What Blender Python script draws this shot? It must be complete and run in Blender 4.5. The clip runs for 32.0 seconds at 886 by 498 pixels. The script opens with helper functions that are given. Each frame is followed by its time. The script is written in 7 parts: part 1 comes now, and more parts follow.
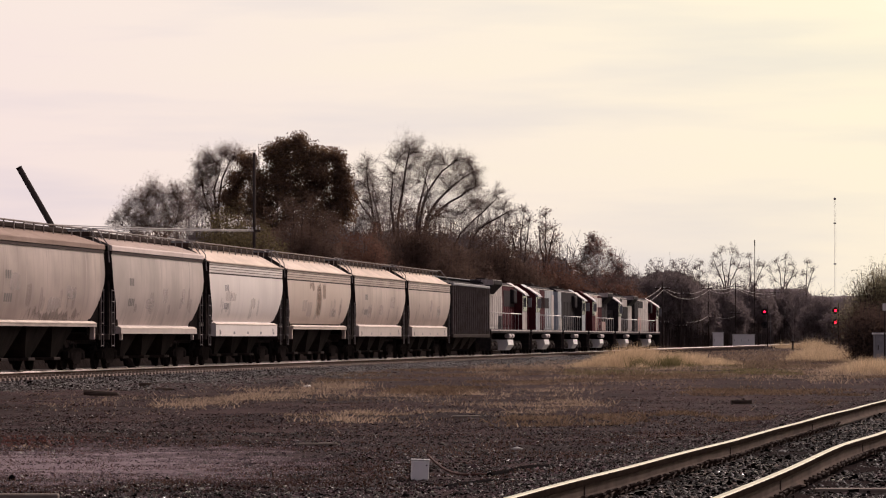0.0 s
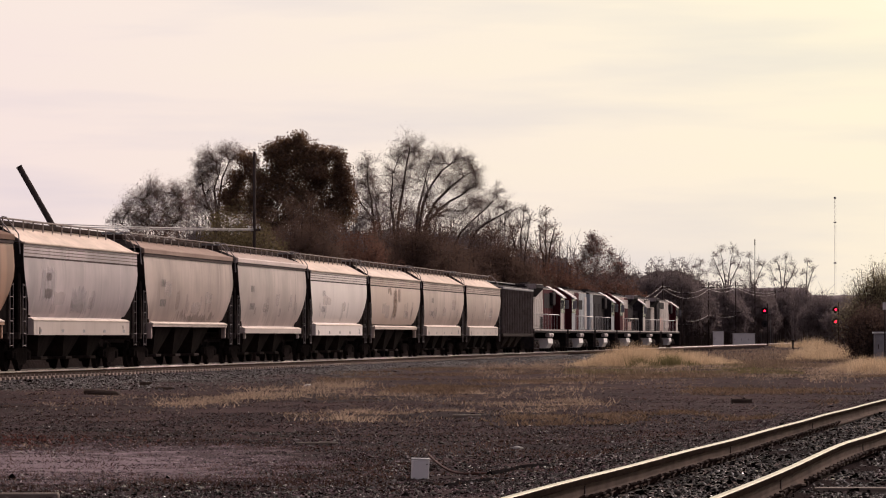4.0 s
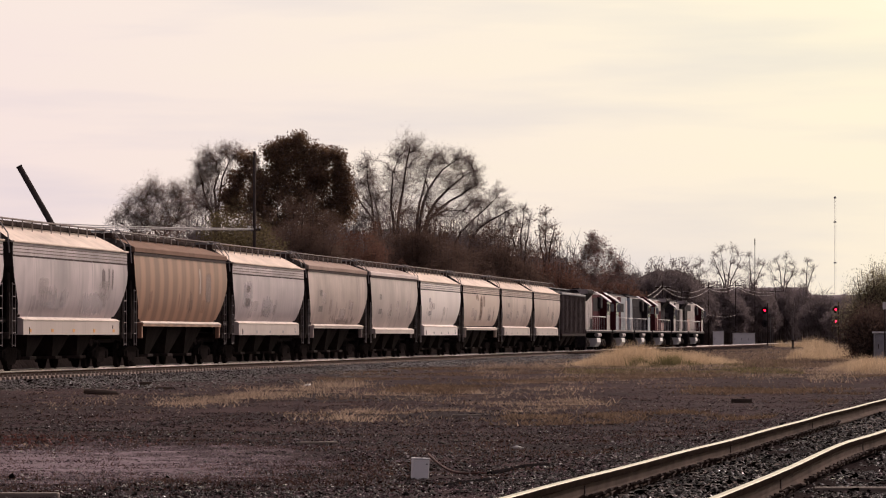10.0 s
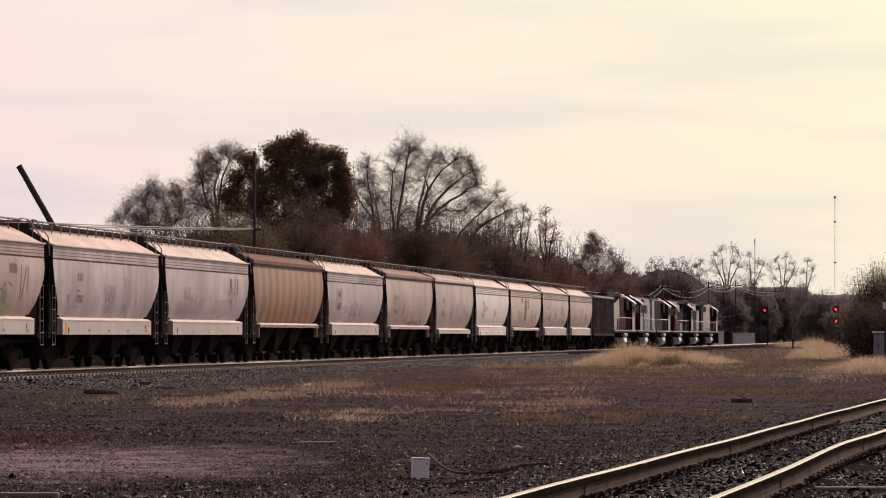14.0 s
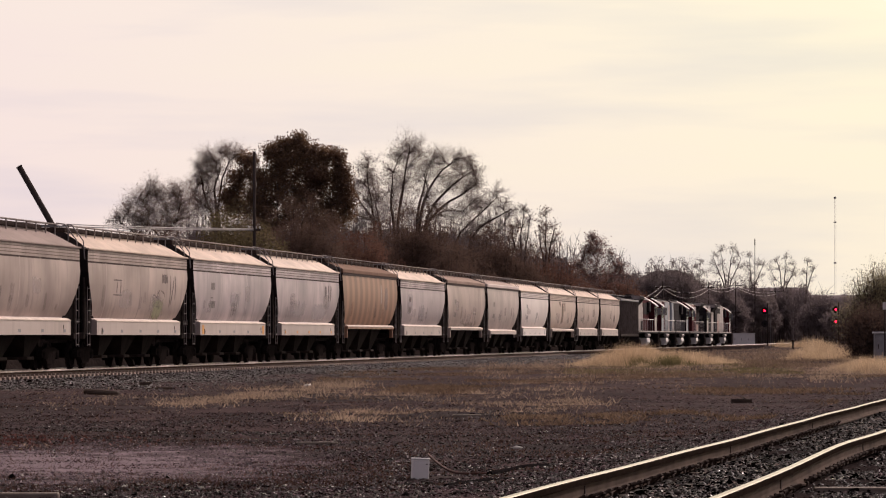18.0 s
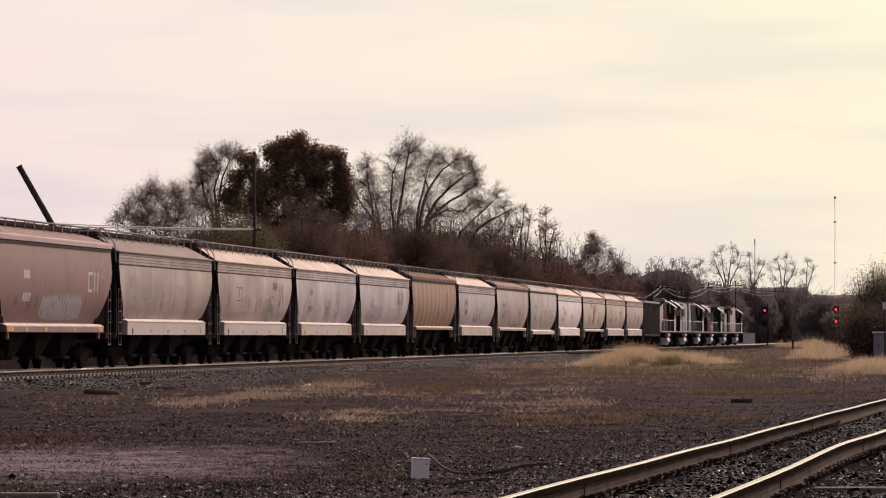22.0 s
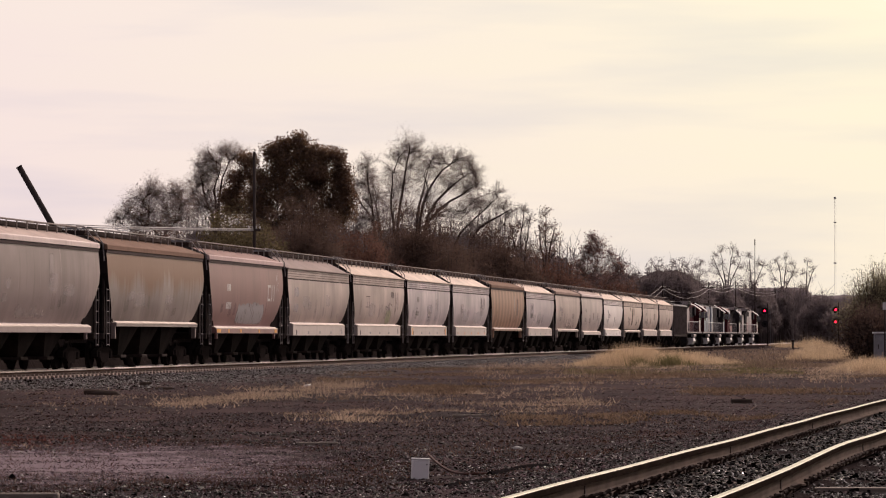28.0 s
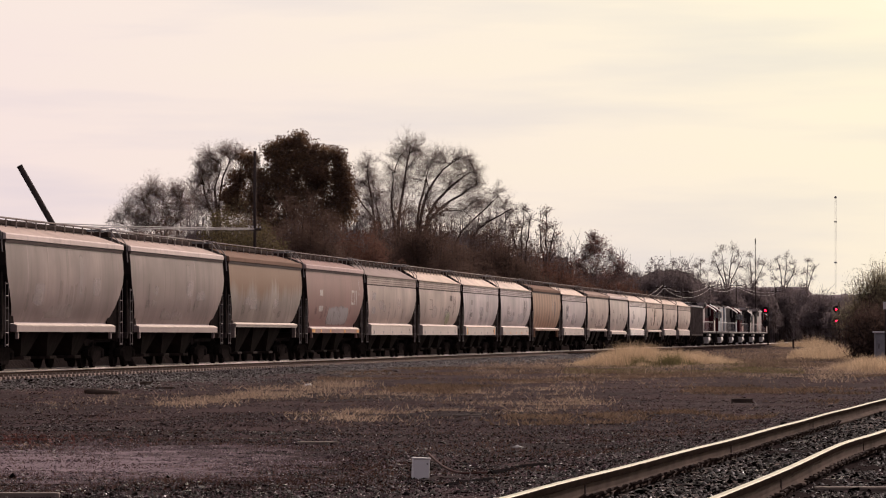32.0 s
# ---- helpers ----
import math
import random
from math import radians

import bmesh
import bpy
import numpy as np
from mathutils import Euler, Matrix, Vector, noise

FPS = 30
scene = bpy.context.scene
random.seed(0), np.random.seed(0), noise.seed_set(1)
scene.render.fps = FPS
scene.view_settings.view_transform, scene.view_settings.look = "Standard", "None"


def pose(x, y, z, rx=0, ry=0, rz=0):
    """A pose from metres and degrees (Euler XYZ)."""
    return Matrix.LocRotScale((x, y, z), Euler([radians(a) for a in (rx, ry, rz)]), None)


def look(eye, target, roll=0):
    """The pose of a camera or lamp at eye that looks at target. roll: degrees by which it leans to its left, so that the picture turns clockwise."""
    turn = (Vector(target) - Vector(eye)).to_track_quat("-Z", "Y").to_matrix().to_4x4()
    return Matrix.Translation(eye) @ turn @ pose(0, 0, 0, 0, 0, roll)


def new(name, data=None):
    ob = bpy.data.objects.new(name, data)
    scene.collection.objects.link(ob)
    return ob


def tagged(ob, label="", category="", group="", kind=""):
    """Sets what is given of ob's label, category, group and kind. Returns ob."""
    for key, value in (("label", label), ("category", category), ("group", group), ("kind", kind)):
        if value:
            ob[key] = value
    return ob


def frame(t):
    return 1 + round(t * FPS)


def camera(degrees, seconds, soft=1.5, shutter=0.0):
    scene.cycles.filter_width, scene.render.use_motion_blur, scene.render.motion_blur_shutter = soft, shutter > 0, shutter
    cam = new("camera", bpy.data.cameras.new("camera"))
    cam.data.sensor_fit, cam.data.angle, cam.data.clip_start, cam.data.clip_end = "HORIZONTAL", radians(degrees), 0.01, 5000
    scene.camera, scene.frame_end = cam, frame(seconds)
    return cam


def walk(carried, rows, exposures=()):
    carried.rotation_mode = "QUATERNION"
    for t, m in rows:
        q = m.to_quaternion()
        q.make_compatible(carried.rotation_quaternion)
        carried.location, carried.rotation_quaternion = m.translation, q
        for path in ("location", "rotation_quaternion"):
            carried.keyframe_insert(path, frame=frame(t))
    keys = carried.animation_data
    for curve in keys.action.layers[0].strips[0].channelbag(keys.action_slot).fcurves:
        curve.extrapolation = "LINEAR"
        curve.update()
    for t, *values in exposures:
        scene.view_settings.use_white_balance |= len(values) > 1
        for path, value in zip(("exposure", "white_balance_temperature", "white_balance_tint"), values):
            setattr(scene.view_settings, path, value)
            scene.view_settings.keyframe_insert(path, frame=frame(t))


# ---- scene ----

# Axes: x to the right, y ahead, z up from the yard's ground; the camera stands on a tripod.
EYE = (0.0, 0.0, 1.5)
LENS = 12.26
RADPX = 1 / 7300.0


def aim(right, down):
    """The camera's pose, nudged by tiny angles (in units of RADPX)."""
    yaw, tilt = right * RADPX, math.radians(1.209) + down * RADPX
    return look(EYE, (100 * math.tan(-yaw), 100.0, 1.5 + 100 * math.tan(tilt)))


cam = camera(LENS, 32.0, soft=1.1)
walk(cam, [(t, aim(r, d)) for t, r, d in (
    (0.0, -0.3, 2.0), (1.0, 0, 1.2), (2.0, 0, 0.4), (6.0, 0, 0.4), (7.2, 0, -0.3), (9.0, 0, 0.0), (13.0, 0, -0.7),
    (17.0, 0, 0.4), (20.5, 0, -0.7), (22.5, 0, 0.2), (25.0, 0, 0.6), (25.6, 0, 1.4), (27.5, 0, 0.6), (31.3, 0, 0.3), (32.0, 0.9, -0.6))], exposures=((0.0, 0.0, 6430, 21), (32.0, 0.0, 6430, 21)))

# ---- world and light ----
SUN_AZ, SUN_EL = math.radians(32), math.radians(35)
to_sun = Vector((math.sin(SUN_AZ) * math.cos(SUN_EL), math.cos(SUN_AZ) * math.cos(SUN_EL), math.sin(SUN_EL)))
GLOW = (0.433, 0.75, 0.5)  # middle of the bright veil before the sun


def make_world():
    w = bpy.data.worlds.new("sky")
    scene.world = w
    w.use_nodes = True
    nt = w.node_tree
    nt.nodes.clear()
    N = nt.nodes.new
    out = N("ShaderNodeOutputWorld")
    mix = N("ShaderNodeMixShader")
    mix.inputs[0].default_value = 0.9
    sky = N("ShaderNodeTexSky")
    sky.sky_type = "NISHITA"
    sky.sun_disc = False
    sky.sun_elevation, sky.sun_rotation = SUN_EL, SUN_AZ
    sky.dust_density = 3.0
    clear = N("ShaderNodeBackground")
    clear.inputs[1].default_value = 0.08
    nt.links.new(sky.outputs[0], clear.inputs[0])
    # a thin veil of high cloud, warmer and brighter towards the sun
    co = N("ShaderNodeTexCoord")
    dot = N("ShaderNodeVectorMath")
    dot.operation = "DOT_PRODUCT"
    dot.inputs[1].default_value = GLOW
    nt.links.new(co.outputs["Generated"], dot.inputs[0])
    mp = N("ShaderNodeMapping")
    mp.inputs["Scale"].default_value = (5, 5, 42)
    mp.inputs["Rotation"].default_value = (0, 0.03, 0)
    nt.links.new(co.outputs["Generated"], mp.inputs[0])
    nz = N("ShaderNodeTexNoise")
    nz.inputs["Scale"].default_value = 1.6
    nz.inputs["Detail"].default_value = 5
    nt.links.new(mp.outputs[0], nz.inputs["Vector"])
    add = N("ShaderNodeMath")
    add.operation = "MULTIPLY_ADD"
    add.inputs[1].default_value = 0.06
    nt.links.new(nz.outputs[0], add.inputs[0])
    nt.links.new(dot.outputs["Value"], add.inputs[2])
    rmp = N("ShaderNodeValToRGB")
    rmp.color_ramp.elements[0].position = 0.0
    rmp.color_ramp.elements[0].color = (0.33, 0.30, 0.32, 1)
    rmp.color_ramp.elements[1].position = 1.0
    rmp.color_ramp.elements[1].color = (2.2, 1.9, 1.4, 1)
    for p, c in ((0.45, (0.46, 0.40, 0.42)), (0.72, (1.02, 0.875, 0.83)), (0.79, (1.06, 0.965, 0.81)), (0.86, (1.12, 1.08, 0.75))):
        e = rmp.color_ramp.elements.new(p)
        e.color = (*c, 1)
    nt.links.new(add.outputs[0], rmp.inputs[0])
    # faint bluish gaps between the streaks
    gap = N("ShaderNodeValToRGB")
    gap.color_ramp.elements[0].position, gap.color_ramp.elements[0].color = 0.30, (0.86, 0.90, 0.96, 1)
    gap.color_ramp.elements[1].position, gap.color_ramp.elements[1].color = 0.50, (1, 1, 1, 1)
    nt.links.new(nz.outputs[0], gap.inputs[0])
    mul = N("ShaderNodeMix")
    mul.data_type, mul.blend_type = "RGBA", "MULTIPLY"
    mul.inputs[0].default_value = 1.0
    nt.links.new(rmp.outputs[0], mul.inputs[6])
    nt.links.new(gap.outputs[0], mul.inputs[7])
    veil = N("ShaderNodeBackground")
    veil.inputs[1].default_value = 0.905
    nt.links.new(mul.outputs[2], veil.inputs[0])
    nt.links.new(clear.outputs[0], mix.inputs[1])
    nt.links.new(veil.outputs[0], mix.inputs[2])
    nt.links.new(mix.outputs[0], out.inputs[0])


make_world()
sun = new("sun", bpy.data.lights.new("sun", "SUN"))
sun.data.energy, sun.data.angle, sun.data.color = 3.0, math.radians(0.9), (1.0, 0.852, 0.785)
sun.matrix_world = look((0, 0, 60), Vector((0, 0, 60)) - to_sun)

# ---- materials ----


def material(name, base, other=None, rough=0.8, metal=0.0, scale=4.0, stretch=(1, 1, 1), low=0.35, high=0.65,
             bump=0.3, bump_scale=40.0, depth=0.01, island=0.0, spec=0.15, per_object=0.0, third=None, thin=0.0):
    """Two colours mixed by noise in the thing's own space, with fine relief and, if wanted, a shift of value piece by piece."""
    m = bpy.data.materials.new(name)
    m.use_nodes = True
    nt = m.node_tree
    N, L = nt.nodes.new, nt.links.new
    b = nt.nodes["Principled BSDF"]
    co = N("ShaderNodeTexCoord")
    info = N("ShaderNodeObjectInfo")
    shift = N("ShaderNodeVectorMath")
    shift.operation = "MULTIPLY_ADD"
    shift.inputs[1].default_value = stretch
    L(co.outputs["Object"], shift.inputs[0])
    far = N("ShaderNodeMath")
    far.operation = "MULTIPLY"
    far.inputs[1].default_value = 37.0
    L(info.outputs["Random"], far.inputs[0])
    L(far.outputs[0], shift.inputs[2])
    nz = N("ShaderNodeTexNoise")
    nz.inputs["Scale"].default_value, nz.inputs["Detail"].default_value, nz.inputs["Roughness"].default_value = scale, 8, 0.65
    L(shift.outputs[0], nz.inputs["Vector"])
    rmp = N("ShaderNodeValToRGB")
    rmp.color_ramp.elements[0].position, rmp.color_ramp.elements[0].color = low, (*base, 1)
    rmp.color_ramp.elements[1].position, rmp.color_ramp.elements[1].color = high, (*(other or base), 1)
    if third:
        e = rmp.color_ramp.elements.new(min(0.98, high + 0.12))
        e.color = (*third, 1)
    L(nz.outputs[0], rmp.inputs[0])
    col = rmp.outputs[0]
    for amount, kind in ((island, "island"), (per_object, "object")):
        if amount:
            src = N("ShaderNodeNewGeometry").outputs["Random Per Island"] if kind == "island" else info.outputs["Random"]
            rng = N("ShaderNodeMapRange")
            rng.inputs["To Min"].default_value, rng.inputs["To Max"].default_value = 1 - amount, 1 + amount
            L(src, rng.inputs[0])
            mul = N("ShaderNodeVectorMath")
            mul.operation = "SCALE"
            L(col, mul.inputs[0])
            L(rng.outputs[0], mul.inputs["Scale"])
            col = mul.outputs[0]
    L(col, b.inputs["Base Color"])
    b.inputs["Metallic"].default_value = metal
    b.inputs["Specular IOR Level"].default_value = spec
    rr = N("ShaderNodeMapRange")
    rr.inputs["To Min"].default_value, rr.inputs["To Max"].default_value = max(0.05, rough - 0.12), min(1, rough + 0.12)
    L(nz.outputs[0], rr.inputs[0])
    L(rr.outputs[0], b.inputs["Roughness"])
    if bump:
        n2 = N("ShaderNodeTexNoise")
        n2.inputs["Scale"].default_value, n2.inputs["Detail"].default_value = bump_scale, 4
        L(co.outputs["Object"], n2.inputs["Vector"])
        bp = N("ShaderNodeBump")
        bp.inputs["Strength"].default_value, bp.inputs["Distance"].default_value = bump, depth
        L(n2.outputs[0], bp.inputs["Height"])
        L(bp.outputs[0], b.inputs["Normal"])
    if thin:
        tr = N("ShaderNodeBsdfTranslucent")
        L(col, tr.inputs[0])
        mx = N("ShaderNodeMixShader")
        mx.inputs[0].default_value = thin
        L(b.outputs[0], mx.inputs[1])
        L(tr.outputs[0], mx.inputs[2])
        L(mx.outputs[0], nt.nodes["Material Output"].inputs[0])
    return m


def glowing(name, colour, strength):
    m = bpy.data.materials.new(name)
    m.use_nodes = True
    b = m.node_tree.nodes["Principled BSDF"]
    b.inputs["Base Color"].default_value = (*colour, 1)
    b.inputs["Emission Color"].default_value = (*colour, 1)
    b.inputs["Emission Strength"].default_value = strength
    return m


def car_paint(name, base, dirt, streaks=0.5, rust=None, rust_from=0.6, bands=0.0, rough=0.5, spec=0.35):
    """Weathered steel paint: vertical rain streaks, blotches and optional rust."""
    m = bpy.data.materials.new(name)
    m.use_nodes = True
    nt = m.node_tree
    N, L = nt.nodes.new, nt.links.new
    b = nt.nodes["Principled BSDF"]
    co = N("ShaderNodeTexCoord")
    info = N("ShaderNodeObjectInfo")
    far = N("ShaderNodeMath")
    far.operation = "MULTIPLY"
    far.inputs[1].default_value = 53.0
    L(info.outputs["Random"], far.inputs[0])

    def field(stretch, scale, detail=6):
        v = N("ShaderNodeVectorMath")
        v.operation = "MULTIPLY_ADD"
        v.inputs[1].default_value = stretch
        L(co.outputs["Object"], v.inputs[0])
        L(far.outputs[0], v.inputs[2])
        nz = N("ShaderNodeTexNoise")
        nz.inputs["Scale"].default_value, nz.inputs["Detail"].default_value = scale, detail
        L(v.outputs[0], nz.inputs["Vector"])
        return nz.outputs[0]

    def layer(col, fac, colour, lo, hi, amount):
        mr = N("ShaderNodeMapRange")
        mr.inputs["From Min"].default_value, mr.inputs["From Max"].default_value, mr.inputs["To Max"].default_value = lo, hi, amount
        L(fac, mr.inputs[0])
        mx = N("ShaderNodeMix")
        mx.data_type = "RGBA"
        L(mr.outputs[0], mx.inputs[0])
        L(col, mx.inputs[6])
        mx.inputs[7].default_value = (*colour, 1)
        return mx.outputs[2]

    rgb = N("ShaderNodeRGB")
    rgb.outputs[0].default_value = (*base, 1)
    col = rgb.outputs[0]
    streak = field((0.42, 1.0, 0.07), 1.5, 3)
    blotch = field((0.35, 1.0, 0.5), 1.2)
    fine = field((1.5, 2.0, 0.14), 2.0, 3)
    wide = field((0.16, 1.0, 0.30), 1.0, 3)
    col = layer(col, wide, dirt, 0.42, 0.68, streaks * 0.7)
    col = layer(col, blotch, dirt, 0.38, 0.75, streaks)
    col = layer(col, streak, dirt, 0.45, 0.72, streaks)
    col = layer(col, fine, tuple(c * 0.6 for c in dirt), 0.54, 0.76, streaks * 0.6)
    if rust:
        sep = N("ShaderNodeSeparateXYZ")
        L(co.outputs["Object"], sep.inputs[0])
        up = N("ShaderNodeMath")
        up.operation = "MULTIPLY_ADD"
        up.inputs[1].default_value, up.inputs[2].default_value = 0.42, -1.34
        L(sep.outputs[2], up.inputs[0])
        run_down = N("ShaderNodeMath")
        L(up.outputs[0], run_down.inputs[0])
        both = N("ShaderNodeMix")
        both.inputs[0].default_value = 0.45
        L(streak, both.inputs[2])
        L(fine, both.inputs[3])
        L(both.outputs[0], run_down.inputs[1])
        col = layer(col, run_down.outputs[0], rust, rust_from - 0.12, rust_from + 0.12, 0.85)
    if bands:
        stripe = N("ShaderNodeTexWave")
        stripe.wave_type, stripe.bands_direction = "BANDS", "X"
        stripe.inputs["Scale"].default_value, stripe.inputs["Distortion"].default_value = 0.19, 2.6
        stripe.inputs["Detail"].default_value, stripe.inputs["Detail Scale"].default_value = 1.0, 0.8
        L(co.outputs["Object"], stripe.inputs["Vector"])
        col = layer(col, stripe.outputs["Fac"], tuple(min(1, c * 1.75 + 0.02) for c in base), 0.3, 0.85, bands)
    L(col, b.inputs["Base Color"])
    b.inputs["Roughness"].default_value = rough
    b.inputs["Specular IOR Level"].default_value = spec
    bp = N("ShaderNodeBump")
    bp.inputs["Strength"].default_value, bp.inputs["Distance"].default_value = 0.15, 0.02
    L(streak, bp.inputs["Height"])
    L(bp.outputs[0], b.inputs["Normal"])
    return m


M = {}
M["ground"] = material("ground_dirt", (0.022, 0.013, 0.0128), (0.05, 0.029, 0.0282), rough=1.0, scale=0.13, low=0.40, high=0.60, bump=0.7, bump_scale=9, depth=0.05, third=(0.10, 0.068, 0.046), spec=0.03)
M["ballast"] = material("ballast_stone", (0.014, 0.0108, 0.0105), (0.036, 0.028, 0.0268), rough=0.95, scale=14, low=0.35, high=0.7, bump=0.8, bump_scale=16, depth=0.04, spec=0.0)
M["stone"] = material("loose_stone", (0.016, 0.0112, 0.0114), (0.050, 0.0355, 0.0355), rough=0.45, scale=9, bump=0.3, island=0.75, spec=0.16)
M["cinder"] = material("dark_cinder", (0.0062, 0.0043, 0.0043), (0.0215, 0.0145, 0.0147), rough=0.5, scale=0.8, low=0.4, high=0.62, bump=0.4, island=0.65, spec=0.03)
M["straw"] = material("dead_grass", (0.42, 0.305, 0.19), (0.62, 0.475, 0.315), rough=0.9, scale=0.6, bump=0, island=0.4, thin=0.45)
M["straw_low"] = material("matted_dead_grass", (0.25, 0.18, 0.128), (0.42, 0.315, 0.23), rough=0.9, scale=0.5, bump=0, island=0.5, thin=0.4)
M["weed"] = material("green_weed", (0.125, 0.11, 0.05), (0.20, 0.165, 0.08), rough=0.8, scale=2, bump=0, island=0.4, thin=0.4)
M["rail"] = material("rail_steel", (0.032, 0.021, 0.017), (0.062, 0.042, 0.033), rough=0.9, scale=6, bump=0.2, spec=0.1)
M["rail_dusty"] = material("dusty_rail_steel", (0.06, 0.041, 0.033), (0.105, 0.073, 0.058), rough=0.9, scale=1.5, bump=0.1, spec=0.0)
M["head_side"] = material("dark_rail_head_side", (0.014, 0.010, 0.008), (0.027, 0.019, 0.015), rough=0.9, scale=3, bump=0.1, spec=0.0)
M["rail_web"] = material("dusty_brown_rail_web", (0.055, 0.039, 0.031), (0.10, 0.073, 0.058), rough=0.9, scale=1.5, stretch=(1, 1, 3), bump=0.1, spec=0.02)
M["railhead"] = material("polished_rail_head", (0.40, 0.355, 0.285), (0.25, 0.21, 0.155), rough=0.32, metal=0.9, scale=3, bump=0.05)
# pale, barely metallic colour in place of the main rail's glint
M["railhead_main"] = material("rail_head_painted_glint", (0.74, 0.65, 0.60), (0.62, 0.53, 0.48), rough=0.55, metal=0.35, scale=3, bump=0.05)
M["concrete"] = material("sleeper_concrete", (0.25, 0.19, 0.155), (0.34, 0.27, 0.22), rough=0.85, scale=5, bump=0.3, per_object=0.2)
M["wood"] = material("old_sleeper_wood", (0.035, 0.026, 0.02), (0.09, 0.065, 0.05), rough=0.85, scale=4, stretch=(1, 8, 8), bump=0.6, per_object=0.3)
M["plank"] = material("weathered_plank", (0.12, 0.095, 0.075), (0.22, 0.18, 0.15), rough=0.85, scale=5, stretch=(1, 9, 9), bump=0.5)
M["iron"] = material("dark_iron", (0.030, 0.024, 0.022), (0.060, 0.047, 0.042), rough=0.95, scale=6, bump=0.3, spec=0.02)
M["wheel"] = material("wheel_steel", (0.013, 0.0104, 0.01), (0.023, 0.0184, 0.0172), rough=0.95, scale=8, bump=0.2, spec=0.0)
M["black"] = material("black_paint", (0.018, 0.016, 0.018), (0.040, 0.034, 0.034), rough=0.85, scale=3, bump=0.1, spec=0.04)
M["bark"] = material("bark", (0.06, 0.047, 0.042), (0.12, 0.094, 0.084), rough=0.95, scale=3, stretch=(2, 2, 0.5), bump=0.5, bump_scale=12, depth=0.03, spec=0.05)
M["twig"] = material("bare_twigs", (0.27, 0.212, 0.19), (0.39, 0.318, 0.29), rough=0.9, scale=0.6, bump=0, island=0.35, thin=0.35)
M["stem"] = material("thicket_stems", (0.06, 0.045, 0.04), (0.11, 0.085, 0.076), rough=0.9, scale=0.6, bump=0, island=0.35, thin=0.3)
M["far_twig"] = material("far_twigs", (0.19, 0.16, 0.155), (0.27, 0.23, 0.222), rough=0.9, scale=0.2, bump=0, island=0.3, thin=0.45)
M["leaf_oak"] = material("russet_oak_leaves", (0.15, 0.092, 0.063), (0.25, 0.165, 0.10), rough=0.8, scale=0.35, bump=0, island=0.4, thin=0.4)
M["leaf_thicket"] = material("dark_thicket_leaves", (0.13, 0.088, 0.069), (0.20, 0.137, 0.108), rough=0.9, scale=0.3, bump=0, island=0.12, thin=0.3, spec=0.0)
M["leaf_rust"] = material("dark_rust_leaves", (0.15, 0.083, 0.062), (0.225, 0.128, 0.095), rough=0.9, scale=0.3, bump=0, island=0.12, thin=0.3, spec=0.0)
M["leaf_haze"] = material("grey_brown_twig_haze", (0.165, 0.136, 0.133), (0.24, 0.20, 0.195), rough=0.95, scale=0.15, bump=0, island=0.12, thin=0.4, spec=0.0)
M["leaf_red"] = material("dull_red_leaves", (0.20, 0.10, 0.085), (0.29, 0.155, 0.13), rough=0.8, scale=0.5, bump=0, island=0.5, thin=0.4)
M["leaf_tan"] = material("withered_leaves", (0.215, 0.148, 0.118), (0.32, 0.23, 0.182), rough=0.8, scale=0.4, bump=0, island=0.5, thin=0.4)
M["leaf_olive"] = material("olive_leaves", (0.12, 0.095, 0.05), (0.185, 0.145, 0.078), rough=0.8, scale=0.5, bump=0, island=0.5, thin=0.35)
M["leaf_green"] = material("late_green_leaves", (0.235, 0.205, 0.125), (0.34, 0.295, 0.185), rough=0.8, scale=0.5, bump=0, island=0.35, thin=0.5)
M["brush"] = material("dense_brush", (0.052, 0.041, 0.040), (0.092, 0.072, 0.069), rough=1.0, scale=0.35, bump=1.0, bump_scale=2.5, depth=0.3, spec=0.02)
# lighter and greyer than the near brush: distance haze mixed into the colour
M["hazed_brush"] = material("far_brush_paled_for_haze", (0.16, 0.135, 0.134), (0.235, 0.20, 0.197), rough=1.0, scale=0.15, bump=0.7, bump_scale=1.5, depth=0.3, spec=0.0)
M["pole"] = material("pole_timber", (0.035, 0.027, 0.024), (0.07, 0.055, 0.05), rough=0.85, scale=3, stretch=(6, 6, 0.5), bump=0.4, spec=0.02)
M["wire"] = material("bare_wire", (0.78, 0.74, 0.70), (0.85, 0.82, 0.78), rough=0.3, metal=0.0, thin=0.5, scale=3, bump=0)
M["white"] = material("white_paint", (0.74, 0.72, 0.70), (0.6, 0.57, 0.54), rough=0.5, scale=3, bump=0.1)
M["cabinet"] = material("cabinet_aluminium", (0.72, 0.69, 0.66), (0.80, 0.77, 0.74), rough=0.6, metal=0.0, scale=2, bump=0.1)
M["grey"] = material("grey_paint", (0.22, 0.22, 0.23), (0.30, 0.29, 0.29), rough=0.55, scale=3, bump=0.1)
M["red_lamp"] = glowing("red_lamp", (1.0, 0.006, 0.022), 16.0)
M["rubber"] = material("black_rubber", (0.007, 0.006, 0.006), (0.014, 0.012, 0.012), rough=1.0, scale=6, bump=0.2, spec=0.0)
M["glass"] = material("dark_glass", (0.012, 0.013, 0.015), (0.018, 0.018, 0.02), rough=0.12, scale=2, bump=0, spec=0.6)
M["orange"] = material("orange_reflector", (0.75, 0.36, 0.08), (0.62, 0.28, 0.06), rough=0.4, scale=3, bump=0)

# ---- mesh helpers ----


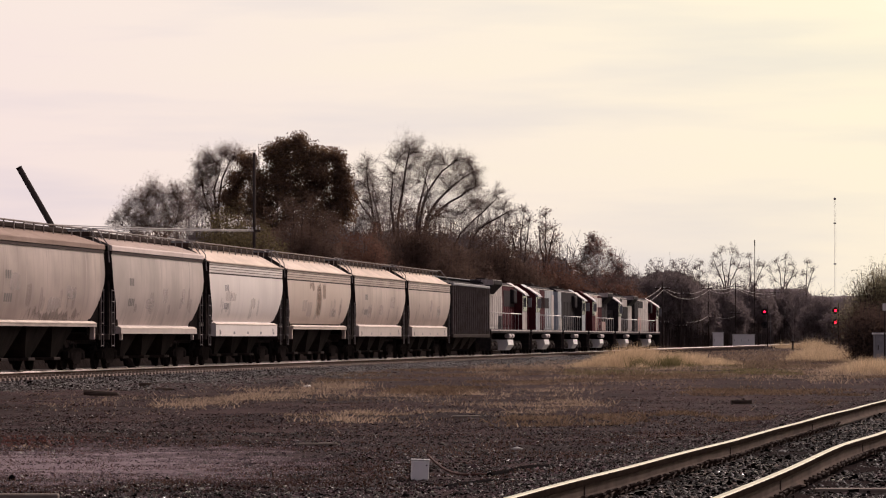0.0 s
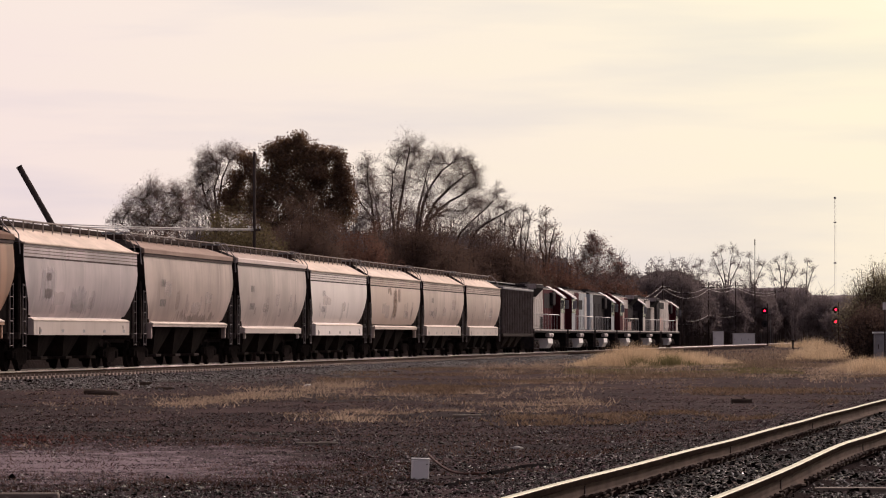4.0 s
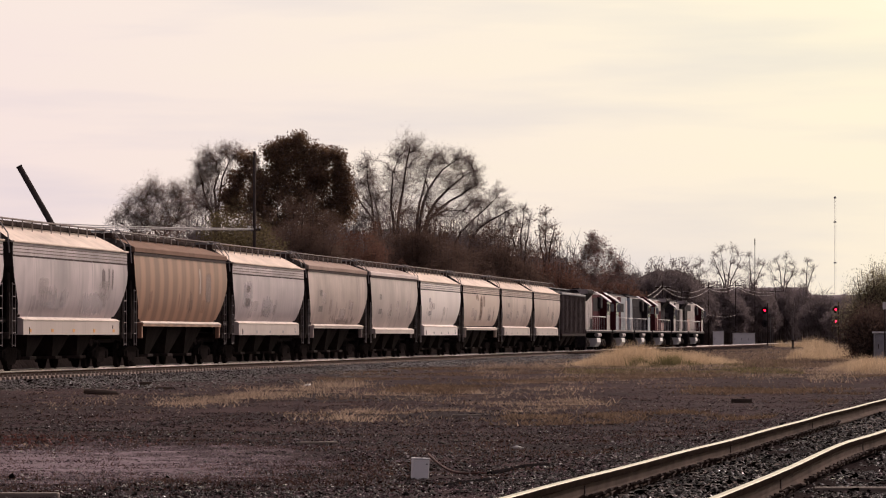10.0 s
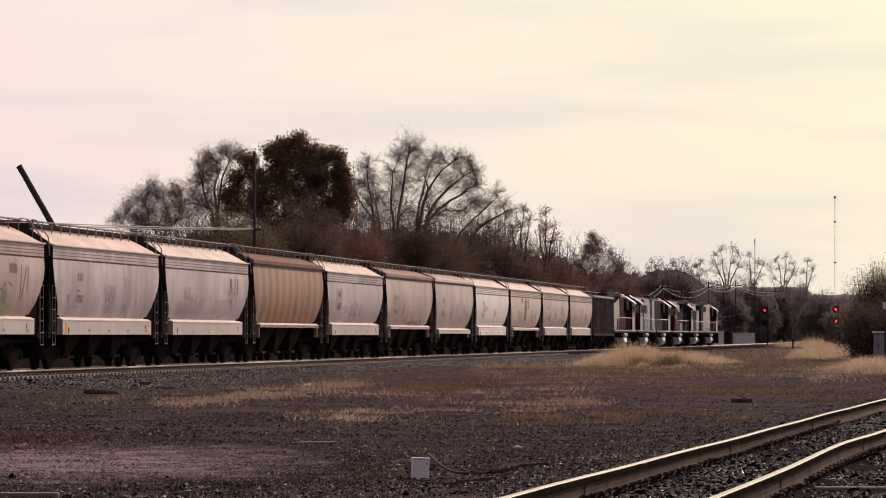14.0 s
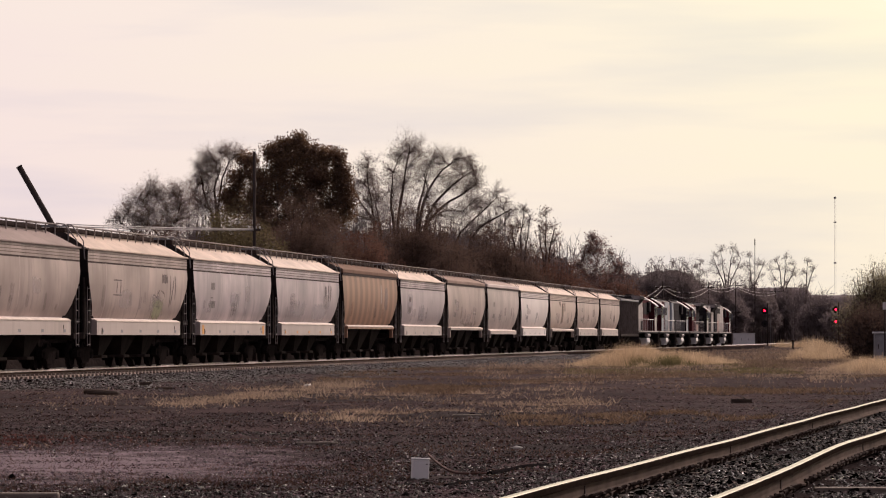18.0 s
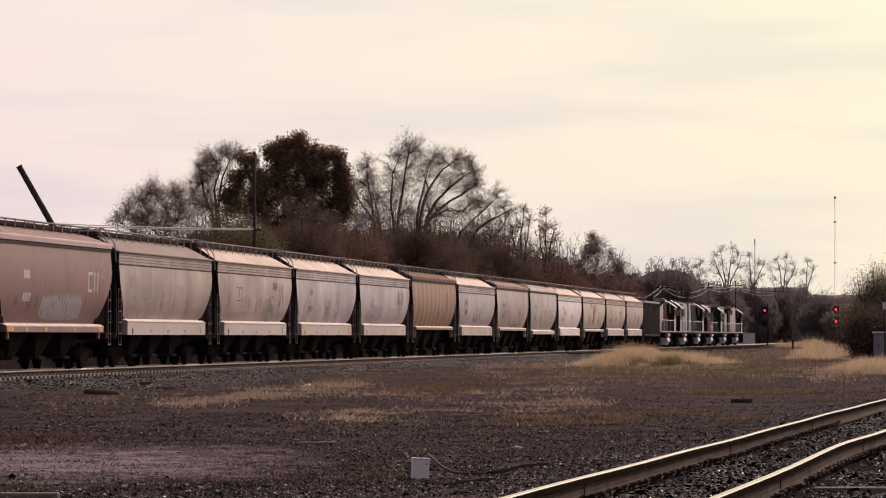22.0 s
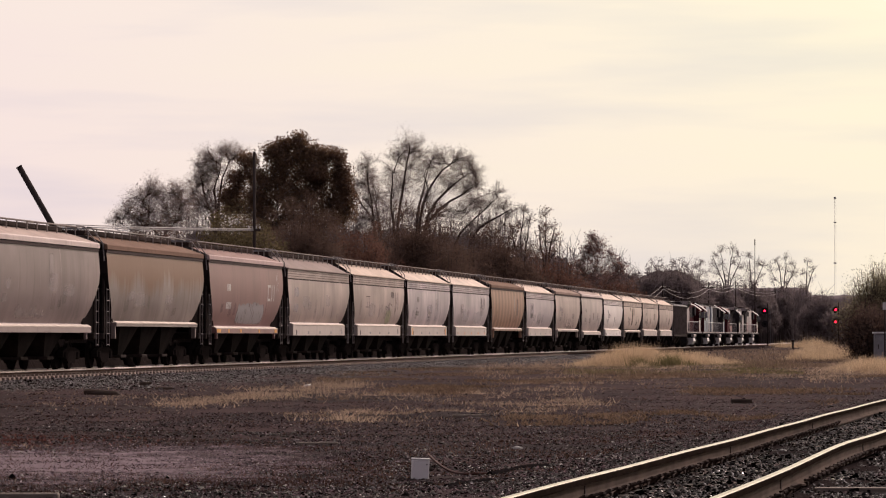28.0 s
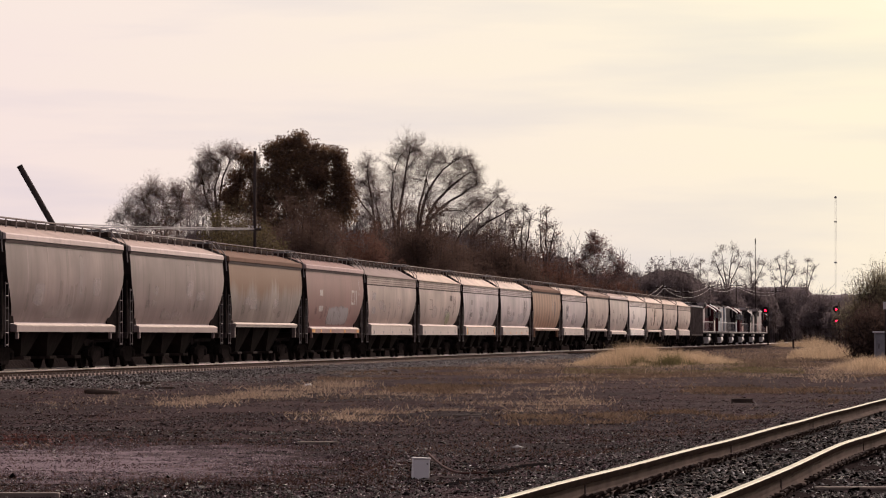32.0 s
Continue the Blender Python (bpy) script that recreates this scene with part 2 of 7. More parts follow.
class Mesh:
    """Gathers faces; smooth faces are noted."""

    def __init__(self):
        self.v, self.f, self.s = [], [], []

    def quadgrid(self, rows, smooth=True):
        """Rows of points, joined to a sheet."""
        n, k = len(self.v), len(rows[0])
        for r in rows:
            self.v += [tuple(p) for p in r]
        for i in range(len(rows) - 1):
            for j in range(k - 1):
                a = n + i * k + j
                self.f.append((a, a + 1, a + k + 1, a + k))
                self.s.append(smooth)
        return self

    def face(self, pts):
        n = len(self.v)
        self.v += [tuple(p) for p in pts]
        self.f.append(tuple(range(n, n + len(pts))))
        self.s.append(False)
        return self

    def prism(self, ring_a, ring_b):
        n, k = len(self.v), len(ring_a)
        self.v += [tuple(p) for p in ring_a] + [tuple(p) for p in ring_b]
        for i in range(k):
            j = (i + 1) % k
            self.f.append((n + i, n + j, n + k + j, n + k + i))
        self.f += [tuple(range(n + k - 1, n - 1, -1)), tuple(range(n + k, n + 2 * k))]
        self.s += [False] * (k + 2)
        return self

    def box(self, x0, x1, y0, y1, z0, z1, c=0.0):
        """A box; c: width of the chamfer on its edges."""
        c = min(c, 0.45 * min(abs(x1 - x0), abs(y1 - y0), abs(z1 - z0)))
        if c <= 0:
            return self.prism([(x0, y0, z0), (x1, y0, z0), (x1, y1, z0), (x0, y1, z0)], [(x0, y0, z1), (x1, y0, z1), (x1, y1, z1), (x0, y1, z1)])

        def ring(i, z):
            a, b, d, e = x0 + i, x1 - i, y0 + i, y1 - i
            k = c
            return [(a + k, d, z), (b - k, d, z), (b, d + k, z), (b, e - k, z), (b - k, e, z), (a + k, e, z), (a, e - k, z), (a, d + k, z)]
        rs = [ring(c * 0.6, z0), ring(0, z0 + c), ring(0, z1 - c), ring(c * 0.6, z1)]
        n = len(self.v)
        for r in rs:
            self.v += r
        for q in range(3):
            for i in range(8):
                j = (i + 1) % 8
                self.f.append((n + 8 * q + i, n + 8 * q + j, n + 8 * q + 8 + j, n + 8 * q + 8 + i))
                self.s.append(False)
        self.f += [tuple(range(n + 7, n - 1, -1)), tuple(range(n + 24, n + 32))]
        self.s += [False, False]
        return self

    def tube(self, p0, p1, r0, r1=None, n=8, caps=True):
        r1 = r0 if r1 is None else r1
        p0, p1 = Vector(p0), Vector(p1)
        d = (p1 - p0).normalized()
        a = d.orthogonal().normalized()
        b = d.cross(a)
        k = len(self.v)
        for p, r in ((p0, r0), (p1, r1)):
            for i in range(n):
                w = 2 * math.pi * i / n
                self.v.append(tuple(p + a * (r * math.cos(w)) + b * (r * math.sin(w))))
        for i in range(n):
            j = (i + 1) % n
            self.f.append((k + i, k + j, k + n + j, k + n + i))
            self.s.append(n > 5)
        if caps:
            self.f += [tuple(range(k + n - 1, k - 1, -1)), tuple(range(k + n, k + 2 * n))]
            self.s += [False, False]
        return self

    def lathe(self, axis_p, profile, n=16):
        """Turned about the y axis through axis_p; profile: (y, radius) pairs, closed by its ends."""
        ax, ay, az = axis_p
        k = len(self.v)
        for y, r in profile:
            for i in range(n):
                w = 2 * math.pi * i / n
                self.v.append((ax + r * math.cos(w), ay + y, az + r * math.sin(w)))
        for q in range(len(profile) - 1):
            for i in range(n):
                j = (i + 1) % n
                self.f.append((k + q * n + i, k + (q + 1) * n + i, k + (q + 1) * n + j, k + q * n + j))
                self.s.append(False)
        self.f += [tuple(range(k, k + n)), tuple(range(k + len(profile) * n - 1, k + (len(profile) - 1) * n - 1, -1))]
        self.s += [False, False]
        return self

    def line(self, pts, r, n=5):
        for a, b in zip(pts, pts[1:]):
            self.tube(a, b, r, n=n)
        return self

    def sweep(self, pts, r, n=8):
        """One round bent tube along a polyline."""
        k = len(self.v)
        for i, p in enumerate(pts):
            d = (Vector(pts[min(i + 1, len(pts) - 1)]) - Vector(pts[max(i - 1, 0)])).normalized()
            a = d.cross(Vector((0, 0, 1))).normalized()
            b = a.cross(d)
            self.v += [tuple(Vector(p) + a * (r * math.cos(w)) + b * (r * math.sin(w))) for w in (2 * math.pi * q / n for q in range(n))]
        for i in range(len(pts) - 1):
            for q in range(n):
                j = (q + 1) % n
                self.f.append((k + i * n + q, k + i * n + j, k + (i + 1) * n + j, k + (i + 1) * n + q))
                self.s.append(True)
        last = k + (len(pts) - 1) * n
        self.f += [tuple(range(k + n - 1, k - 1, -1)), tuple(range(last, last + n))]
        self.s += [False, False]
        return self

    def data(self, name, mat):
        me = bpy.data.meshes.new(name)
        me.from_pydata(self.v, [], self.f)
        me.polygons.foreach_set("use_smooth", self.s)
        me.materials.append(mat)
        me.update()
        return me


def part(name, mesh, mat, parent, label=""):
    ob = new(name, mesh.data(name, mat) if isinstance(mesh, Mesh) else mesh)
    ob.parent = parent
    return tagged(ob, label)


def thing(name, label, category, mesh=None, mat=None, m=None, group="", kind=""):
    ob = new(name, mesh.data(name, mat) if isinstance(mesh, Mesh) else mesh)
    if m is not None:
        ob.matrix_world = m
    return tagged(ob, label, category, group, kind)


def cloud(name, verts, faces, mat):
    """A mesh from arrays: verts (n, 3), faces (m, 3) or (m, 4)."""
    me = bpy.data.meshes.new(name)
    k = faces.shape[1]
    me.vertices.add(len(verts))
    me.vertices.foreach_set("co", np.ascontiguousarray(verts, dtype=np.float32).ravel())
    me.loops.add(faces.size)
    me.loops.foreach_set("vertex_index", np.ascontiguousarray(faces, dtype=np.int32).ravel())
    me.polygons.add(len(faces))
    me.polygons.foreach_set("loop_start", np.arange(0, faces.size, k, dtype=np.int32))
    me.polygons.foreach_set("loop_total", np.full(len(faces), k, dtype=np.int32))
    me.materials.append(mat)
    me.update(calc_edges=True)
    return me


def smooth_noise(x, y, seed, cell):
    """Value noise on arrays, -1 to 1."""
    g = np.random.default_rng(seed).uniform(-1, 1, (256, 256))
    u, v = x / cell, y / cell
    i, j = np.floor(u).astype(int), np.floor(v).astype(int)
    a, b = u - i, v - j
    a, b = a * a * (3 - 2 * a), b * b * (3 - 2 * b)
    q = lambda p, r: g[p % 256, r % 256]
    return (q(i, j) * (1 - a) + q(i + 1, j) * a) * (1 - b) + (q(i, j + 1) * (1 - a) + q(i + 1, j + 1) * a) * b


# ---- the two tracks ----
MAIN_TURN = math.atan(961 / 7300.0)
MU = Vector((math.sin(MAIN_TURN), math.cos(MAIN_TURN), 0))
MN = Vector((-math.cos(MAIN_TURN), math.sin(MAIN_TURN), 0))
MAIN_OFF = 30.75
MAIN_TOP = 0.42
SIDE_TURN = math.radians(9.41)
SU = Vector((math.sin(SIDE_TURN), math.cos(SIDE_TURN), 0))
SN = Vector((-math.cos(SIDE_TURN), math.sin(SIDE_TURN), 0))
SIDE_O = Vector((1.174, 30.2, 0))
SIDE_TOP = 0.31


def on_main(s, left=0.0, z=0.0):
    p = MN * (MAIN_OFF + left) + MU * s
    return Vector((p.x, p.y, z))


def on_side(s, left=0.0, z=0.0):
    p = SIDE_O + SU * s + SN * left
    return Vector((p.x, p.y, z))


def main_gap(x, y):
    """Signed distance of (x, y) from the main track's middle, positive beyond it."""
    return x * MN.x + y * MN.y - MAIN_OFF


def side_gap(x, y):
    return (x - SIDE_O.x) * SN.x + (y - SIDE_O.y) * SN.y


def lie(x, y):
    """The ground's height."""
    z = 0.045 * smooth_noise(x, y, 5, 3.1) + 0.03 * smooth_noise(x, y, 6, 0.9) + 0.05 * smooth_noise(x, y, 7, 11.0)
    d = np.abs(side_gap(x, y))
    z = np.where(d < 3.2, z * np.clip((d - 1.2) / 2.0, 0, 1) + 0.08 * np.clip((3.2 - d) / 1.4, 0, 1), z)
    d = np.abs(main_gap(x, y))
    return np.where(d < 6, z * np.clip((d - 2) / 4.0, 0, 1), z)


def make_ground():
    ys = np.concatenate([[-400, -150, -60, -20], np.arange(0, 60, 0.35), np.arange(60, 130, 0.7), np.arange(130, 260, 2.0), np.geomspace(260, 4600, 30)])
    xs = np.concatenate([-np.geomspace(4000, 45, 22), np.arange(-44, -12, 1.2), np.arange(-12, 20, 0.4), np.arange(20, 60, 1.2), np.geomspace(60, 4000, 22)])
    X, Y = np.meshgrid(xs, ys)
    Z = lie(X, Y)
    Z = np.where(Y > 260, 0, Z)
    n, k = X.shape
    v = np.stack([X, Y, Z], -1).reshape(-1, 3)
    i, j = np.meshgrid(np.arange(n - 1), np.arange(k - 1), indexing="ij")
    a = (i * k + j).ravel()
    me = cloud("ground", v, np.stack([a, a + 1, a + k + 1, a + k], -1), M["ground"])
    me.polygons.foreach_set("use_smooth", np.ones(len(me.polygons), dtype=bool))
    thing("ground", "dark brown dirt and cinders with dead grass patches", "ground", me, kind="structure")


make_ground()


def rail_profile(top, k=1.0):
    """Half-outline of a flat-bottomed rail, mirrored: (across, height)."""
    h = [(0.072, 0.0), (0.072, 0.012), (0.02, 0.032), (0.009, 0.05), (0.009, 0.112), (0.036, 0.124), (0.037, 0.150), (0.034, 0.164), (0.026, 0.171)]
    return [(a, top + (b - 0.172) * k) for a, b in h] + [(-a, top + (b - 0.172) * k) for a, b in reversed(h)]


def sag(s, which):
    """Low joints and bumps of the worn siding."""
    if which == 0:
        return 0.004 * math.sin(s * 0.23 + 0.4) + 0.003 * math.sin(s * 0.61)
    return 0.042 * math.exp(-((s - 14.2) / 5.2) ** 2) - 0.004


def make_rail(name, spot, offset, s0, s1, step, top, dip, label, tall=1.0, lip=0.016, mat="rail"):
    """One rail with its worn bright head as a part."""
    body, head, side_face = Mesh(), Mesh(), Mesh()
    ss = np.arange(s0, s1 + 0.01, step)
    prof = rail_profile(top, tall)
    rows = []
    for s in ss:
        c = spot(s, offset)
        e = (spot(s, offset + 1) - c)
        rows.append([(c.x + e.x * a, c.y + e.y * a, b + dip(s)) for a, b in prof])
    n = len(prof)
    for i in range(n):
        j = (i + 1) % n
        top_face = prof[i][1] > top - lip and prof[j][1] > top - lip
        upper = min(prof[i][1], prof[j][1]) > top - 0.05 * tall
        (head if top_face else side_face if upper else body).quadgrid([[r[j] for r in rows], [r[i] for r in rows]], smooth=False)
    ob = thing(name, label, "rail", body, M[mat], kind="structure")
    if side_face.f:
        part("head_side", side_face, M["head_side"], ob, "dark side of the rail head")
    # worn metal on the siding; on the main rails the glint is painted
    part("rail_head", head, M["railhead" if tall > 1 else "railhead_main"], ob, "bright worn running surface, glint painted on the main rails")
    return ob


for off in (0.7525, -0.7525):
    make_rail("rail_main", on_main, off, -60, 900, 8.0, MAIN_TOP, lambda s: 0.0, "long steel rail of the main track on sleepers", 1.0, 0.05, "rail_dusty")
for k, off in enumerate((0.7525, -0.7525)):
    make_rail("rail_siding", on_side, off, -128, 260, 0.5, SIDE_TOP, (lambda s, k=k: sag(s, k) if -28 < s < 70 else 0.0), "rusty steel rail of the siding with bright head", 1.2, 0.0115, "rail_web")


def make_bed(name, spot, top, half_top, half_foot, s0, s1, label, seed):
    rng = np.random.default_rng(seed)
    ss = np.arange(s0, s1, 2.0)
    rows = []
    for across, z in ((-half_foot, -0.12), (-(half_top + half_foot) / 2, top * 0.5), (-half_top, top), (-0.8, top + 0.01), (0, top), (0.8, top + 0.01), (half_top, top), ((half_top + half_foot) / 2, top * 0.5), (half_foot, -0.12)):
        row = []
        for s in ss:
            p = spot(float(s), across + float(rng.normal(0, 0.06)))
            row.append((p.x, p.y, z + float(rng.normal(0, 0.018))))
        rows.append(row)
    bed = thing(name, label, "ballast", Mesh().quadgrid([list(r) for r in rows][::-1]), M["ballast"], kind="structure")
    return bed


make_bed("ballast_main", on_main, MAIN_TOP - 0.27, 2.1, 3.6, -60, 900, "grey crushed-stone ballast bank under the main track", 3)
make_bed("ballast_siding", on_side, SIDE_TOP - 0.235, 1.5, 2.4, -130, 260, "dark ballast between the rails of the siding", 4)


def make_sleepers():
    one = Mesh().box(-0.12, 0.12, -1.3, 1.3, -0.2, 0.0, c=0.02)
    clip = Mesh()
    for y in (-0.86, -0.65, 0.65, 0.86):
        clip.box(-0.06, 0.06, y - 0.045, y + 0.045, 0.0, 0.05, c=0.015)
    one_data, clip_data = one.data("sleeper", M["concrete"]), clip.data("rail_clip", M["concrete"])
    row = thing("sleepers_main", "pale concrete sleepers with rail clips in the ballast", "sleepers", kind="structure")
    turn = math.degrees(math.atan2(MU.y, MU.x))
    rng = random.Random(2)
    for i in range(300):
        p = on_main(112 + 0.6 * i, 0, MAIN_TOP - 0.172)
        ob = part("sleeper", one_data, None, row)
        ob.matrix_world = pose(*p, 0, 0, turn + rng.uniform(-0.6, 0.6))
    far = Mesh()
    for i in range(300):
        p = on_main(112 + 0.6 * i, 0, MAIN_TOP - 0.172)
        for y in (-0.87, -0.64, 0.64, 0.87):
            q = on_main(112 + 0.6 * i, y, 0)
            far.box(q.x - 0.06, q.x + 0.06, q.y - 0.09, q.y + 0.09, MAIN_TOP - 0.19, MAIN_TOP - 0.115)
    tagged(part("rail_clips", far, M["concrete"], row), kind="stuff")
    old = Mesh().box(-0.11, 0.11, -1.28, 1.28, -0.17, 0.0, c=0.02)
    old_data = old.data("sleeper", M["wood"])
    row = thing("sleepers_siding", "dark old timber sleepers half buried in ballast", "sleepers", kind="structure")
    turn = math.degrees(math.atan2(SU.y, SU.x))
    for i in range(160):
        p = on_side(-12 + 0.55 * i, 0, SIDE_TOP - 0.228)
        ob = part("sleeper", old_data, None, row)
        ob.matrix_world = pose(*p, 0, 0, turn + rng.uniform(-1.5, 1.5))


# ---- train ----


def bogie_mesh():
    m = Mesh()
    for y in (-0.98, 0.98):
        pts = [(-1.25, 0.62), (-1.25, 0.40), (-0.75, 0.40), (-0.45, 0.20), (0.45, 0.20), (0.75, 0.40), (1.25, 0.40), (1.25, 0.62), (0.6, 0.72), (-0.6, 0.72)]
        m.prism([(x, y - 0.09, z) for x, z in pts], [(x, y + 0.09, z) for x, z in pts])
        for x in (-0.89, 0.89):
            m.box(x - 0.14, x + 0.14, y - 0.14, y + 0.14, 0.34, 0.60, c=0.04)
        for x in (-0.2, 0.0, 0.2):
            m.tube((x, y, 0.26), (x, y, 0.52), 0.08, n=8)
    m.box(-0.22, 0.22, -1.05, 1.05, 0.45, 0.72, c=0.05)
    return m


def wheelset_mesh():
    m = Mesh()
    for side in (-1, 1):
        y = 0.75 * side
        m.lathe((0, y, 0), [(-0.07 * side, 0.2), (-0.07 * side, 0.485), (-0.045 * side, 0.485), (-0.04 * side, 0.457), (0.06 * side, 0.450), (0.06 * side, 0.40), (0.02 * side, 0.37), (0.02 * side, 0.16), (0.09 * side, 0.12), (0.09 * side, 0.06)], n=20)
    m.tube((0, -1.05, 0), (0, 1.05, 0), 0.075, n=10)
    return m


# pale colour that paints sunlight onto the sill's top flange
SUNLIT_LIP = material("sunlit_sill_flange", (0.68, 0.585, 0.49), (0.52, 0.44, 0.37), rough=0.7, scale=1.4, bump=0.1)
WALK = material("galvanised_walkway", (0.22, 0.19, 0.175), (0.34, 0.30, 0.28), rough=0.6, scale=4, bump=0.1)
# dark brown that carries the shade on the hatch sides
COAMING_SHADE = material("shaded_brown_coaming", (0.03, 0.021, 0.018), (0.06, 0.042, 0.035), rough=0.9, scale=2, bump=0.2, spec=0.03)
# colour of the painted shadow line below the eaves
EAVE_SHADOW = material("eave_shadow_brown", (0.030, 0.018, 0.0155), (0.062, 0.038, 0.032), rough=0.85, scale=3, stretch=(1, 1, 1), bump=0.2)
GROOVE = material("dark_groove_line", (0.15, 0.112, 0.098), (0.24, 0.185, 0.165), rough=0.9, scale=1.5, bump=0.1, spec=0.05)
# underbody grime; on car ends and roof ends the dark colour is painted shade
GRIME_SHADE = material("grimy_underbody_shaded_ends", (0.017, 0.0133, 0.0126), (0.034, 0.0262, 0.0242), rough=0.95, scale=2, stretch=(1, 1, 0.4), bump=0.2, spec=0.02)
BOGIE = bogie_mesh().data("bogie", M["wheel"])
WHEELSET = wheelset_mesh().data("wheelset", M["wheel"])
SPINNING = []


def add_bogie(car, x, axles=(-0.89, 0.89), data=None, radius=0.457):
    b = part("bogie", data or BOGIE, None, car, "")
    b.location = (x, 0, 0)
    for a in axles:
        w = part("wheelset", WHEELSET, None, b)
        w.location = (a, 0, radius)
        SPINNING.append((w, a, radius))


def body_outline(kind):
    """Side outline from the sill up to the eave: (half width, height)."""
    if kind == "ribbed":
        return [(1.36, 1.66), (1.43, 1.80), (1.515, 2.08), (1.57, 2.45), (1.597, 2.85), (1.598, 3.2), (1.575, 3.52)]
    return [(1.32, 1.48), (1.43, 1.76), (1.515, 2.08), (1.57, 2.45), (1.597, 2.85), (1.598, 3.2), (1.572, 3.6), (1.53, 3.98)]


def half_length(z, half):
    """The ends slope in below the middle."""
    if z > 3.05:
        return half
    t = (3.05 - z) / 1.5
    return half - 1.62 * t ** 1.25


ROOF_TOP = 4.50


def hopper_car(label, paint, kind="smooth", sill="deep", length=18.0, roof=None, sill_mat=None, marks=None, plate=None):
    """A covered grain hopper, standing on the rails at the origin, heading along x."""
    car = thing("hopper_car", label, "hopper car", group="freight cars of the train")
    roof, sill_mat = roof or paint, sill_mat or paint
    half = length / 2 - 0.62
    out = body_outline(kind)
    n = 17
    body = Mesh()
    for side in (-1, 1):
        rows = []
        for y, z in out:
            h = half_length(z, half)
            xs = [-h + 2 * h * i / (n - 1) for i in range(n)]
            rows.append([(x * -side, side * y, z) for x in xs])
        body.quadgrid(rows)
    for end in (-1, 1):
        rows = [[(end * half_length(z, half), y * end, z), (end * half_length(z, half), -y * end, z)] for y, z in out + ([(1.58, 3.93)] if kind == "ribbed" else [])]
        # shade of the car end is put into this dark colour
        part("end_sheet", Mesh().quadgrid(rows, smooth=False), GRIME_SHADE, car, "end sheet coloured dark for its shade")
    y0, z0 = out[0]
    h = half_length(z0, half)
    body.face([(-h, y0, z0), (h, y0, z0), (h, -y0, z0), (-h, -y0, z0)])
    part("body", body, paint, car)
    # weld seams between the side sheets
    for side in (-1, 1):
        for i in range(1, 6):
            x = -half + 2 * half * i / 6
            seam = Mesh()
            pts = [(x, side * (y + 0.0015), z) for y, z in out if abs(x) < half_length(z, half) - 0.1]
            if len(pts) > 2:
                seam.quadgrid([[(p[0] - 0.05, p[1], p[2]) for p in pts], [(p[0], p[1] + side * 0.002, p[2]) for p in pts], [(p[0] + 0.05, p[1], p[2]) for p in pts]][::side])
                part("seam", seam, paint, car)
    ye, ze = out[-1]
    if kind == "ribbed":
        # band of stiffening corrugations under the eave
        for side in (-1, 1):
            band = Mesh()
            rows = []
            for q in range(13):
                z = ze + (3.93 - ze) * q / 12
                y = 1.572 + 0.006 * math.sin(math.pi * q / 12)
                rows.append([(-half * side * -1 * -1, side * y, z), (half * side, side * y, z)])
            band.quadgrid([[r[0], r[1]] for r in rows] if side < 0 else rows, smooth=False)
            part("eave_band", band, paint, car)
            # three flat darker strips drawn as groove lines
            for q in range(3):
                z = ze + (3.93 - ze) * (0.26 + 0.24 * q)
                part("groove", Mesh().box(-half + 0.02, half - 0.02, side * 1.578 - 0.004, side * 1.578 + 0.004, z, z + 0.024), GROOVE, car, "darker groove line along the eave band")
        ye, ze = 1.55, 3.93
    # eave plate over a dark strip that paints the shadow of its overhang
    for side in (-1, 1):
        if kind == "ribbed":
            part("eave", Mesh().box(-half - 0.03, half + 0.03, side * (ye + 0.03) - 0.05, side * (ye + 0.03) + 0.05, ze - 0.01, ze + 0.05, c=0.012), roof, car)
            part("drip_line", Mesh().box(-half + 0.01, half - 0.01, side * 1.557 - 0.02, side * 1.557 + 0.02, 3.485, 3.55), EAVE_SHADOW, car)
        else:
            edge = [(ye - 0.04, 3.985), (ye + 0.06, 4.0), (ye + 0.055, 4.14), (ye + 0.02, 4.18), (ye - 0.04, 4.18)]
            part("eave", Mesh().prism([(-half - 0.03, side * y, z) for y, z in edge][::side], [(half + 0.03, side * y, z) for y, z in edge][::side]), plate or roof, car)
            part("drip_line", Mesh().box(-half + 0.01, half - 0.01, side * 1.545 - 0.025, side * 1.545 + 0.025, 3.885, 3.99), EAVE_SHADOW, car)
    # roof: two slopes and a flat crown, ends tapered down
    ze += 0.03 if kind == "ribbed" else 0.19
    rf = Mesh()
    zm = ze + 0.62 * (ROOF_TOP - ze)
    prof = [(-ye, ze), (-1.0, zm), (-0.62, ROOF_TOP), (0.62, ROOF_TOP), (1.0, zm), (ye, ze)]
    inner = half - 0.75
    for (ya, za), (yb, zb) in zip(prof, prof[1:]):
        ha = half - 0.75 * min(1, (za - ze) / (ROOF_TOP - ze))
        hb = half - 0.75 * min(1, (zb - ze) / (ROOF_TOP - ze))
        rf.face([(-ha, ya, za), (ha, ya, za), (hb, yb, zb), (-hb, yb, zb)])
    part("roof", rf, roof, car)
    for end in (-1, 1):
        pts = [((half - 0.75 * min(1, (z - ze) / (ROOF_TOP - ze))) * end, y, z) for y, z in prof]
        # the roof end's shade is painted in as well
        part("roof_end", Mesh().face(pts if end > 0 else pts[::-1]), GRIME_SHADE, car, "sloping roof end coloured dark for its shade")
    # trough hatches along the middle, the shade on their sides painted dark brown
    for i in range(4):
        x0 = -inner + 0.3 + i * (2 * inner - 0.6) / 4
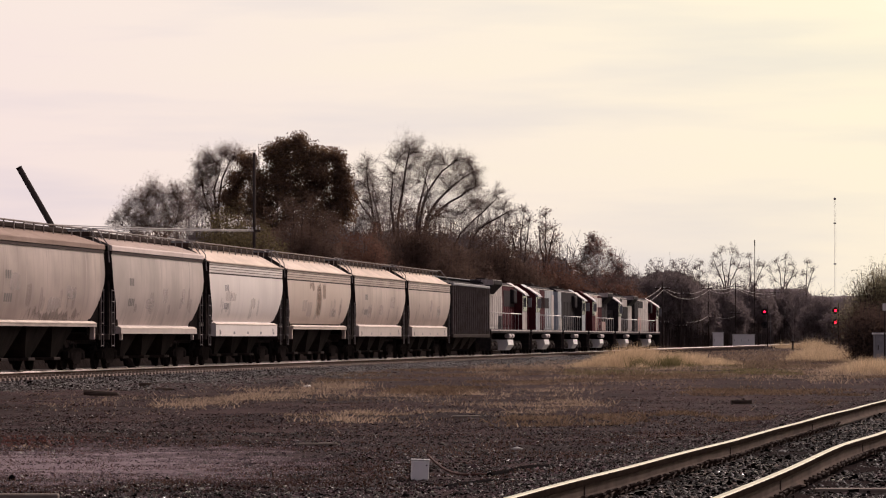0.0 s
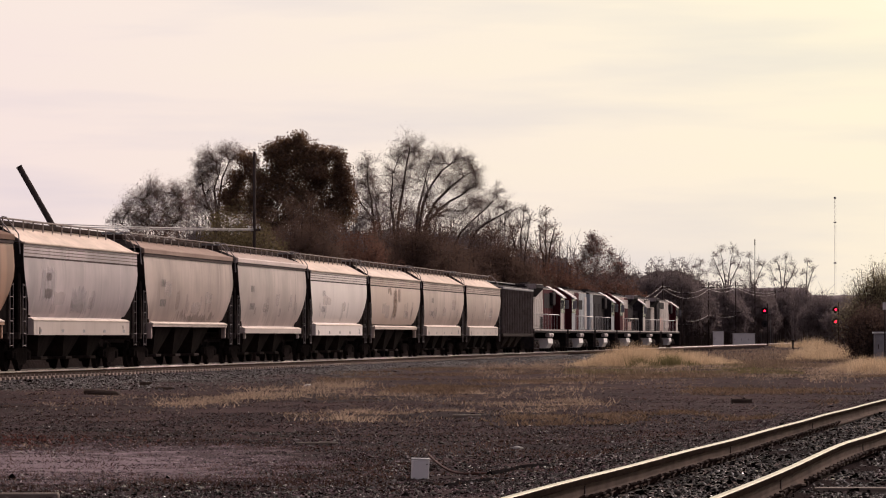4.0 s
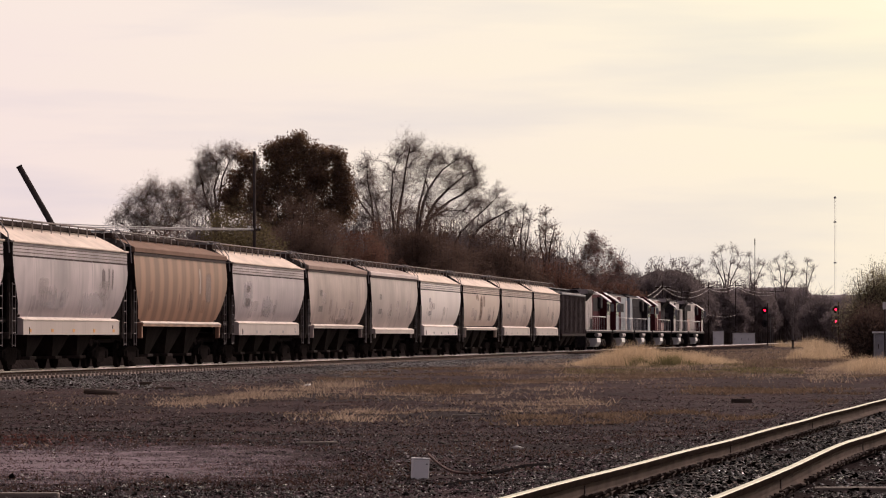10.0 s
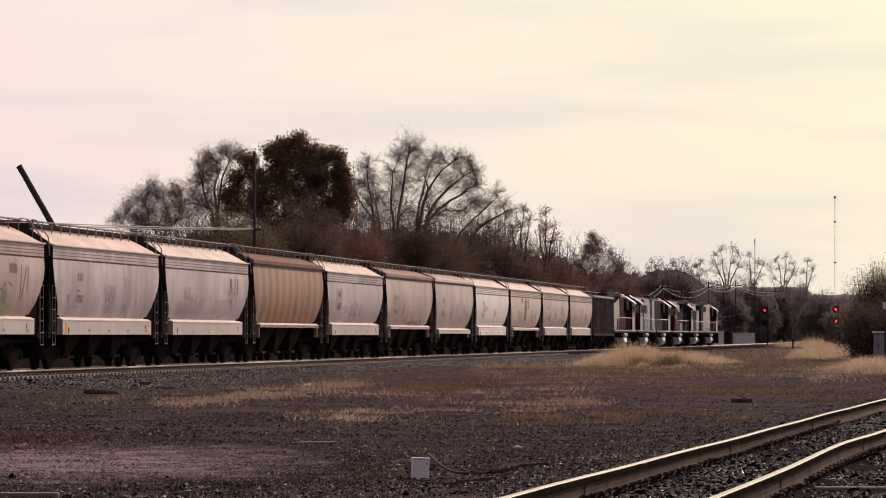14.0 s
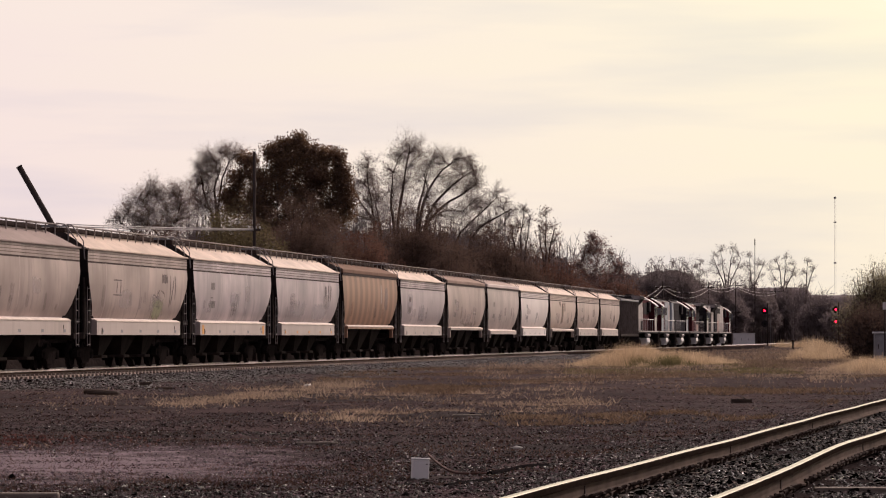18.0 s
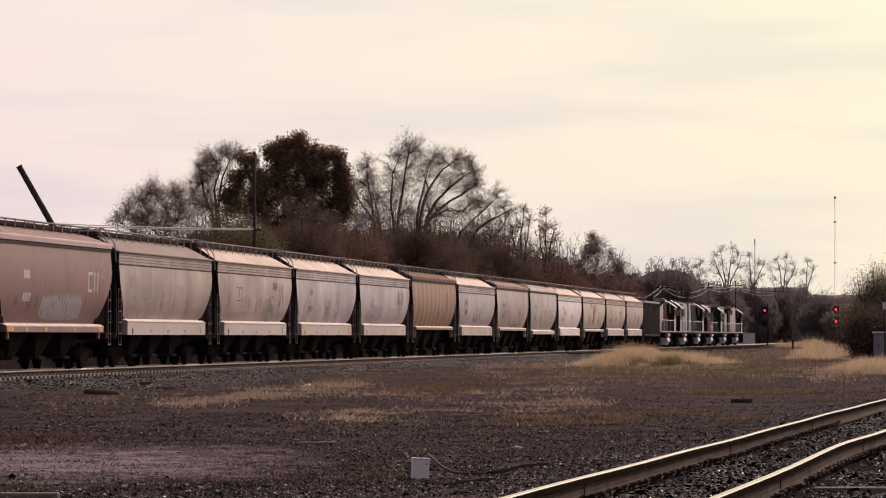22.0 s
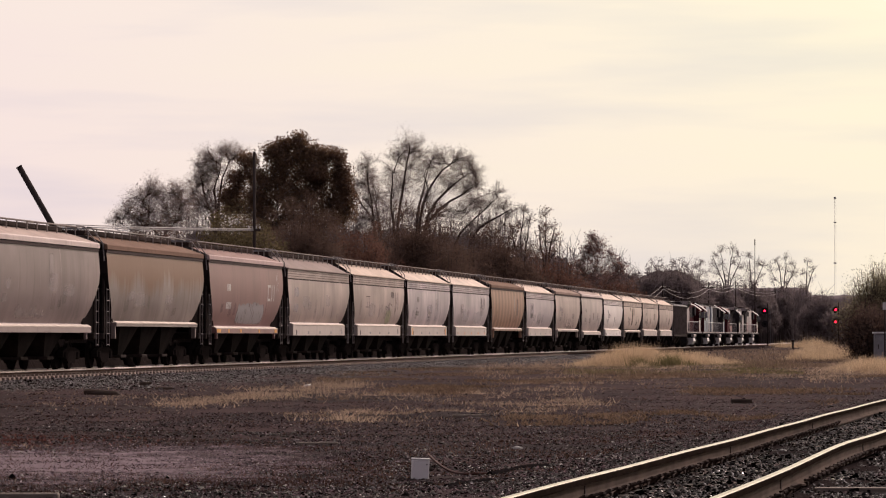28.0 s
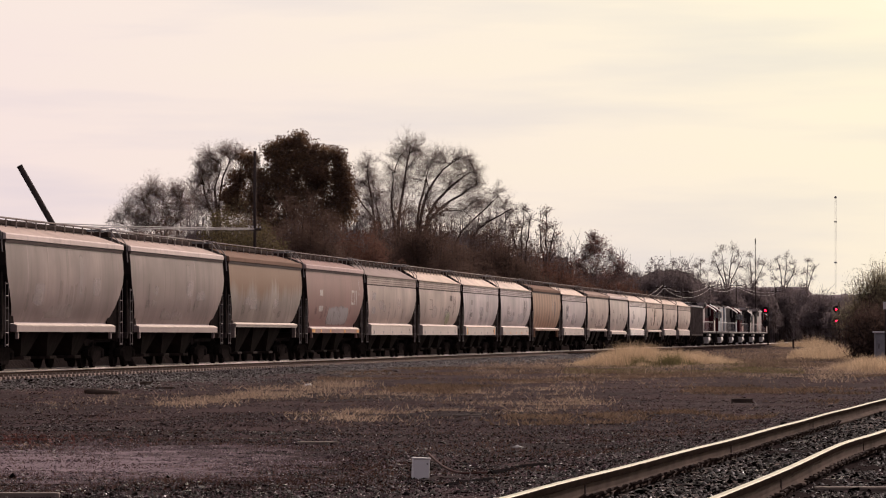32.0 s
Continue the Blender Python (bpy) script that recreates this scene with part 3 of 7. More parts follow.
        part("hatch", Mesh().box(x0 + 0.03, x0 + (2 * inner - 0.6) / 4 - 0.03, -0.56, 0.56, ROOF_TOP, ROOF_TOP + 0.18, c=0.03), COAMING_SHADE, car, "hatch coaming coloured dark brown for its shade")
    # roof walks on brackets, both sides
    for side in (-1, 1):
        y = side * 0.78
        part("roof_walk", Mesh().box(-half + 0.2, half - 0.2, y - 0.11, y + 0.11, 4.70, 4.732), WALK, car)
        for i in range(13):
            x = -half + 0.35 + i * (2 * half - 0.7) / 12
            zb = 4.30 if abs(x) < inner else 4.05
            part("bracket", Mesh().box(x - 0.018, x + 0.018, y + side * 0.06 - 0.018, y + side * 0.06 + 0.018, zb, 4.70), WALK, car)
    # end rails that slope from the walks to the corners, and cross walks
    for end in (-1, 1):
        for side in (-1, 1):
            r = Mesh()
            r.line([(end * (half - 0.2), side * 0.85, 4.75), (end * (half + 0.05), side * 1.05, 4.72), (end * (half + 0.12), side * 1.45, 4.2), (end * (half + 0.12), side * 1.5, 3.6)], 0.021)
            part("end_rail", r, WALK, car)
        part("end_walk", Mesh().box(min(end * (half - 0.15), end * (half + 0.25)), max(end * (half - 0.15), end * (half + 0.25)), -0.85, 0.85, 4.66, 4.70), M["grey"], car)
    # side sill
    for side in (-1, 1):
        sl = Mesh()
        hs = half_length(1.5, half) + 0.34
        if sill == "deep":
            sl.prism([(-hs, side * 1.30, 1.12), (-hs, side * 1.59, 1.12), (-hs, side * 1.59, 1.57), (-hs, side * 1.34, 1.69)][::side],
                     [(hs, side * 1.30, 1.12), (hs, side * 1.59, 1.12), (hs, side * 1.59, 1.57), (hs, side * 1.34, 1.69)][::side])
        elif sill == "shallow":
            sl.prism([(-hs, side * 1.30, 1.20), (-hs, side * 1.60, 1.20), (-hs, side * 1.60, 1.38), (-hs, side * 1.30, 1.50)][::side],
                     [(hs, side * 1.30, 1.20), (hs, side * 1.60, 1.20), (hs, side * 1.60, 1.38), (hs, side * 1.30, 1.50)][::side])
            for e in (-1, 1):
                sl.box(min(e * (hs - 0.5), e * (hs - 0.35)), max(e * (hs - 0.5), e * (hs - 0.35)), min(side * 1.45, side * 1.55), max(side * 1.45, side * 1.55), 0.98, 1.2, c=0.02)
        else:
            sl.prism([(-hs, side * 1.30, 1.42), (-hs, side * 1.61, 1.42), (-hs, side * 1.61, 1.52), (-hs, side * 1.31, 1.58)][::side],
                     [(hs, side * 1.30, 1.42), (hs, side * 1.61, 1.42), (hs, side * 1.61, 1.52), (hs, side * 1.31, 1.58)][::side])
            for e in (-1, 1):
                sl.box(min(e * (hs - 0.16), e * hs), max(e * (hs - 0.16), e * hs), min(side * 1.40, side * 1.56), max(side * 1.40, side * 1.56), 1.0, 1.46, c=0.02)
        part("side_sill", sl, sill_mat, car)
        zt, yt = {"deep": (1.57, 1.50), "shallow": (1.38, 1.50), "thin": (1.52, 1.52)}[sill]
        # bright strip along the ledge: its sunlight is in the colour
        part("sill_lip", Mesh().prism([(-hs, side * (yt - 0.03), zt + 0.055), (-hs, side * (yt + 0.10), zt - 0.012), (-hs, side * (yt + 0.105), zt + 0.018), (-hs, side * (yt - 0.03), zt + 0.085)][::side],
                                      [(hs, side * (yt - 0.03), zt + 0.055), (hs, side * (yt + 0.10), zt - 0.012), (hs, side * (yt + 0.105), zt + 0.018), (hs, side * (yt - 0.03), zt + 0.085)][::side]), SUNLIT_LIP, car, "top flange of the sill, coloured pale as sunlit")
        if sill == "deep":
            part("sill_slot", Mesh().box(-hs + 0.75, -hs + 0.87, side * 1.592 - 0.004, side * 1.592 + 0.004, 1.14, 1.36), M["iron"], car, "dark slot in the sill")
            part("jacking_mark", Mesh().box(hs - 1.1, hs - 1.0, side * 1.592 - 0.004, side * 1.592 + 0.004, 1.32, 1.44), M["iron"], car)
        if sill == "shallow" and marks == "orange":
            for x, w in ((-hs + 0.5, 0.42), (-hs + 2.6, 0.16), (-hs + 5.2, 0.16), (hs - 4.4, 0.16), (hs - 0.5, 0.3)):
                part("reflector", Mesh().box(x - w, x + w, side * 1.603 - 0.004, side * 1.603 + 0.004, 1.225, 1.36), M["orange"], car, "orange strip on the sill")
        if marks == "yellow ends":
            for e in (-1, 1):
                part("reflector", Mesh().box(e * (hs - 0.55) - 0.2, e * (hs - 0.55) + 0.2, side * 1.592 - 0.004, side * 1.592 + 0.004, 1.16, 1.5), M["orange"], car, "yellow end block on the sill")
        for i in range(9):
            x = -hs + 0.9 + i * (2 * hs - 1.8) / 8
            if sill == "deep" and i % 2 == 0:
                part("reflector", Mesh().box(x - 0.16, x + 0.16, side * 1.592 - 0.003, side * 1.592 + 0.003, 1.2, 1.3), M["orange"] if marks == "orange" else M["grey"], car)
    # end platforms, posts, ladders
    for end in (-1, 1):
        part("end_sill", Mesh().box(min(end * (half - 0.25), end * half), max(end * (half - 0.25), end * half), -1.45, 1.45, 0.98, 1.2, c=0.03), M["iron"], car)
        for side in (-1, 1):
            post = Mesh()
            post.box(end * (half - 0.12) - 0.05, end * (half - 0.12) + 0.05, side * 1.42 - 0.04, side * 1.42 + 0.04, 1.1, 3.2, c=0.01)
            part("corner_post", post, M["iron"], car)
            lad = Mesh()
            for x in (end * (half - 0.02), end * (half - 0.42)):
                lad.tube((x, side * 1.56, 0.75), (x, side * 1.56, 2.7), 0.014, n=5)
            for q in range(6):
                lad.tube((end * (half - 0.02), side * 1.56, 0.8 + 0.37 * q), (end * (half - 0.42), side * 1.56, 0.8 + 0.37 * q), 0.012, n=5)
            part("ladder", lad, WALK, car)
            # bracing in near-black, so the shaded corner is painted rather than lit
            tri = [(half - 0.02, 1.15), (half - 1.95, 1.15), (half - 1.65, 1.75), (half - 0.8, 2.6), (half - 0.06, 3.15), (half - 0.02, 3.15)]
            part("gusset", Mesh().prism([(end * x, side * 1.36, z) for x, z in tri][::end * side], [(end * x, side * 1.40, z) for x, z in tri][::end * side]), M["wheel"], car, "end bracing coloured black for its shade")
        part("coupler", Mesh().box(min(end * (half - 0.2), end * (length / 2 - 0.02)), max(end * (half - 0.2), end * (length / 2 - 0.02)), -0.14, 0.14, 0.72, 1.0, c=0.04), M["iron"], car)
    # centre sill and hopper bays
    part("centre_sill", Mesh().box(-half, half, -0.25, 0.25, 0.85, 1.25), M["iron"], car)
    for i in range(3):
        x = (i - 1) * 3.6
        w = 1.65
        part("hopper_bay", Mesh().prism([(x - w, -1.32, 1.5), (x + w, -1.32, 1.5), (x + w, 1.32, 1.5), (x - w, 1.32, 1.5)], [(x - 0.35, -0.95, 0.42), (x + 0.35, -0.95, 0.42), (x + 0.35, 0.95, 0.42), (x - 0.35, 0.95, 0.42)]), GRIME_SHADE, car)
        part("outlet_gate", Mesh().box(x - 0.45, x + 0.45, -1.1, 1.1, 0.34, 0.44, c=0.02), M["iron"], car)
    for x in (-half + 1.95, half - 1.95):
        add_bogie(car, x)
    return car


def skin(z):
    """Half width of a car's side at a height."""
    out = body_outline("smooth")
    for (ya, za), (yb, zb) in zip(out, out[1:]):
        if za <= z <= zb:
            return ya + (yb - ya) * (z - za) / (zb - za)
    return out[0][0] if z < out[0][1] else out[-1][0]


def sheet(m, x0, x1, z0, z1, lean=0.0, lift=0.007):
    """A thin painted patch that follows the curve of the near side."""
    n = max(2, int((z1 - z0) / 0.12))
    zs = [z0 + (z1 - z0) * i / n for i in range(n + 1)]
    m.quadgrid([[(x0 + lean * (z - z0), -skin(z) - lift, z) for z in zs], [(x1 + lean * (z - z0), -skin(z) - lift, z) for z in zs]])


def bars(car, x, z, wide, tall, count, mat, label=""):
    """Short marks that can't be read, as plain bars on the near side sheet."""
    for i in range(count):
        m = Mesh()
        a = x + i * wide * 1.35
        sheet(m, a, a + wide, z, z + tall)
        part("marking", m, mat, car, label)


def patch(car, mat, label, *spans):
    for sp in spans:
        m = Mesh()
        sheet(m, *sp)
        part("paint_patch", m, mat, car, label)


def ragged(car, mat, label, x0, x1, z0, z1, seed, drop=0.3, n=16, hang=False):
    """A patch with an uneven upper (or, hanging, lower) edge, as brushed or run paint has."""
    rng = random.Random(seed)
    rows = []
    n *= 2
    for i in range(n + 1):
        x = x0 + (x1 - x0) * i / n
        e = 0.62 * e + 0.38 * rng.uniform(0, drop) * (1.35 if rng.random() < 0.5 else 0.6) if i else rng.uniform(0, drop)
        e = min(e, drop)
        a, b = z0 + (e if hang else 0), z1 - (0 if hang else e)
        rows.append([(x, -skin(a + (b - a) * q / 8) - 0.008, a + (b - a) * q / 8) for q in range(9)])
    part("paint_patch", Mesh().quadgrid(rows), mat, car, label)


def scribble(car, mat, label, strokes, wide=0.07):
    for pts in strokes:
        left, right = [], []
        for k, (x, z) in enumerate(pts):
            (xa, za), (xb, zb) = pts[max(0, k - 1)], pts[min(len(pts) - 1, k + 1)]
            d = math.hypot(xb - xa, zb - za) or 1.0
            nx, nz = -(zb - za) / d * wide / 2, (xb - xa) / d * wide / 2
            left.append((x + nx, -skin(z + nz) - 0.007, z + nz))
            right.append((x - nx, -skin(z - nz) - 0.007, z - nz))
        part("spray_mark", Mesh().quadgrid([left, right]), mat, car, label)


def faded(name, colour, amount=0.8, edge=5.0):
    """Worn paint that thins out towards its edges and in upright runs."""
    m = bpy.data.materials.new(name)
    m.use_nodes = True
    nt = m.node_tree
    N, L = nt.nodes.new, nt.links.new
    b = nt.nodes["Principled BSDF"]
    b.inputs["Roughness"].default_value = 0.75
    b.inputs["Specular IOR Level"].default_value = 0.2
    co = N("ShaderNodeTexCoord")
    sep = N("ShaderNodeSeparateXYZ")
    L(co.outputs["Generated"], sep.inputs[0])

    def calc(op, x, y):
        k = N("ShaderNodeMath")
        k.operation = op
        for i, v in enumerate((x, y)):
            if isinstance(v, (int, float)):
                k.inputs[i].default_value = v
            else:
                L(v, k.inputs[i])
        return k.outputs[0]

    px = calc("MULTIPLY", sep.outputs[0], calc("SUBTRACT", 1.0, sep.outputs[0]))
    pz = calc("MULTIPLY", sep.outputs[2], calc("SUBTRACT", 1.0, sep.outputs[2]))
    rim = calc("MULTIPLY", calc("MULTIPLY", px, pz), edge * 4)
    v = N("ShaderNodeVectorMath")
    v.operation = "MULTIPLY"
    v.inputs[1].default_value = (2.6, 1, 0.7)
    L(co.outputs["Object"], v.inputs[0])
    nz = N("ShaderNodeTexNoise")
    nz.inputs["Scale"].default_value, nz.inputs["Detail"].default_value = 2.0, 5
    L(v.outputs[0], nz.inputs["Vector"])
    broken = calc("MULTIPLY", calc("SUBTRACT", calc("ADD", nz.outputs[0], calc("MULTIPLY", calc("MINIMUM", rim, 1.0), 0.35)), 0.58), 5.0)
    L(calc("MULTIPLY", calc("MAXIMUM", calc("MINIMUM", broken, 1.0), 0.0), amount), b.inputs["Alpha"])
    mx = N("ShaderNodeMix")
    mx.data_type = "RGBA"
    L(nz.outputs[0], mx.inputs[0])
    mx.inputs[6].default_value = (*colour, 1)
    mx.inputs[7].default_value = (*(c * 0.8 for c in colour), 1)
    L(mx.outputs[2], b.inputs["Base Color"])
    return m


WHITE_MARK = material("faded_white_marking", (0.62, 0.58, 0.55), (0.5, 0.46, 0.44), rough=0.7, scale=6, bump=0)
DARK_MARK = material("faded_dark_marking", (0.20, 0.18, 0.17), (0.27, 0.24, 0.22), rough=0.7, scale=6, bump=0)
PALE_PATCH = faded("pale_patch", (0.46, 0.43, 0.43), 0.7, 26)
GREEN_SPRAY = faded("green_spray_paint", (0.42, 0.42, 0.26), 0.7)

CARS = []


def make_cars():
    P = car_paint
    cream = P("cream_paint", (0.60, 0.485, 0.425), (0.29, 0.215, 0.18), 0.58)
    stained = P("cream_paint_with_rust", (0.60, 0.49, 0.42), (0.42, 0.31, 0.25), 0.45, rust=(0.28, 0.16, 0.10), rust_from=0.92)
    bright = P("white_paint_sheet", (0.80, 0.725, 0.68), (0.55, 0.485, 0.455), 0.3)
    light = P("light_grey_paint", (0.58, 0.485, 0.445), (0.27, 0.22, 0.20), 0.6)
    tan = P("tan_grey_paint", (0.54, 0.43, 0.385), (0.23, 0.172, 0.15), 0.7)
    silver = P("silver_grey_paint", (0.66, 0.56, 0.555), (0.27, 0.233, 0.24), 0.75)
    orange = P("faded_orange_paint", (0.235, 0.12, 0.072), (0.17, 0.088, 0.056), 0.5, bands=0.6)
    mauve = P("faded_maroon_paint", (0.275, 0.143, 0.132), (0.18, 0.10, 0.093), 0.5)
    rusty = P("rust_stained_grey_paint", (0.35, 0.285, 0.255), (0.165, 0.127, 0.112), 0.85, rust=(0.165, 0.064, 0.024), rust_from=0.37)
    dusk = P("brownish_grey_paint", (0.33, 0.247, 0.229), (0.145, 0.108, 0.102), 0.8)
    spec = [
        ("cream grain hopper with corrugated band under the eave", cream, "ribbed", "deep", ""),
        ("cream grain hopper with corrugated band and dusty sill", cream, "ribbed", "deep", ""),
        ("cream grain hopper with brown rust stain on its side", stained, "ribbed", "thin", ""),
        ("bright white grain hopper with deep white sill", bright, "ribbed", "deep", ""),
        ("light grey smooth-sided grain hopper with shallow sill", light, "smooth", "shallow", ""),
        ("tan grey smooth-sided grain hopper with open sill", tan, "smooth", "thin", ""),
        ("silver grey grain hopper with pale square patches", silver, "ribbed", "deep", ""),
        ("faded orange grain hopper with lighter upright bands", orange, "smooth", "thin", ""),
        ("silver white grain hopper with orange sill reflectors", silver, "ribbed", "deep", "orange"),
        ("silver grey grain hopper with small boxed marks", silver, "ribbed", "deep", "yellow ends"),
        ("tan grey grain hopper with green spray paint", tan, "ribbed", "deep", ""),
        ("tan grey grain hopper with corrugated eave band", tan, "ribbed", "deep", ""),
        ("faded maroon grain hopper with white painted emblem", mauve, "smooth", "shallow", "orange"),
        ("rust-stained brown grey grain hopper", rusty, "smooth", "thin", ""),
        ("brownish grey smooth-sided grain hopper with pale streak", dusk, "smooth", "shallow", ""),
        ("brownish grey smooth-sided grain hopper with faint marks", dusk, "smooth", "shallow", ""),
        ("brownish grey smooth-sided grain hopper, last in view", dusk, "smooth", "shallow", ""),
    ]
    brown_roof = P("dusty_brown_roof", (0.22, 0.135, 0.095), (0.14, 0.085, 0.06), 0.5, rough=0.9, spec=0.08)
    # dusty pale roof, lightened further to carry the sun's highlight
    dusty_sunlit_lip = P("dusty_pale_sunlit_roof", (0.50, 0.395, 0.34), (0.30, 0.235, 0.20), 0.5, rough=0.9, spec=0.08)
    ruddy_lip = P("dusty_ruddy_roof", (0.34, 0.235, 0.205), (0.22, 0.15, 0.13), 0.5, rough=0.9, spec=0.08)
    tan_lip = P("dusty_tan_roof", (0.36, 0.265, 0.215), (0.24, 0.17, 0.135), 0.5, rough=0.9, spec=0.08)
    grey_lip = P("dull_grey_roof", (0.33, 0.265, 0.235), (0.22, 0.175, 0.155), 0.5, rough=0.9, spec=0.08)
    LIPS = {4: dusty_sunlit_lip, 5: tan_lip, 11: grey_lip, 7: brown_roof, 12: ruddy_lip, 13: brown_roof, 14: dusty_sunlit_lip, 15: dusty_sunlit_lip, 16: dusty_sunlit_lip}
    # eave plates lighter than the sides: stronger sunlight put into their paint
    pale_plate = P("sunlit_pale_eave_plate", (0.72, 0.61, 0.55), (0.50, 0.41, 0.365), 0.45, rough=0.8, spec=0.15)
    pink_plate = P("sunlit_pinkish_eave_plate", (0.56, 0.42, 0.385), (0.36, 0.26, 0.235), 0.45, rough=0.8, spec=0.15)
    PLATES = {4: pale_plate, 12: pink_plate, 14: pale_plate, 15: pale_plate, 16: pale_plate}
    pale_sill = P("dusty_pale_sill", (0.56, 0.475, 0.43), (0.40, 0.33, 0.295), 0.5)
    dull_sill = P("dull_pinkish_sill", (0.37, 0.285, 0.265), (0.24, 0.185, 0.17), 0.5)
    # dusty roofs whose colour is raised to paint in the sunlight on top
    DUSTY_SUNLIT = [P("dusty_sunlit_roof_paint", c, tuple(v * 0.55 for v in c), 0.5, rough=0.85, spec=0.12) for c in ((0.76, 0.62, 0.505), (0.70, 0.565, 0.455), (0.80, 0.665, 0.55))]
    for i, (label, paint, kind, sill, marks) in enumerate(spec):
        car = hopper_car(label, paint, kind, sill, LENGTHS[i + 1], roof=DUSTY_SUNLIT[i % 3] if kind == "ribbed" and i < 11 else LIPS.get(i), sill_mat=dull_sill if i > 13 else pale_sill if sill in ("deep", "shallow") and i not in (3, 12) else None, marks=marks, plate=PLATES.get(i))
        CARS.append(car)
    C = [None] + CARS
    for i, mat, x in ((5, DARK_MARK, -5.4), (6, DARK_MARK, -5.6), (10, DARK_MARK, -4.9), (2, DARK_MARK, -5.2), (4, PALE_PATCH, -5.0), (13, WHITE_MARK, -4.6)):
        bars(C[i], x, 2.85, 0.2, 0.26, 3, mat)
        bars(C[i], x, 2.15, 0.2, 0.26, 4, mat)
    soft_rust = faded("rust_run", (0.34, 0.235, 0.175), 0.5, 7)
    ghost = faded("ghost_marking", (0.19, 0.15, 0.145), 0.6, 9)
    washed = faded("washed_patch", (0.62, 0.57, 0.57), 0.38, 9)
    for x0, x1, z0, seed in ((-1.3, 0.5, 1.75, 3), (0.5, 1.4, 2.6, 4), (-3.0, -1.6, 2.9, 5), (-0.9, 0.1, 1.6, 6)):
        ragged(C[3], soft_rust, "brown rust runs below the eave", x0, x1, z0, 3.5, seed, 0.5, 5, True)
    patch(C[7], washed, "pale washed patch", (-6.3, -4.0, 2.15, 3.3))
    patch(C[7], ghost, "dark faded squares", (-5.6, -4.7, 2.8, 3.1, 0, 0.012), (-5.7, -4.5, 2.25, 2.6, 0, 0.012))
    ragged(C[7], washed, "pale runs of washed paint", -1.8, 0.8, 1.8, 2.9, 7, 0.7, 14)
    patch(C[9], ghost, "ghost of a removed emblem", (4.2, 4.75, 2.65, 3.35), (5.2, 5.45, 2.6, 3.35), (5.7, 5.95, 2.6, 3.35, 0.2))
    ragged(C[9], washed, "pale washed patch", 1.0, 5.2, 1.75, 2.65, 9, 0.35, 20)
    ragged(C[9], washed, "pale washed runs", -4.2, -0.6, 1.9, 2.8, 10, 0.8, 16)
    patch(C[10], washed, "pale washed patch", (-0.9, 1.3, 2.2, 2.8))
    patch(C[10], ghost, "small dark boxed mark", (-5.0, -4.4, 2.2, 2.24), (-5.0, -4.4, 2.52, 2.56), (-5.0, -4.95, 2.2, 2.56), (-4.45, -4.4, 2.2, 2.56))
    patch(C[11], ghost, "dark ghost bars of old marks", (3.7, 4.8, 2.95, 3.3), (5.2, 5.35, 2.1, 3.3), (5.35, 5.5, 2.1, 3.3, 0.45), (6.1, 6.25, 2.3, 3.3), (-4.6, -3.0, 2.95, 3.0), (-4.6, -3.0, 2.45, 2.5), (-4.0, -3.85, 2.5, 2.95), (-3.4, -3.25, 2.5, 2.95))
    ragged(C[11], GREEN_SPRAY, "pale green spray-painted patch", 2.2, 4.4, 1.6, 2.55, 12, 0.25, 12)
    scribble(C[11], ghost, "dark sprayed outline", [[(2.1, 1.7), (2.0, 2.2), (2.3, 2.55), (2.9, 2.45), (3.4, 2.75), (4.2, 2.6), (4.5, 2.3)], [(3.0, 2.45), (3.05, 2.0), (2.9, 1.7)], [(3.7, 2.55), (3.75, 2.0), (3.7, 1.65)]])
    patch(C[12], washed, "pale washed patches", (-6.9, -5.6, 2.75, 3.2), (-6.9, -5.5, 2.1, 2.5))
    chalky, faint = faded("white_run", (0.62, 0.52, 0.46), 0.8, 40), faded("faint_run", (0.42, 0.36, 0.34), 0.35, 9)
    ragged(C[8], chalky, "pale chalky runs", 3.05, 3.3, 2.5, 3.6, 51, 0.3, 3, True)
    ragged(C[8], faint, "pale chalky runs", 4.2, 5.4, 2.2, 3.5, 52, 0.5, 6, True)
    ragged(C[13], PALE_PATCH, "grey overpainted patch with uneven top edge", -2.2, 4.0, 1.56, 2.5, 14, 0.28, 22)
    patch(C[13], WHITE_MARK, "white painted emblem of plain shapes", (4.5, 5.15, 2.52, 2.62), (4.5, 5.15, 3.08, 3.18), (4.5, 4.63, 2.62, 3.08), (5.4, 5.53, 2.52, 3.18), (5.9, 6.03, 2.52, 3.18))
    scribble(C[13], WHITE_MARK, "thin white scrawl near the end", [[(6.5, 2.9), (6.7, 3.6), (7.0, 3.3), (6.6, 3.1), (7.05, 2.95), (6.9, 3.7)]], 0.04)
    washed = faded("scuffed_patch", (0.47, 0.39, 0.36), 0.5, 9)
    chalk = faded("chalk_run", (0.50, 0.43, 0.40), 0.7, 40)
    for i, x in ((15, 1.3), (16, 1.6), (17, 1.3)):
        ragged(C[i], chalk, "pale vertical streak", x, x + 0.55, 2.2, 3.7, 20 + i, 0.3, 3, True)
        ragged(C[i], washed, "pale scuffed patches low on the side", -3.0, 1.2, 1.62, 2.2, 30 + i, 0.5, 15)
        patch(C[i], washed, "small pale square", (-4.9, -4.2, 2.1, 2.4))
    # smudges and pale scuffs that every weathered side carries
    smudge = faded("dark_smudge", (0.28, 0.232, 0.22), 0.17, 10)
    scuff = faded("pale_scuff", (0.62, 0.55, 0.52), 0.30, 14)
    for i, car in enumerate(CARS):
        rng = random.Random(700 + i)
        for k in range(6):
            x, w = rng.uniform(-6.4, 5.6), rng.uniform(0.25, 0.8)
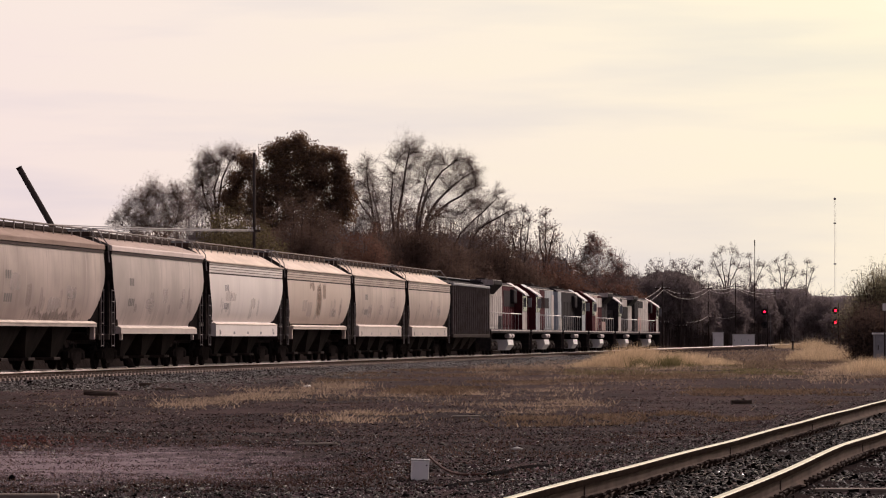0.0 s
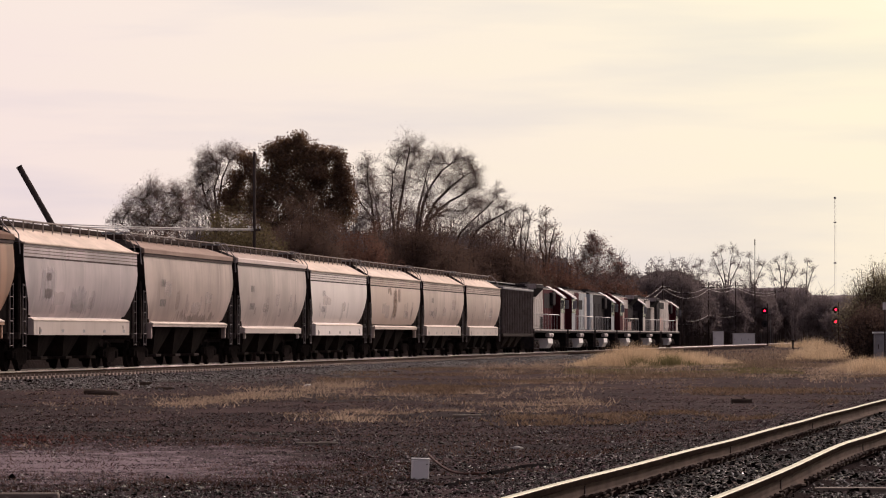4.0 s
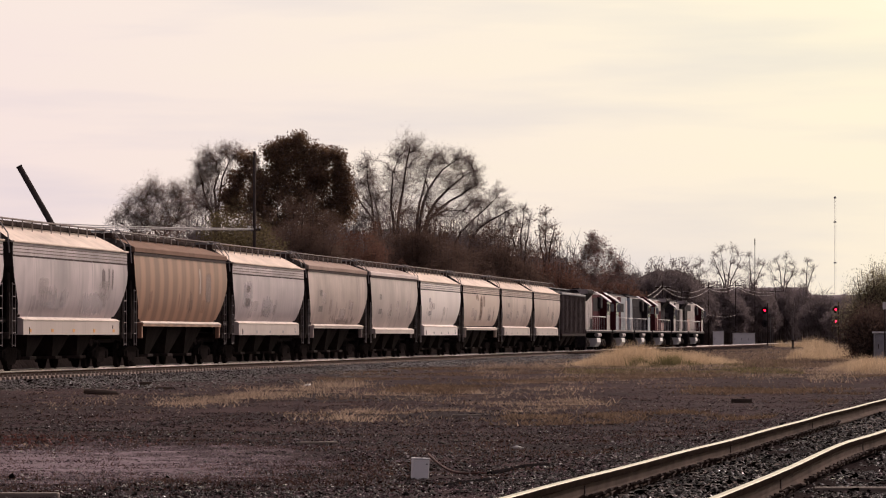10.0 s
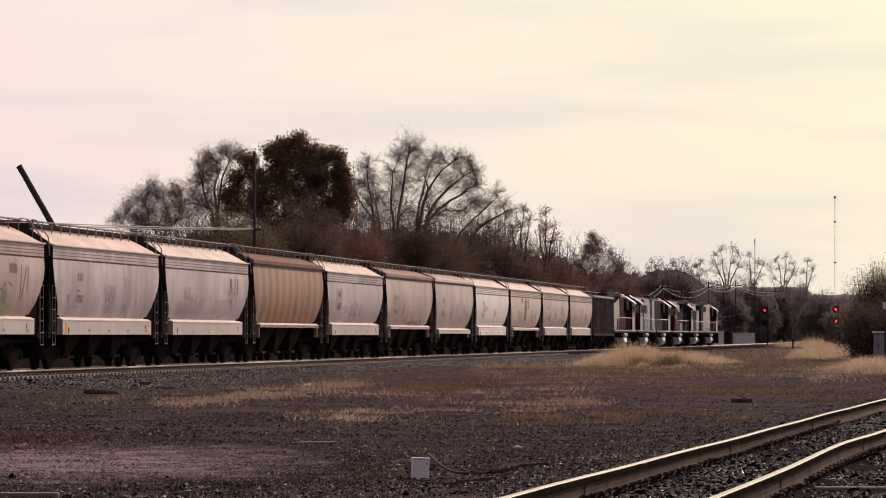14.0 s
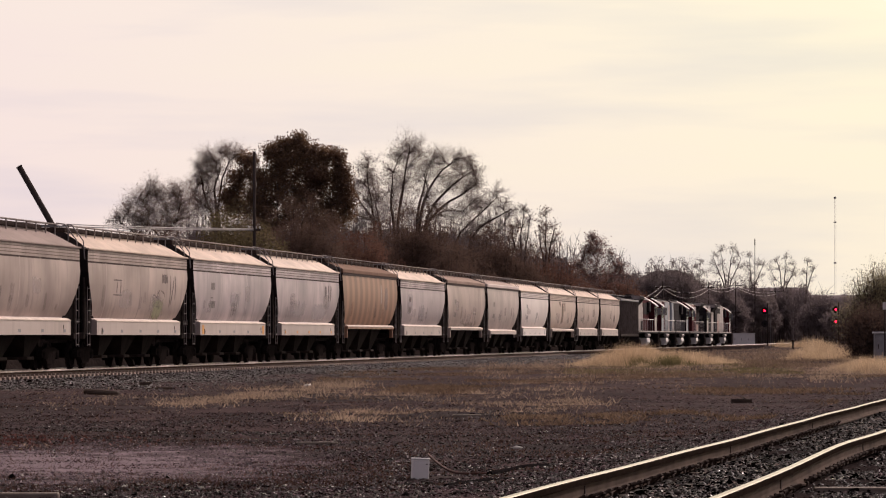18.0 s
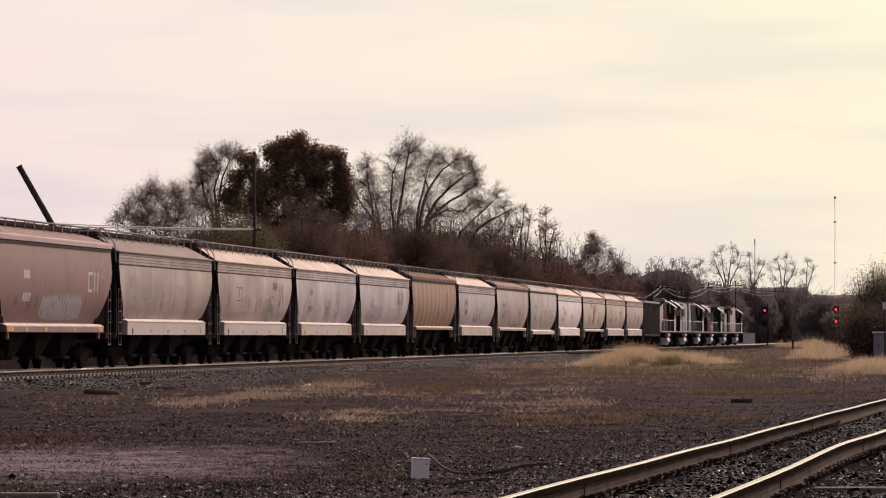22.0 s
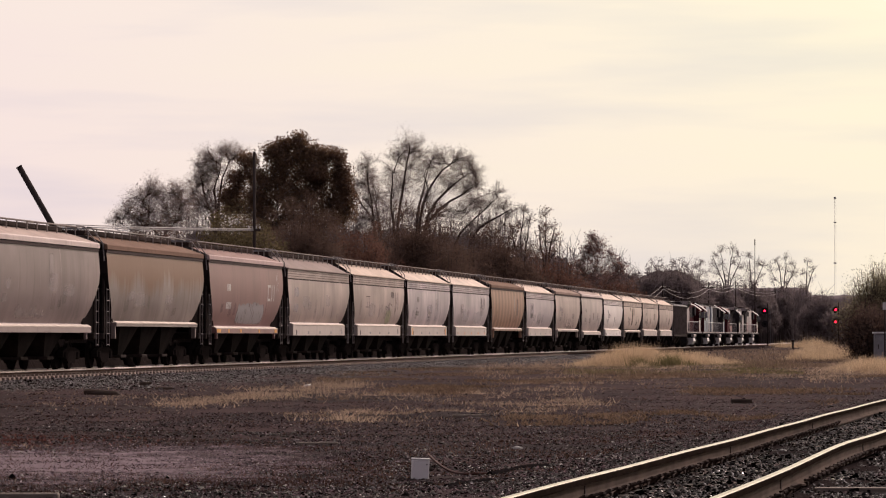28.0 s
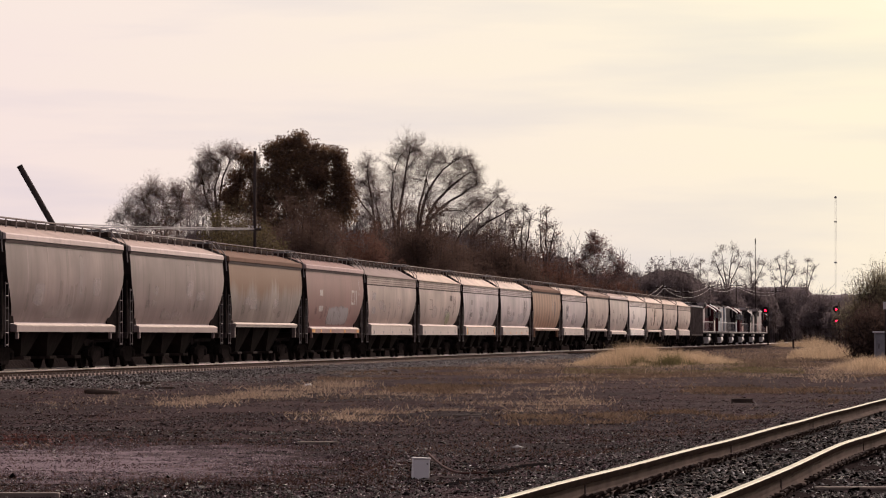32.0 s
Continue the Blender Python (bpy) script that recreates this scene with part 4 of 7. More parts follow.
            z = rng.uniform(1.75, 2.1)
            ragged(car, smudge, "dark smudge low on the side", x, x + w, z, z + rng.uniform(0.35, 1.0), 800 + 10 * i + k, 0.25, 4, k % 2 == 0)
        if i not in (7, 12):
            for k in range(3):
                x, z = rng.uniform(-6.0, 4.0), rng.uniform(1.9, 2.5)
                ragged(car, scuff, "pale scuff on the side", x, x + rng.uniform(0.6, 2.0), z, z + rng.uniform(0.4, 0.8), 900 + 10 * i + k, 0.2, 6)
    ragged(C[6], faded("drip_stain", (0.22, 0.175, 0.16), 0.4, 6), "dark drips low on the side", -2.5, 6.0, 1.6, 2.25, 41, 0.62, 30)


LENGTHS = [18.5, 17.73, 18.07, 18.66, 17.62, 17.51, 18.28, 18.25, 18.69, 17.98, 17.98, 18.13, 18.11, 17.65, 18.33, 18.62, 18.2, 18.0]


RIB = material("dusty_rib", (0.095, 0.076, 0.07), (0.17, 0.138, 0.127), rough=0.8, scale=2, bump=0.1, spec=0.05)


def dark_hopper():
    """The ribbed dark hopper behind the engines."""
    car = thing("ribbed_hopper", "black ribbed covered hopper behind the locomotives", "hopper car", group="freight cars of the train")
    L = LENGTHS[0]
    half = L / 2 - 0.8
    pts = [(1.48, 1.1), (1.5, 1.5), (1.5, 3.9), (1.42, 4.0)]
    b = Mesh()
    b.box(-half, half, -1.46, 1.46, 1.15, 4.02, c=0.05)
    part("body", b, M["black"], car)
    for side in (-1, 1):
        for i in range(19):
            x = -half + 0.1 + i * (2 * half - 0.2) / 18
            part("rib", Mesh().box(x - 0.06, x + 0.06, min(side * 1.46, side * 1.58), max(side * 1.46, side * 1.58), 1.2, 3.98, c=0.02), RIB, car)
        part("top_rail", Mesh().box(-half, half, side * 1.5 - 0.1, side * 1.5 + 0.1, 3.95, 4.1, c=0.03), M["grey"], car)
        part("side_sill", Mesh().box(-half, half, side * 1.5 - 0.09, side * 1.5 + 0.09, 1.05, 1.25, c=0.03), M["iron"], car)
    part("roof", Mesh().prism([(-half, -1.45, 4.05), (-half, 1.45, 4.05), (-half, 0, 4.4)], [(half, -1.45, 4.05), (half, 1.45, 4.05), (half, 0, 4.4)]), M["black"], car)
    part("roof_walk", Mesh().box(-half, half, -0.4, 0.4, 4.45, 4.5), M["grey"], car)
    part("centre_sill", Mesh().box(-half, half, -0.3, 0.3, 0.8, 1.15), M["iron"], car)
    for i in range(3):
        x = (i - 1) * 3.4
        part("hopper_bay", Mesh().prism([(x - 1.6, -1.3, 1.15), (x + 1.6, -1.3, 1.15), (x + 1.6, 1.3, 1.15), (x - 1.6, 1.3, 1.15)], [(x - 0.4, -0.9, 0.4), (x + 0.4, -0.9, 0.4), (x + 0.4, 0.9, 0.4), (x - 0.4, 0.9, 0.4)]), M["iron"], car)
    for e in (-1, 1):
        part("coupler", Mesh().box(min(e * half, e * L / 2), max(e * half, e * L / 2), -0.14, 0.14, 0.72, 1.0, c=0.04), M["iron"], car)
    for x in (-half + 1.9, half - 1.9):
        add_bogie(car, x)
    return car


LOCO_BOGIE = None
RED = material("dull_red_paint", (0.085, 0.018, 0.022), (0.05, 0.013, 0.016), rough=0.85, scale=2, bump=0.1, spec=0.04)
SILVERY = material("engine_white_paint", (0.58, 0.525, 0.50), (0.26, 0.215, 0.20), rough=0.5, scale=1.2, stretch=(1, 1, 0.3), bump=0.1)
BLUISH = material("engine_pale_blue_paint", (0.36, 0.385, 0.41), (0.24, 0.26, 0.285), rough=0.5, scale=1.2, bump=0.1)
PINKISH = material("engine_faded_red_paint", (0.40, 0.19, 0.165), (0.42, 0.33, 0.30), rough=0.5, scale=1.2, bump=0.1)


def loco_bogie_mesh():
    m = Mesh()
    for y in (-1.0, 1.0):
        pts = [(-2.5, 0.7), (-2.5, 0.42), (2.5, 0.42), (2.5, 0.7), (1.9, 0.85), (-1.9, 0.85)]
        m.prism([(x, y - 0.1, z) for x, z in pts], [(x, y + 0.1, z) for x, z in pts])
        for x in (-2.0, 0, 2.0):
            m.box(x - 0.2, x + 0.2, y - 0.17, y + 0.17, 0.3, 0.68, c=0.05)
        for x in (-1.0, 1.0):
            m.tube((x, y, 0.3), (x, y, 0.62), 0.13, n=8)
            m.tube((x - 0.5, y * 1.12, 0.62), (x + 0.5, y * 1.12, 0.62), 0.09, n=8)
    m.box(-1.5, 1.5, -0.95, 0.95, 0.5, 0.85)
    return m


def locomotive(label, length, panels, cab_mat, facing=1, wings=True, rear_mat=None, bands=()):
    """A six-axle road engine. panels: (from, to, material) along the long hood, as shares of its length."""
    global LOCO_BOGIE
    if LOCO_BOGIE is None:
        LOCO_BOGIE = loco_bogie_mesh().data("bogie", M["iron"])
    e = thing("locomotive", label, "locomotive", group="locomotives at the head of the train")
    half = length / 2 - 0.6
    f = facing
    X = lambda a, b: (min(f * a, f * b), max(f * a, f * b))
    part("underframe", Mesh().box(-half, half, -1.5, 1.5, 1.32, 1.56, c=0.04), M["black"], e)
    for side in (-1, 1):
        part("frame_stripe", Mesh().box(-half, half, min(side * 1.5, side * 1.506), max(side * 1.5, side * 1.506), 1.46, 1.54), SILVERY, e, "pale stripe along the frame")
    h0, h1 = -half + 0.9, half - 4.6
    for a, b, mat in panels:
        x0, x1 = X(h0 + a * (h1 - h0), h0 + b * (h1 - h0))
        part("hood_panel", Mesh().box(x0 + 0.02, x1 - 0.02, -0.98, 0.98, 1.56, 4.28, c=0.05), mat, e)
        n = max(1, int((x1 - x0) / 1.0))
        for i in range(n):
            a0 = x0 + (i + 0.08) * (x1 - x0) / n
            for side in (-1, 1):
                part("hood_door", Mesh().box(a0, a0 + 0.84 * (x1 - x0) / n, min(side * 0.97, side * 1.0), max(side * 0.97, side * 1.0), 1.75, 3.6, c=0.01), mat, e)
    for a, b, z0, z1, mat in bands:
        x0, x1 = X(h0 + a * (h1 - h0), h0 + b * (h1 - h0))
        for side in (-1, 1):
            part("painted_panel", Mesh().box(x0, x1, min(side * 0.99, side * 1.012), max(side * 0.99, side * 1.012), z0, z1, c=0.004), mat, e)
    x0, x1 = X(h0, h1)
    # white strips draw the line of sun along the hood roof
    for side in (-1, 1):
        part("roof_edge", Mesh().box(x0, x1, side * 0.93 - 0.06, side * 0.93 + 0.06, 4.27, 4.325, c=0.01), SILVERY, e, "pale strip painted as the sunlit roof edge")
    part("hood_roof", Mesh().prism([(x0, -0.98, 4.28), (x0, 0.98, 4.28), (x0, 0.6, 4.5), (x0, -0.6, 4.5)], [(x1, -0.98, 4.28), (x1, 0.98, 4.28), (x1, 0.6, 4.5), (x1, -0.6, 4.5)]), M["black"], e)
    if wings:
        xa, xb = X(h0 + 0.2, h0 + 4.6)
        # housing all black, which paints the shadow beneath its flare
        part("radiator_wing", Mesh().prism([(xa, -1.0, 3.7), (xa, 1.0, 3.7), (xa, 1.5, 4.25), (xa, 1.5, 4.5), (xa, -1.5, 4.5), (xa, -1.5, 4.25)], [(xb, -1.0, 3.7), (xb, 1.0, 3.7), (xb, 1.5, 4.25), (xb, 1.5, 4.5), (xb, -1.5, 4.5), (xb, -1.5, 4.25)]), M["black"], e, "flared radiator housing, black for its shaded underside")
        part("radiator_top", Mesh().box(xa, xb, -1.5, 1.5, 4.5, 4.53, c=0.01), SILVERY, e)
        for side in (-1, 1):
            part("radiator_plate", Mesh().box(xa - 0.02, xa, min(side * 0.75, side * 1.5), max(side * 0.75, side * 1.5), 4.2, 4.5), SILVERY, e, "pale end plate")
        for side in (-1, 1):
            part("grille", Mesh().box(xa + 0.2, xb - 0.2, min(side * 1.49, side * 1.515), max(side * 1.49, side * 1.515), 4.29, 4.46), M["black"], e)
    xa, xb = X(h1 - 2.3, h1 - 0.6)
    part("blower_housing", Mesh().box(xa, xb, -1.25, 1.25, 3.2, 4.1, c=0.08), M["black"], e)
    xa, xb = X(h0 + 6.2, h0 + 7.4)
    part("exhaust_outlet", Mesh().box(xa, xb, -0.3, 0.3, 4.5, 4.72, c=0.05), M["iron"], e)
    for q in (5.2, 8.4):
        part("roof_fan", Mesh().tube((f * (h0 + q), 0, 4.5), (f * (h0 + q), 0, 4.62), 0.55, n=14), M["iron"], e)
    # cab with sloping roof edges, windows and sun visor
    xa, xb = X(h1, h1 + 2.5)
    cab = Mesh()
    prof = [(-1.52, 1.56), (1.52, 1.56), (1.52, 3.85), (0.5, 4.55), (-0.5, 4.55), (-1.52, 3.85)]
    cab.prism([(xa, y, z) for y, z in prof], [(xb, y, z) for y, z in prof])
    part("cab", cab, cab_mat, e)
    for xr in (xa - 0.03, xb + 0.03):
        part("cab_end_wall", Mesh().prism([(xr - 0.02, y, z) for y, z in prof], [(xr + 0.02, y, z) for y, z in prof]), rear_mat or M["black"], e)
    for side in (-1, 1):
        part("cab_roof_panel", Mesh().prism([(xa, side * 1.53, 3.86), (xa, side * 1.58, 3.88), (xa, side * 0.85, 4.38), (xa, side * 0.85, 4.32)][::side], [(xb + 0.1, side * 1.53, 3.86), (xb + 0.1, side * 1.58, 3.88), (xb + 0.1, side * 0.85, 4.38), (xb + 0.1, side * 0.85, 4.32)][::side]), SILVERY, e, "pale sloping cab roof edge")
        for w in (0.12, 1.3):
            wa, wb = X(h1 + w, h1 + w + 1.08)
            win = part("cab_window", Mesh().box(wa, wb, min(side * 1.51, side * 1.545), max(side * 1.51, side * 1.545), 2.72, 3.8, c=0.01), M["glass"], e)
            part("window_frame", Mesh().box(wa + 0.5, wa + 0.56, min(side * 1.54, side * 1.56), max(side * 1.54, side * 1.56), 2.75, 3.78), M["black"], win)
        wa, wb = X(h1 + 0.1, h1 + 2.4)
        part("sun_visor", Mesh().prism([(wa, side * 1.53, 3.86), (wa, side * 1.7, 3.72), (wa, side * 1.7, 3.75), (wa, side * 1.53, 3.9)][::side], [(wb, side * 1.53, 3.86), (wb, side * 1.7, 3.72), (wb, side * 1.7, 3.75), (wb, side * 1.53, 3.9)][::side]), M["grey"], e)
        part("mirror", Mesh().box(*X(h1 + 2.35, h1 + 2.42), min(side * 1.6, side * 1.85), max(side * 1.6, side * 1.85), 3.0, 3.6, c=0.01), M["grey"], e)
    na, nb = X(h1 + 2.5, half - 0.75)
    part("nose", Mesh().prism([(f * (h1 + 2.5), -1.1, 1.56), (f * (h1 + 2.5), 1.1, 1.56), (f * (h1 + 2.5), 1.1, 3.3), (f * (h1 + 2.5), -1.1, 3.3)][::f], [(f * (half - 0.75), -0.95, 1.56), (f * (half - 0.75), 0.95, 1.56), (f * (half - 0.75), 0.95, 2.9), (f * (half - 0.75), -0.95, 2.9)][::f]), rear_mat or cab_mat, e)
    part("windscreen", Mesh().box(*X(h1 + 2.49, h1 + 2.53), -1.2, 1.2, 3.4, 3.95), M["glass"], e)
    # tank, air reservoirs, steps, rails
    tank = Mesh()
    prof = [(-1.42, 0.93), (-1.47, 0.6), (-1.25, 0.27), (1.25, 0.27), (1.47, 0.6), (1.42, 0.93)]
    tank.prism([(-1.5, y, z) for y, z in prof], [(1.5, y, z) for y, z in prof])
    part("fuel_tank", tank, M["cabinet"], e, "pale dusty fuel tank")
    for side in (-1, 1):
        for k in range(2):
            part("air_reservoir", Mesh().tube((-1.5 + 1.55 * k, side * 1.38, 1.16), (-0.1 + 1.55 * k, side * 1.38, 1.16), 0.15, n=14), SILVERY, e)
        rail = Mesh()
        for i in range(10):
            x = -half + 0.3 + i * (2 * half - 0.6 - 4.2) / 9
            rail.tube((f * x, side * 1.45, 1.56), (f * x, side * 1.45, 2.55), 0.014, n=5)
        rail.tube((f * (-half + 0.3), side * 1.45, 2.55), (f * (half - 4.5), side * 1.45, 2.55), 0.026, n=6)
        part("handrail", rail, M["white"], e)
        for end in (-1, 1):
            st = Mesh()
            xa = end * (half - 0.35)
            for q in range(4):
                st.box(xa - 0.3, xa + 0.3, min(side * 1.15, side * 1.5), max(side * 1.15, side * 1.5), 0.35 + 0.3 * q, 0.39 + 0.3 * q)
            st.box(xa + end * 0.3 - 0.02, xa + end * 0.3 + 0.02, min(side * 1.15, side * 1.5), max(side * 1.15, side * 1.5), 0.3, 1.4)
            part("steps", st, M["iron"], e)
    for end in (-1, 1):
        part("pilot", Mesh().box(min(end * (half - 0.1), end * half), max(end * (half - 0.1), end * half), -1.45, 1.45, 0.25, 1.35, c=0.03), M["black"], e)
        part("coupler", Mesh().box(min(end * half, end * (length / 2)), max(end * half, end * (length / 2)), -0.14, 0.14, 0.72, 1.0, c=0.04), M["iron"], e)
        add_bogie(e, end * (half - 4.1), (-1.75, 0.0, 1.75), LOCO_BOGIE, 0.457)
    return e


# stretches of the engines ahead of the ribbed hopper
LOCO_LENGTHS = [22.3, 20.4, 18.6, 22.2, 23.0, 23.0]
LOCOS = []


def make_locos():
    B, W = M["black"], SILVERY
    spec = [
        ("grey and dark red locomotive with black radiator housing", [(0, .58, W), (.58, 1, RED)], W, 1, True, RED, [(.62, 1, 3.0, 4.0, B), (.45, .58, 1.6, 2.4, B)]),
        ("white locomotive running backwards with dark red cross", [(0, .42, BLUISH), (.42, .66, RED), (.66, 1, W)], BLUISH, -1, False, RED, [(.24, .86, 3.05, 3.75, B), (.44, .64, 1.7, 4.2, RED), (.0, .12, 1.6, 4.0, W)]),
        ("black locomotive with pale blue hood end", [(0, .2, BLUISH), (.2, 1, B)], BLUISH, 1, False, B, [(.08, .2, 1.6, 2.4, W)]),
        ("faded red and white locomotive running backwards", [(0, .3, B), (.3, .52, RED), (.52, .8, PINKISH), (.8, 1, W)], RED, -1, True, RED, [(.3, .9, 3.4, 4.1, W), (.1, .3, 1.6, 2.3, PINKISH)]),
        ("black and white locomotive running backwards", [(0, .25, W), (.25, .68, B), (.68, 1, W)], W, -1, True, B, [(.3, .6, 3.6, 4.2, W), (.75, .9, 2.0, 3.2, B)]),
        ("black and white leading locomotive with dark red cab wall", [(0, .2, B), (.2, .86, W), (.86, 1, RED)], W, 1, False, RED, [(.2, .4, 1.6, 2.8, PINKISH), (.2, .5, 3.6, 4.2, B)]),
    ]
    for (label, panels, cab, facing, wings, rear, bands), L in zip(spec, LOCO_LENGTHS):
        LOCOS.append(locomotive(label, L, panels, cab, facing, wings, rear, bands))


RIBBED = dark_hopper()
make_cars()
make_locos()


def run(t):
    """How far the train has gone by t seconds, in metres: it slows a very little."""
    return 5.8962 * t + 0.000065 * t * t - 0.0001169 * t ** 3


START = 247.6 - 3.84

# ---- trees and brush ----


def tubes(A, B, R0, R1, n=3):
    """Tapered n-sided tubes, all at once."""
    D = B - A
    D /= np.linalg.norm(D, axis=1, keepdims=True) + 1e-9
    ref = np.where(np.abs(D[:, 2:3]) < 0.9, np.array([[0, 0, 1.0]]), np.array([[1.0, 0, 0]]))
    U = np.cross(D, ref)
    U /= np.linalg.norm(U, axis=1, keepdims=True) + 1e-9
    W = np.cross(D, U)
    rings = []
    for P, R in ((A, R0), (B, R1)):
        for i in range(n):
            w = 2 * math.pi * i / n
            rings.append(P + (U * math.cos(w) + W * math.sin(w)) * R[:, None])
    V = np.stack(rings, 1)
    m = len(A)
    base = (np.arange(m) * 2 * n)[:, None]
    F = [base + np.array([[i, (i + 1) % n, n + (i + 1) % n, n + i]]) for i in range(n)]
    return V.reshape(-1, 3), np.concatenate(F, 0)


def leaves(rng, centres, per, reach, size):
    """Small bent-free leaf blades scattered round the twig ends."""
    C = np.repeat(centres, per, axis=0) + np.clip(rng.normal(0, 1, (len(centres) * per, 3)), -1.5, 1.5) * reach
    n = len(C)
    a = rng.normal(0, 1, (n, 3))
    a /= np.linalg.norm(a, axis=1, keepdims=True)
    b = np.cross(a, rng.normal(0, 1, (n, 3)))
    b /= np.linalg.norm(b, axis=1, keepdims=True) + 1e-9
    s = size * rng.uniform(0.6, 1.4, (n, 1))
    V = np.stack([C - a * s - b * s * 0.3, C + b * s * 0.6, C + a * s - b * s * 0.3], 1).reshape(-1, 3)
    F = (np.arange(n) * 3)[:, None] + np.arange(3)[None]
    return V, F


def spot(px, depth):
    """The place on the ground at a bearing (units of RADPX from the middle of the view) and a depth."""
    return (px - 784) * RADPX * depth, depth


def top_at(py, depth):
    return 1.5 + (595 - py) * RADPX * depth


def behind(px, off=46.0):
    """The depth, at a bearing, of a line that runs beside the main track at that distance from the camera's side."""
    return off * math.cos(MAIN_TURN) / ((1745 - px) * RADPX)


def bow(p, q, lift, n=4):
    """A limb from p to q that bows upward or outward."""
    p, q = np.array(p, float), np.array(q, float)
    c = (p + q) / 2 + np.array(lift, float)
    t = np.linspace(0, 1, n + 1)[:, None]
    return p * (1 - t) ** 2 + c * 2 * t * (1 - t) + q * t ** 2


def tree(label, px, depth, lobes, seed, leaf=None, per=0, size=0.08, dense=26, twig_r=0.0075, reach=0.25, fork=0.22, droop=0.0, spray=6, swell=1.5, twigs=11, limbs=1.0, clump=0, stems=()):
    """A tree: trunk and limbs that lead into the lobes of its crown (bearing, height and width of each), fine twigs, and leaves if it still has any."""
    rng = np.random.default_rng(seed)
    x, y = spot(px, depth)
    u = RADPX * depth
    H = max(top_at(ly - lr, depth) for _, ly, lr in lobes)
    A, B, R0, R1 = [], [], [], []

    def limb(pts, ra, rb):
        n = len(pts) - 1
        for i in range(n):
            A.append(pts[i])
            B.append(pts[i + 1])
            R0.append(ra + (rb - ra) * i / n)
            R1.append(ra + (rb - ra) * (i + 1) / n)

    rt = 0.016 * H + 0.03
    unit = lambda d: d / (np.linalg.norm(d, axis=-1, keepdims=True) + 1e-9)
    subs = []
    nodes = []
    if stems:
        for st in stems:
            P = np.array([((a - px) * u, 0.0, top_at(b, depth)) for a, b in st])
            P[:, 1] = rng.normal(0, 0.5) * np.linspace(0.2, 1, len(P))
            root = np.array([P[0, 0] * 0.75 + rng.normal(0, 0.15), P[0, 1] * 0.5, 0.0])
            P = np.concatenate([[root], P])
            t = np.linspace(0, len(P) - 1, 10)
            k = np.minimum(t.astype(int), len(P) - 2)
            w = (t - k)[:, None]
            P = P[k] * (1 - w) + P[k + 1] * w
            P[1:-1] = 0.25 * P[:-2] + 0.5 * P[1:-1] + 0.25 * P[2:]
            P[1:-1, :2] += rng.normal(0, 0.05, (8, 2))
            limb(P, rt * 0.55, rt * 0.10)
            nodes += [(p, 0.9 - 0.06 * q) for q, p in enumerate(P) if q > 2]
    else:
        f = np.array([rng.normal(0, 0.2), rng.normal(0, 0.2), H * fork])
        limb(bow((0, 0, 0), f, rng.normal(0, 0.1, 3)), rt, rt * 0.8)
        nodes.append((f, 1.0))
    foot = np.array([0, 0, H * fork * 0.5])
    order = sorted(lobes, key=lambda q: math.hypot((q[0] - px) * u, top_at(q[1], depth) - foot[2]))
    for lx, ly, lr in order:
        r = lr * u * swell
        c = np.array([(lx - px) * u, rng.uniform(-0.7, 0.7) * r, top_at(ly, depth)])
        start, w = min(nodes, key=lambda q: np.linalg.norm(c - q[0]) + 0.3 * np.linalg.norm(q[0] - foot) + (0 if c[2] - q[0][2] > 0.5 * abs(c[0] - q[0][0]) else 4.0))
        w = max(0.32, w * 0.8)
        d = c - start
        pts = bow(start, c, np.array([-0.10 * d[0], 0, 0.07 * np.linalg.norm(d)]) * rng.uniform(0.4, 1.2) + rng.normal(0, 0.012 * H, 3), 6)
        limb(pts, rt * 0.42 * w, rt * 0.10 * w * limbs)
        nodes += [(pts[2], w), (pts[3], w), (pts[4], w * 0.9), (pts[5], w * 0.8)]
        way = unit(d)
        for _ in range(dense):
            k = int(rng.integers(2, 7))
            ball = unit(rng.normal(0, 1, 3)) * rng.uniform(0.05, 1.0) ** 0.4 * r * (1.0, 1.0, 0.9)
            e = c + ball if k > 3 else pts[k] + unit(way + rng.normal(0, 0.8, 3)) * r * rng.uniform(0.5, 1.1)
            q = bow(pts[k], e, way * 0.10 * r + rng.normal(0, 0.10 * r, 3), 3)
            limb(q, rt * 0.04 * limbs, 0.006 * limbs)
            subs.append((q, r))
    Q = np.array([q for q, _ in subs])
    rr = np.array([r for _, r in subs])
    n = twigs
    idx = np.repeat(np.arange(len(Q)), n)
    t = rng.uniform(0.15, 1.0, len(idx))[:, None] * 3
    i0 = np.minimum(t.astype(int), 2)[:, 0]
    fr = t - i0[:, None]
    S = Q[idx, i0] * (1 - fr) + Q[idx, i0 + 1] * fr
    dirs = unit(0.7 * unit(Q[idx, 3] - Q[idx, 0]) + rng.normal(0, 0.65, (len(idx), 3)) + np.array([0, 0, 0.12 - droop]))
    E = S + dirs * (rng.uniform(0.25, 0.75, len(S)) * rr[idx] ** 0.7)[:, None]
    S2 = np.repeat(S, spray, 0) + np.repeat(E - S, spray, 0) * rng.uniform(0.1, 1.0, (len(S) * spray, 1))
    E2 = S2 + unit(np.repeat(dirs, spray, 0) + rng.normal(0, 0.9, S2.shape)) * (rng.uniform(0.15, 0.5, len(S2)) * np.repeat(rr[idx], spray) ** 0.6)[:, None]
    ob = thing("tree", label, "tree", m=pose(x, y, -0.05))
    V, F = tubes(np.array(A), np.array(B), np.array(R0), np.array(R1), 5)
    part("trunk", cloud("trunk", V, F, M["bark"]), None, ob)
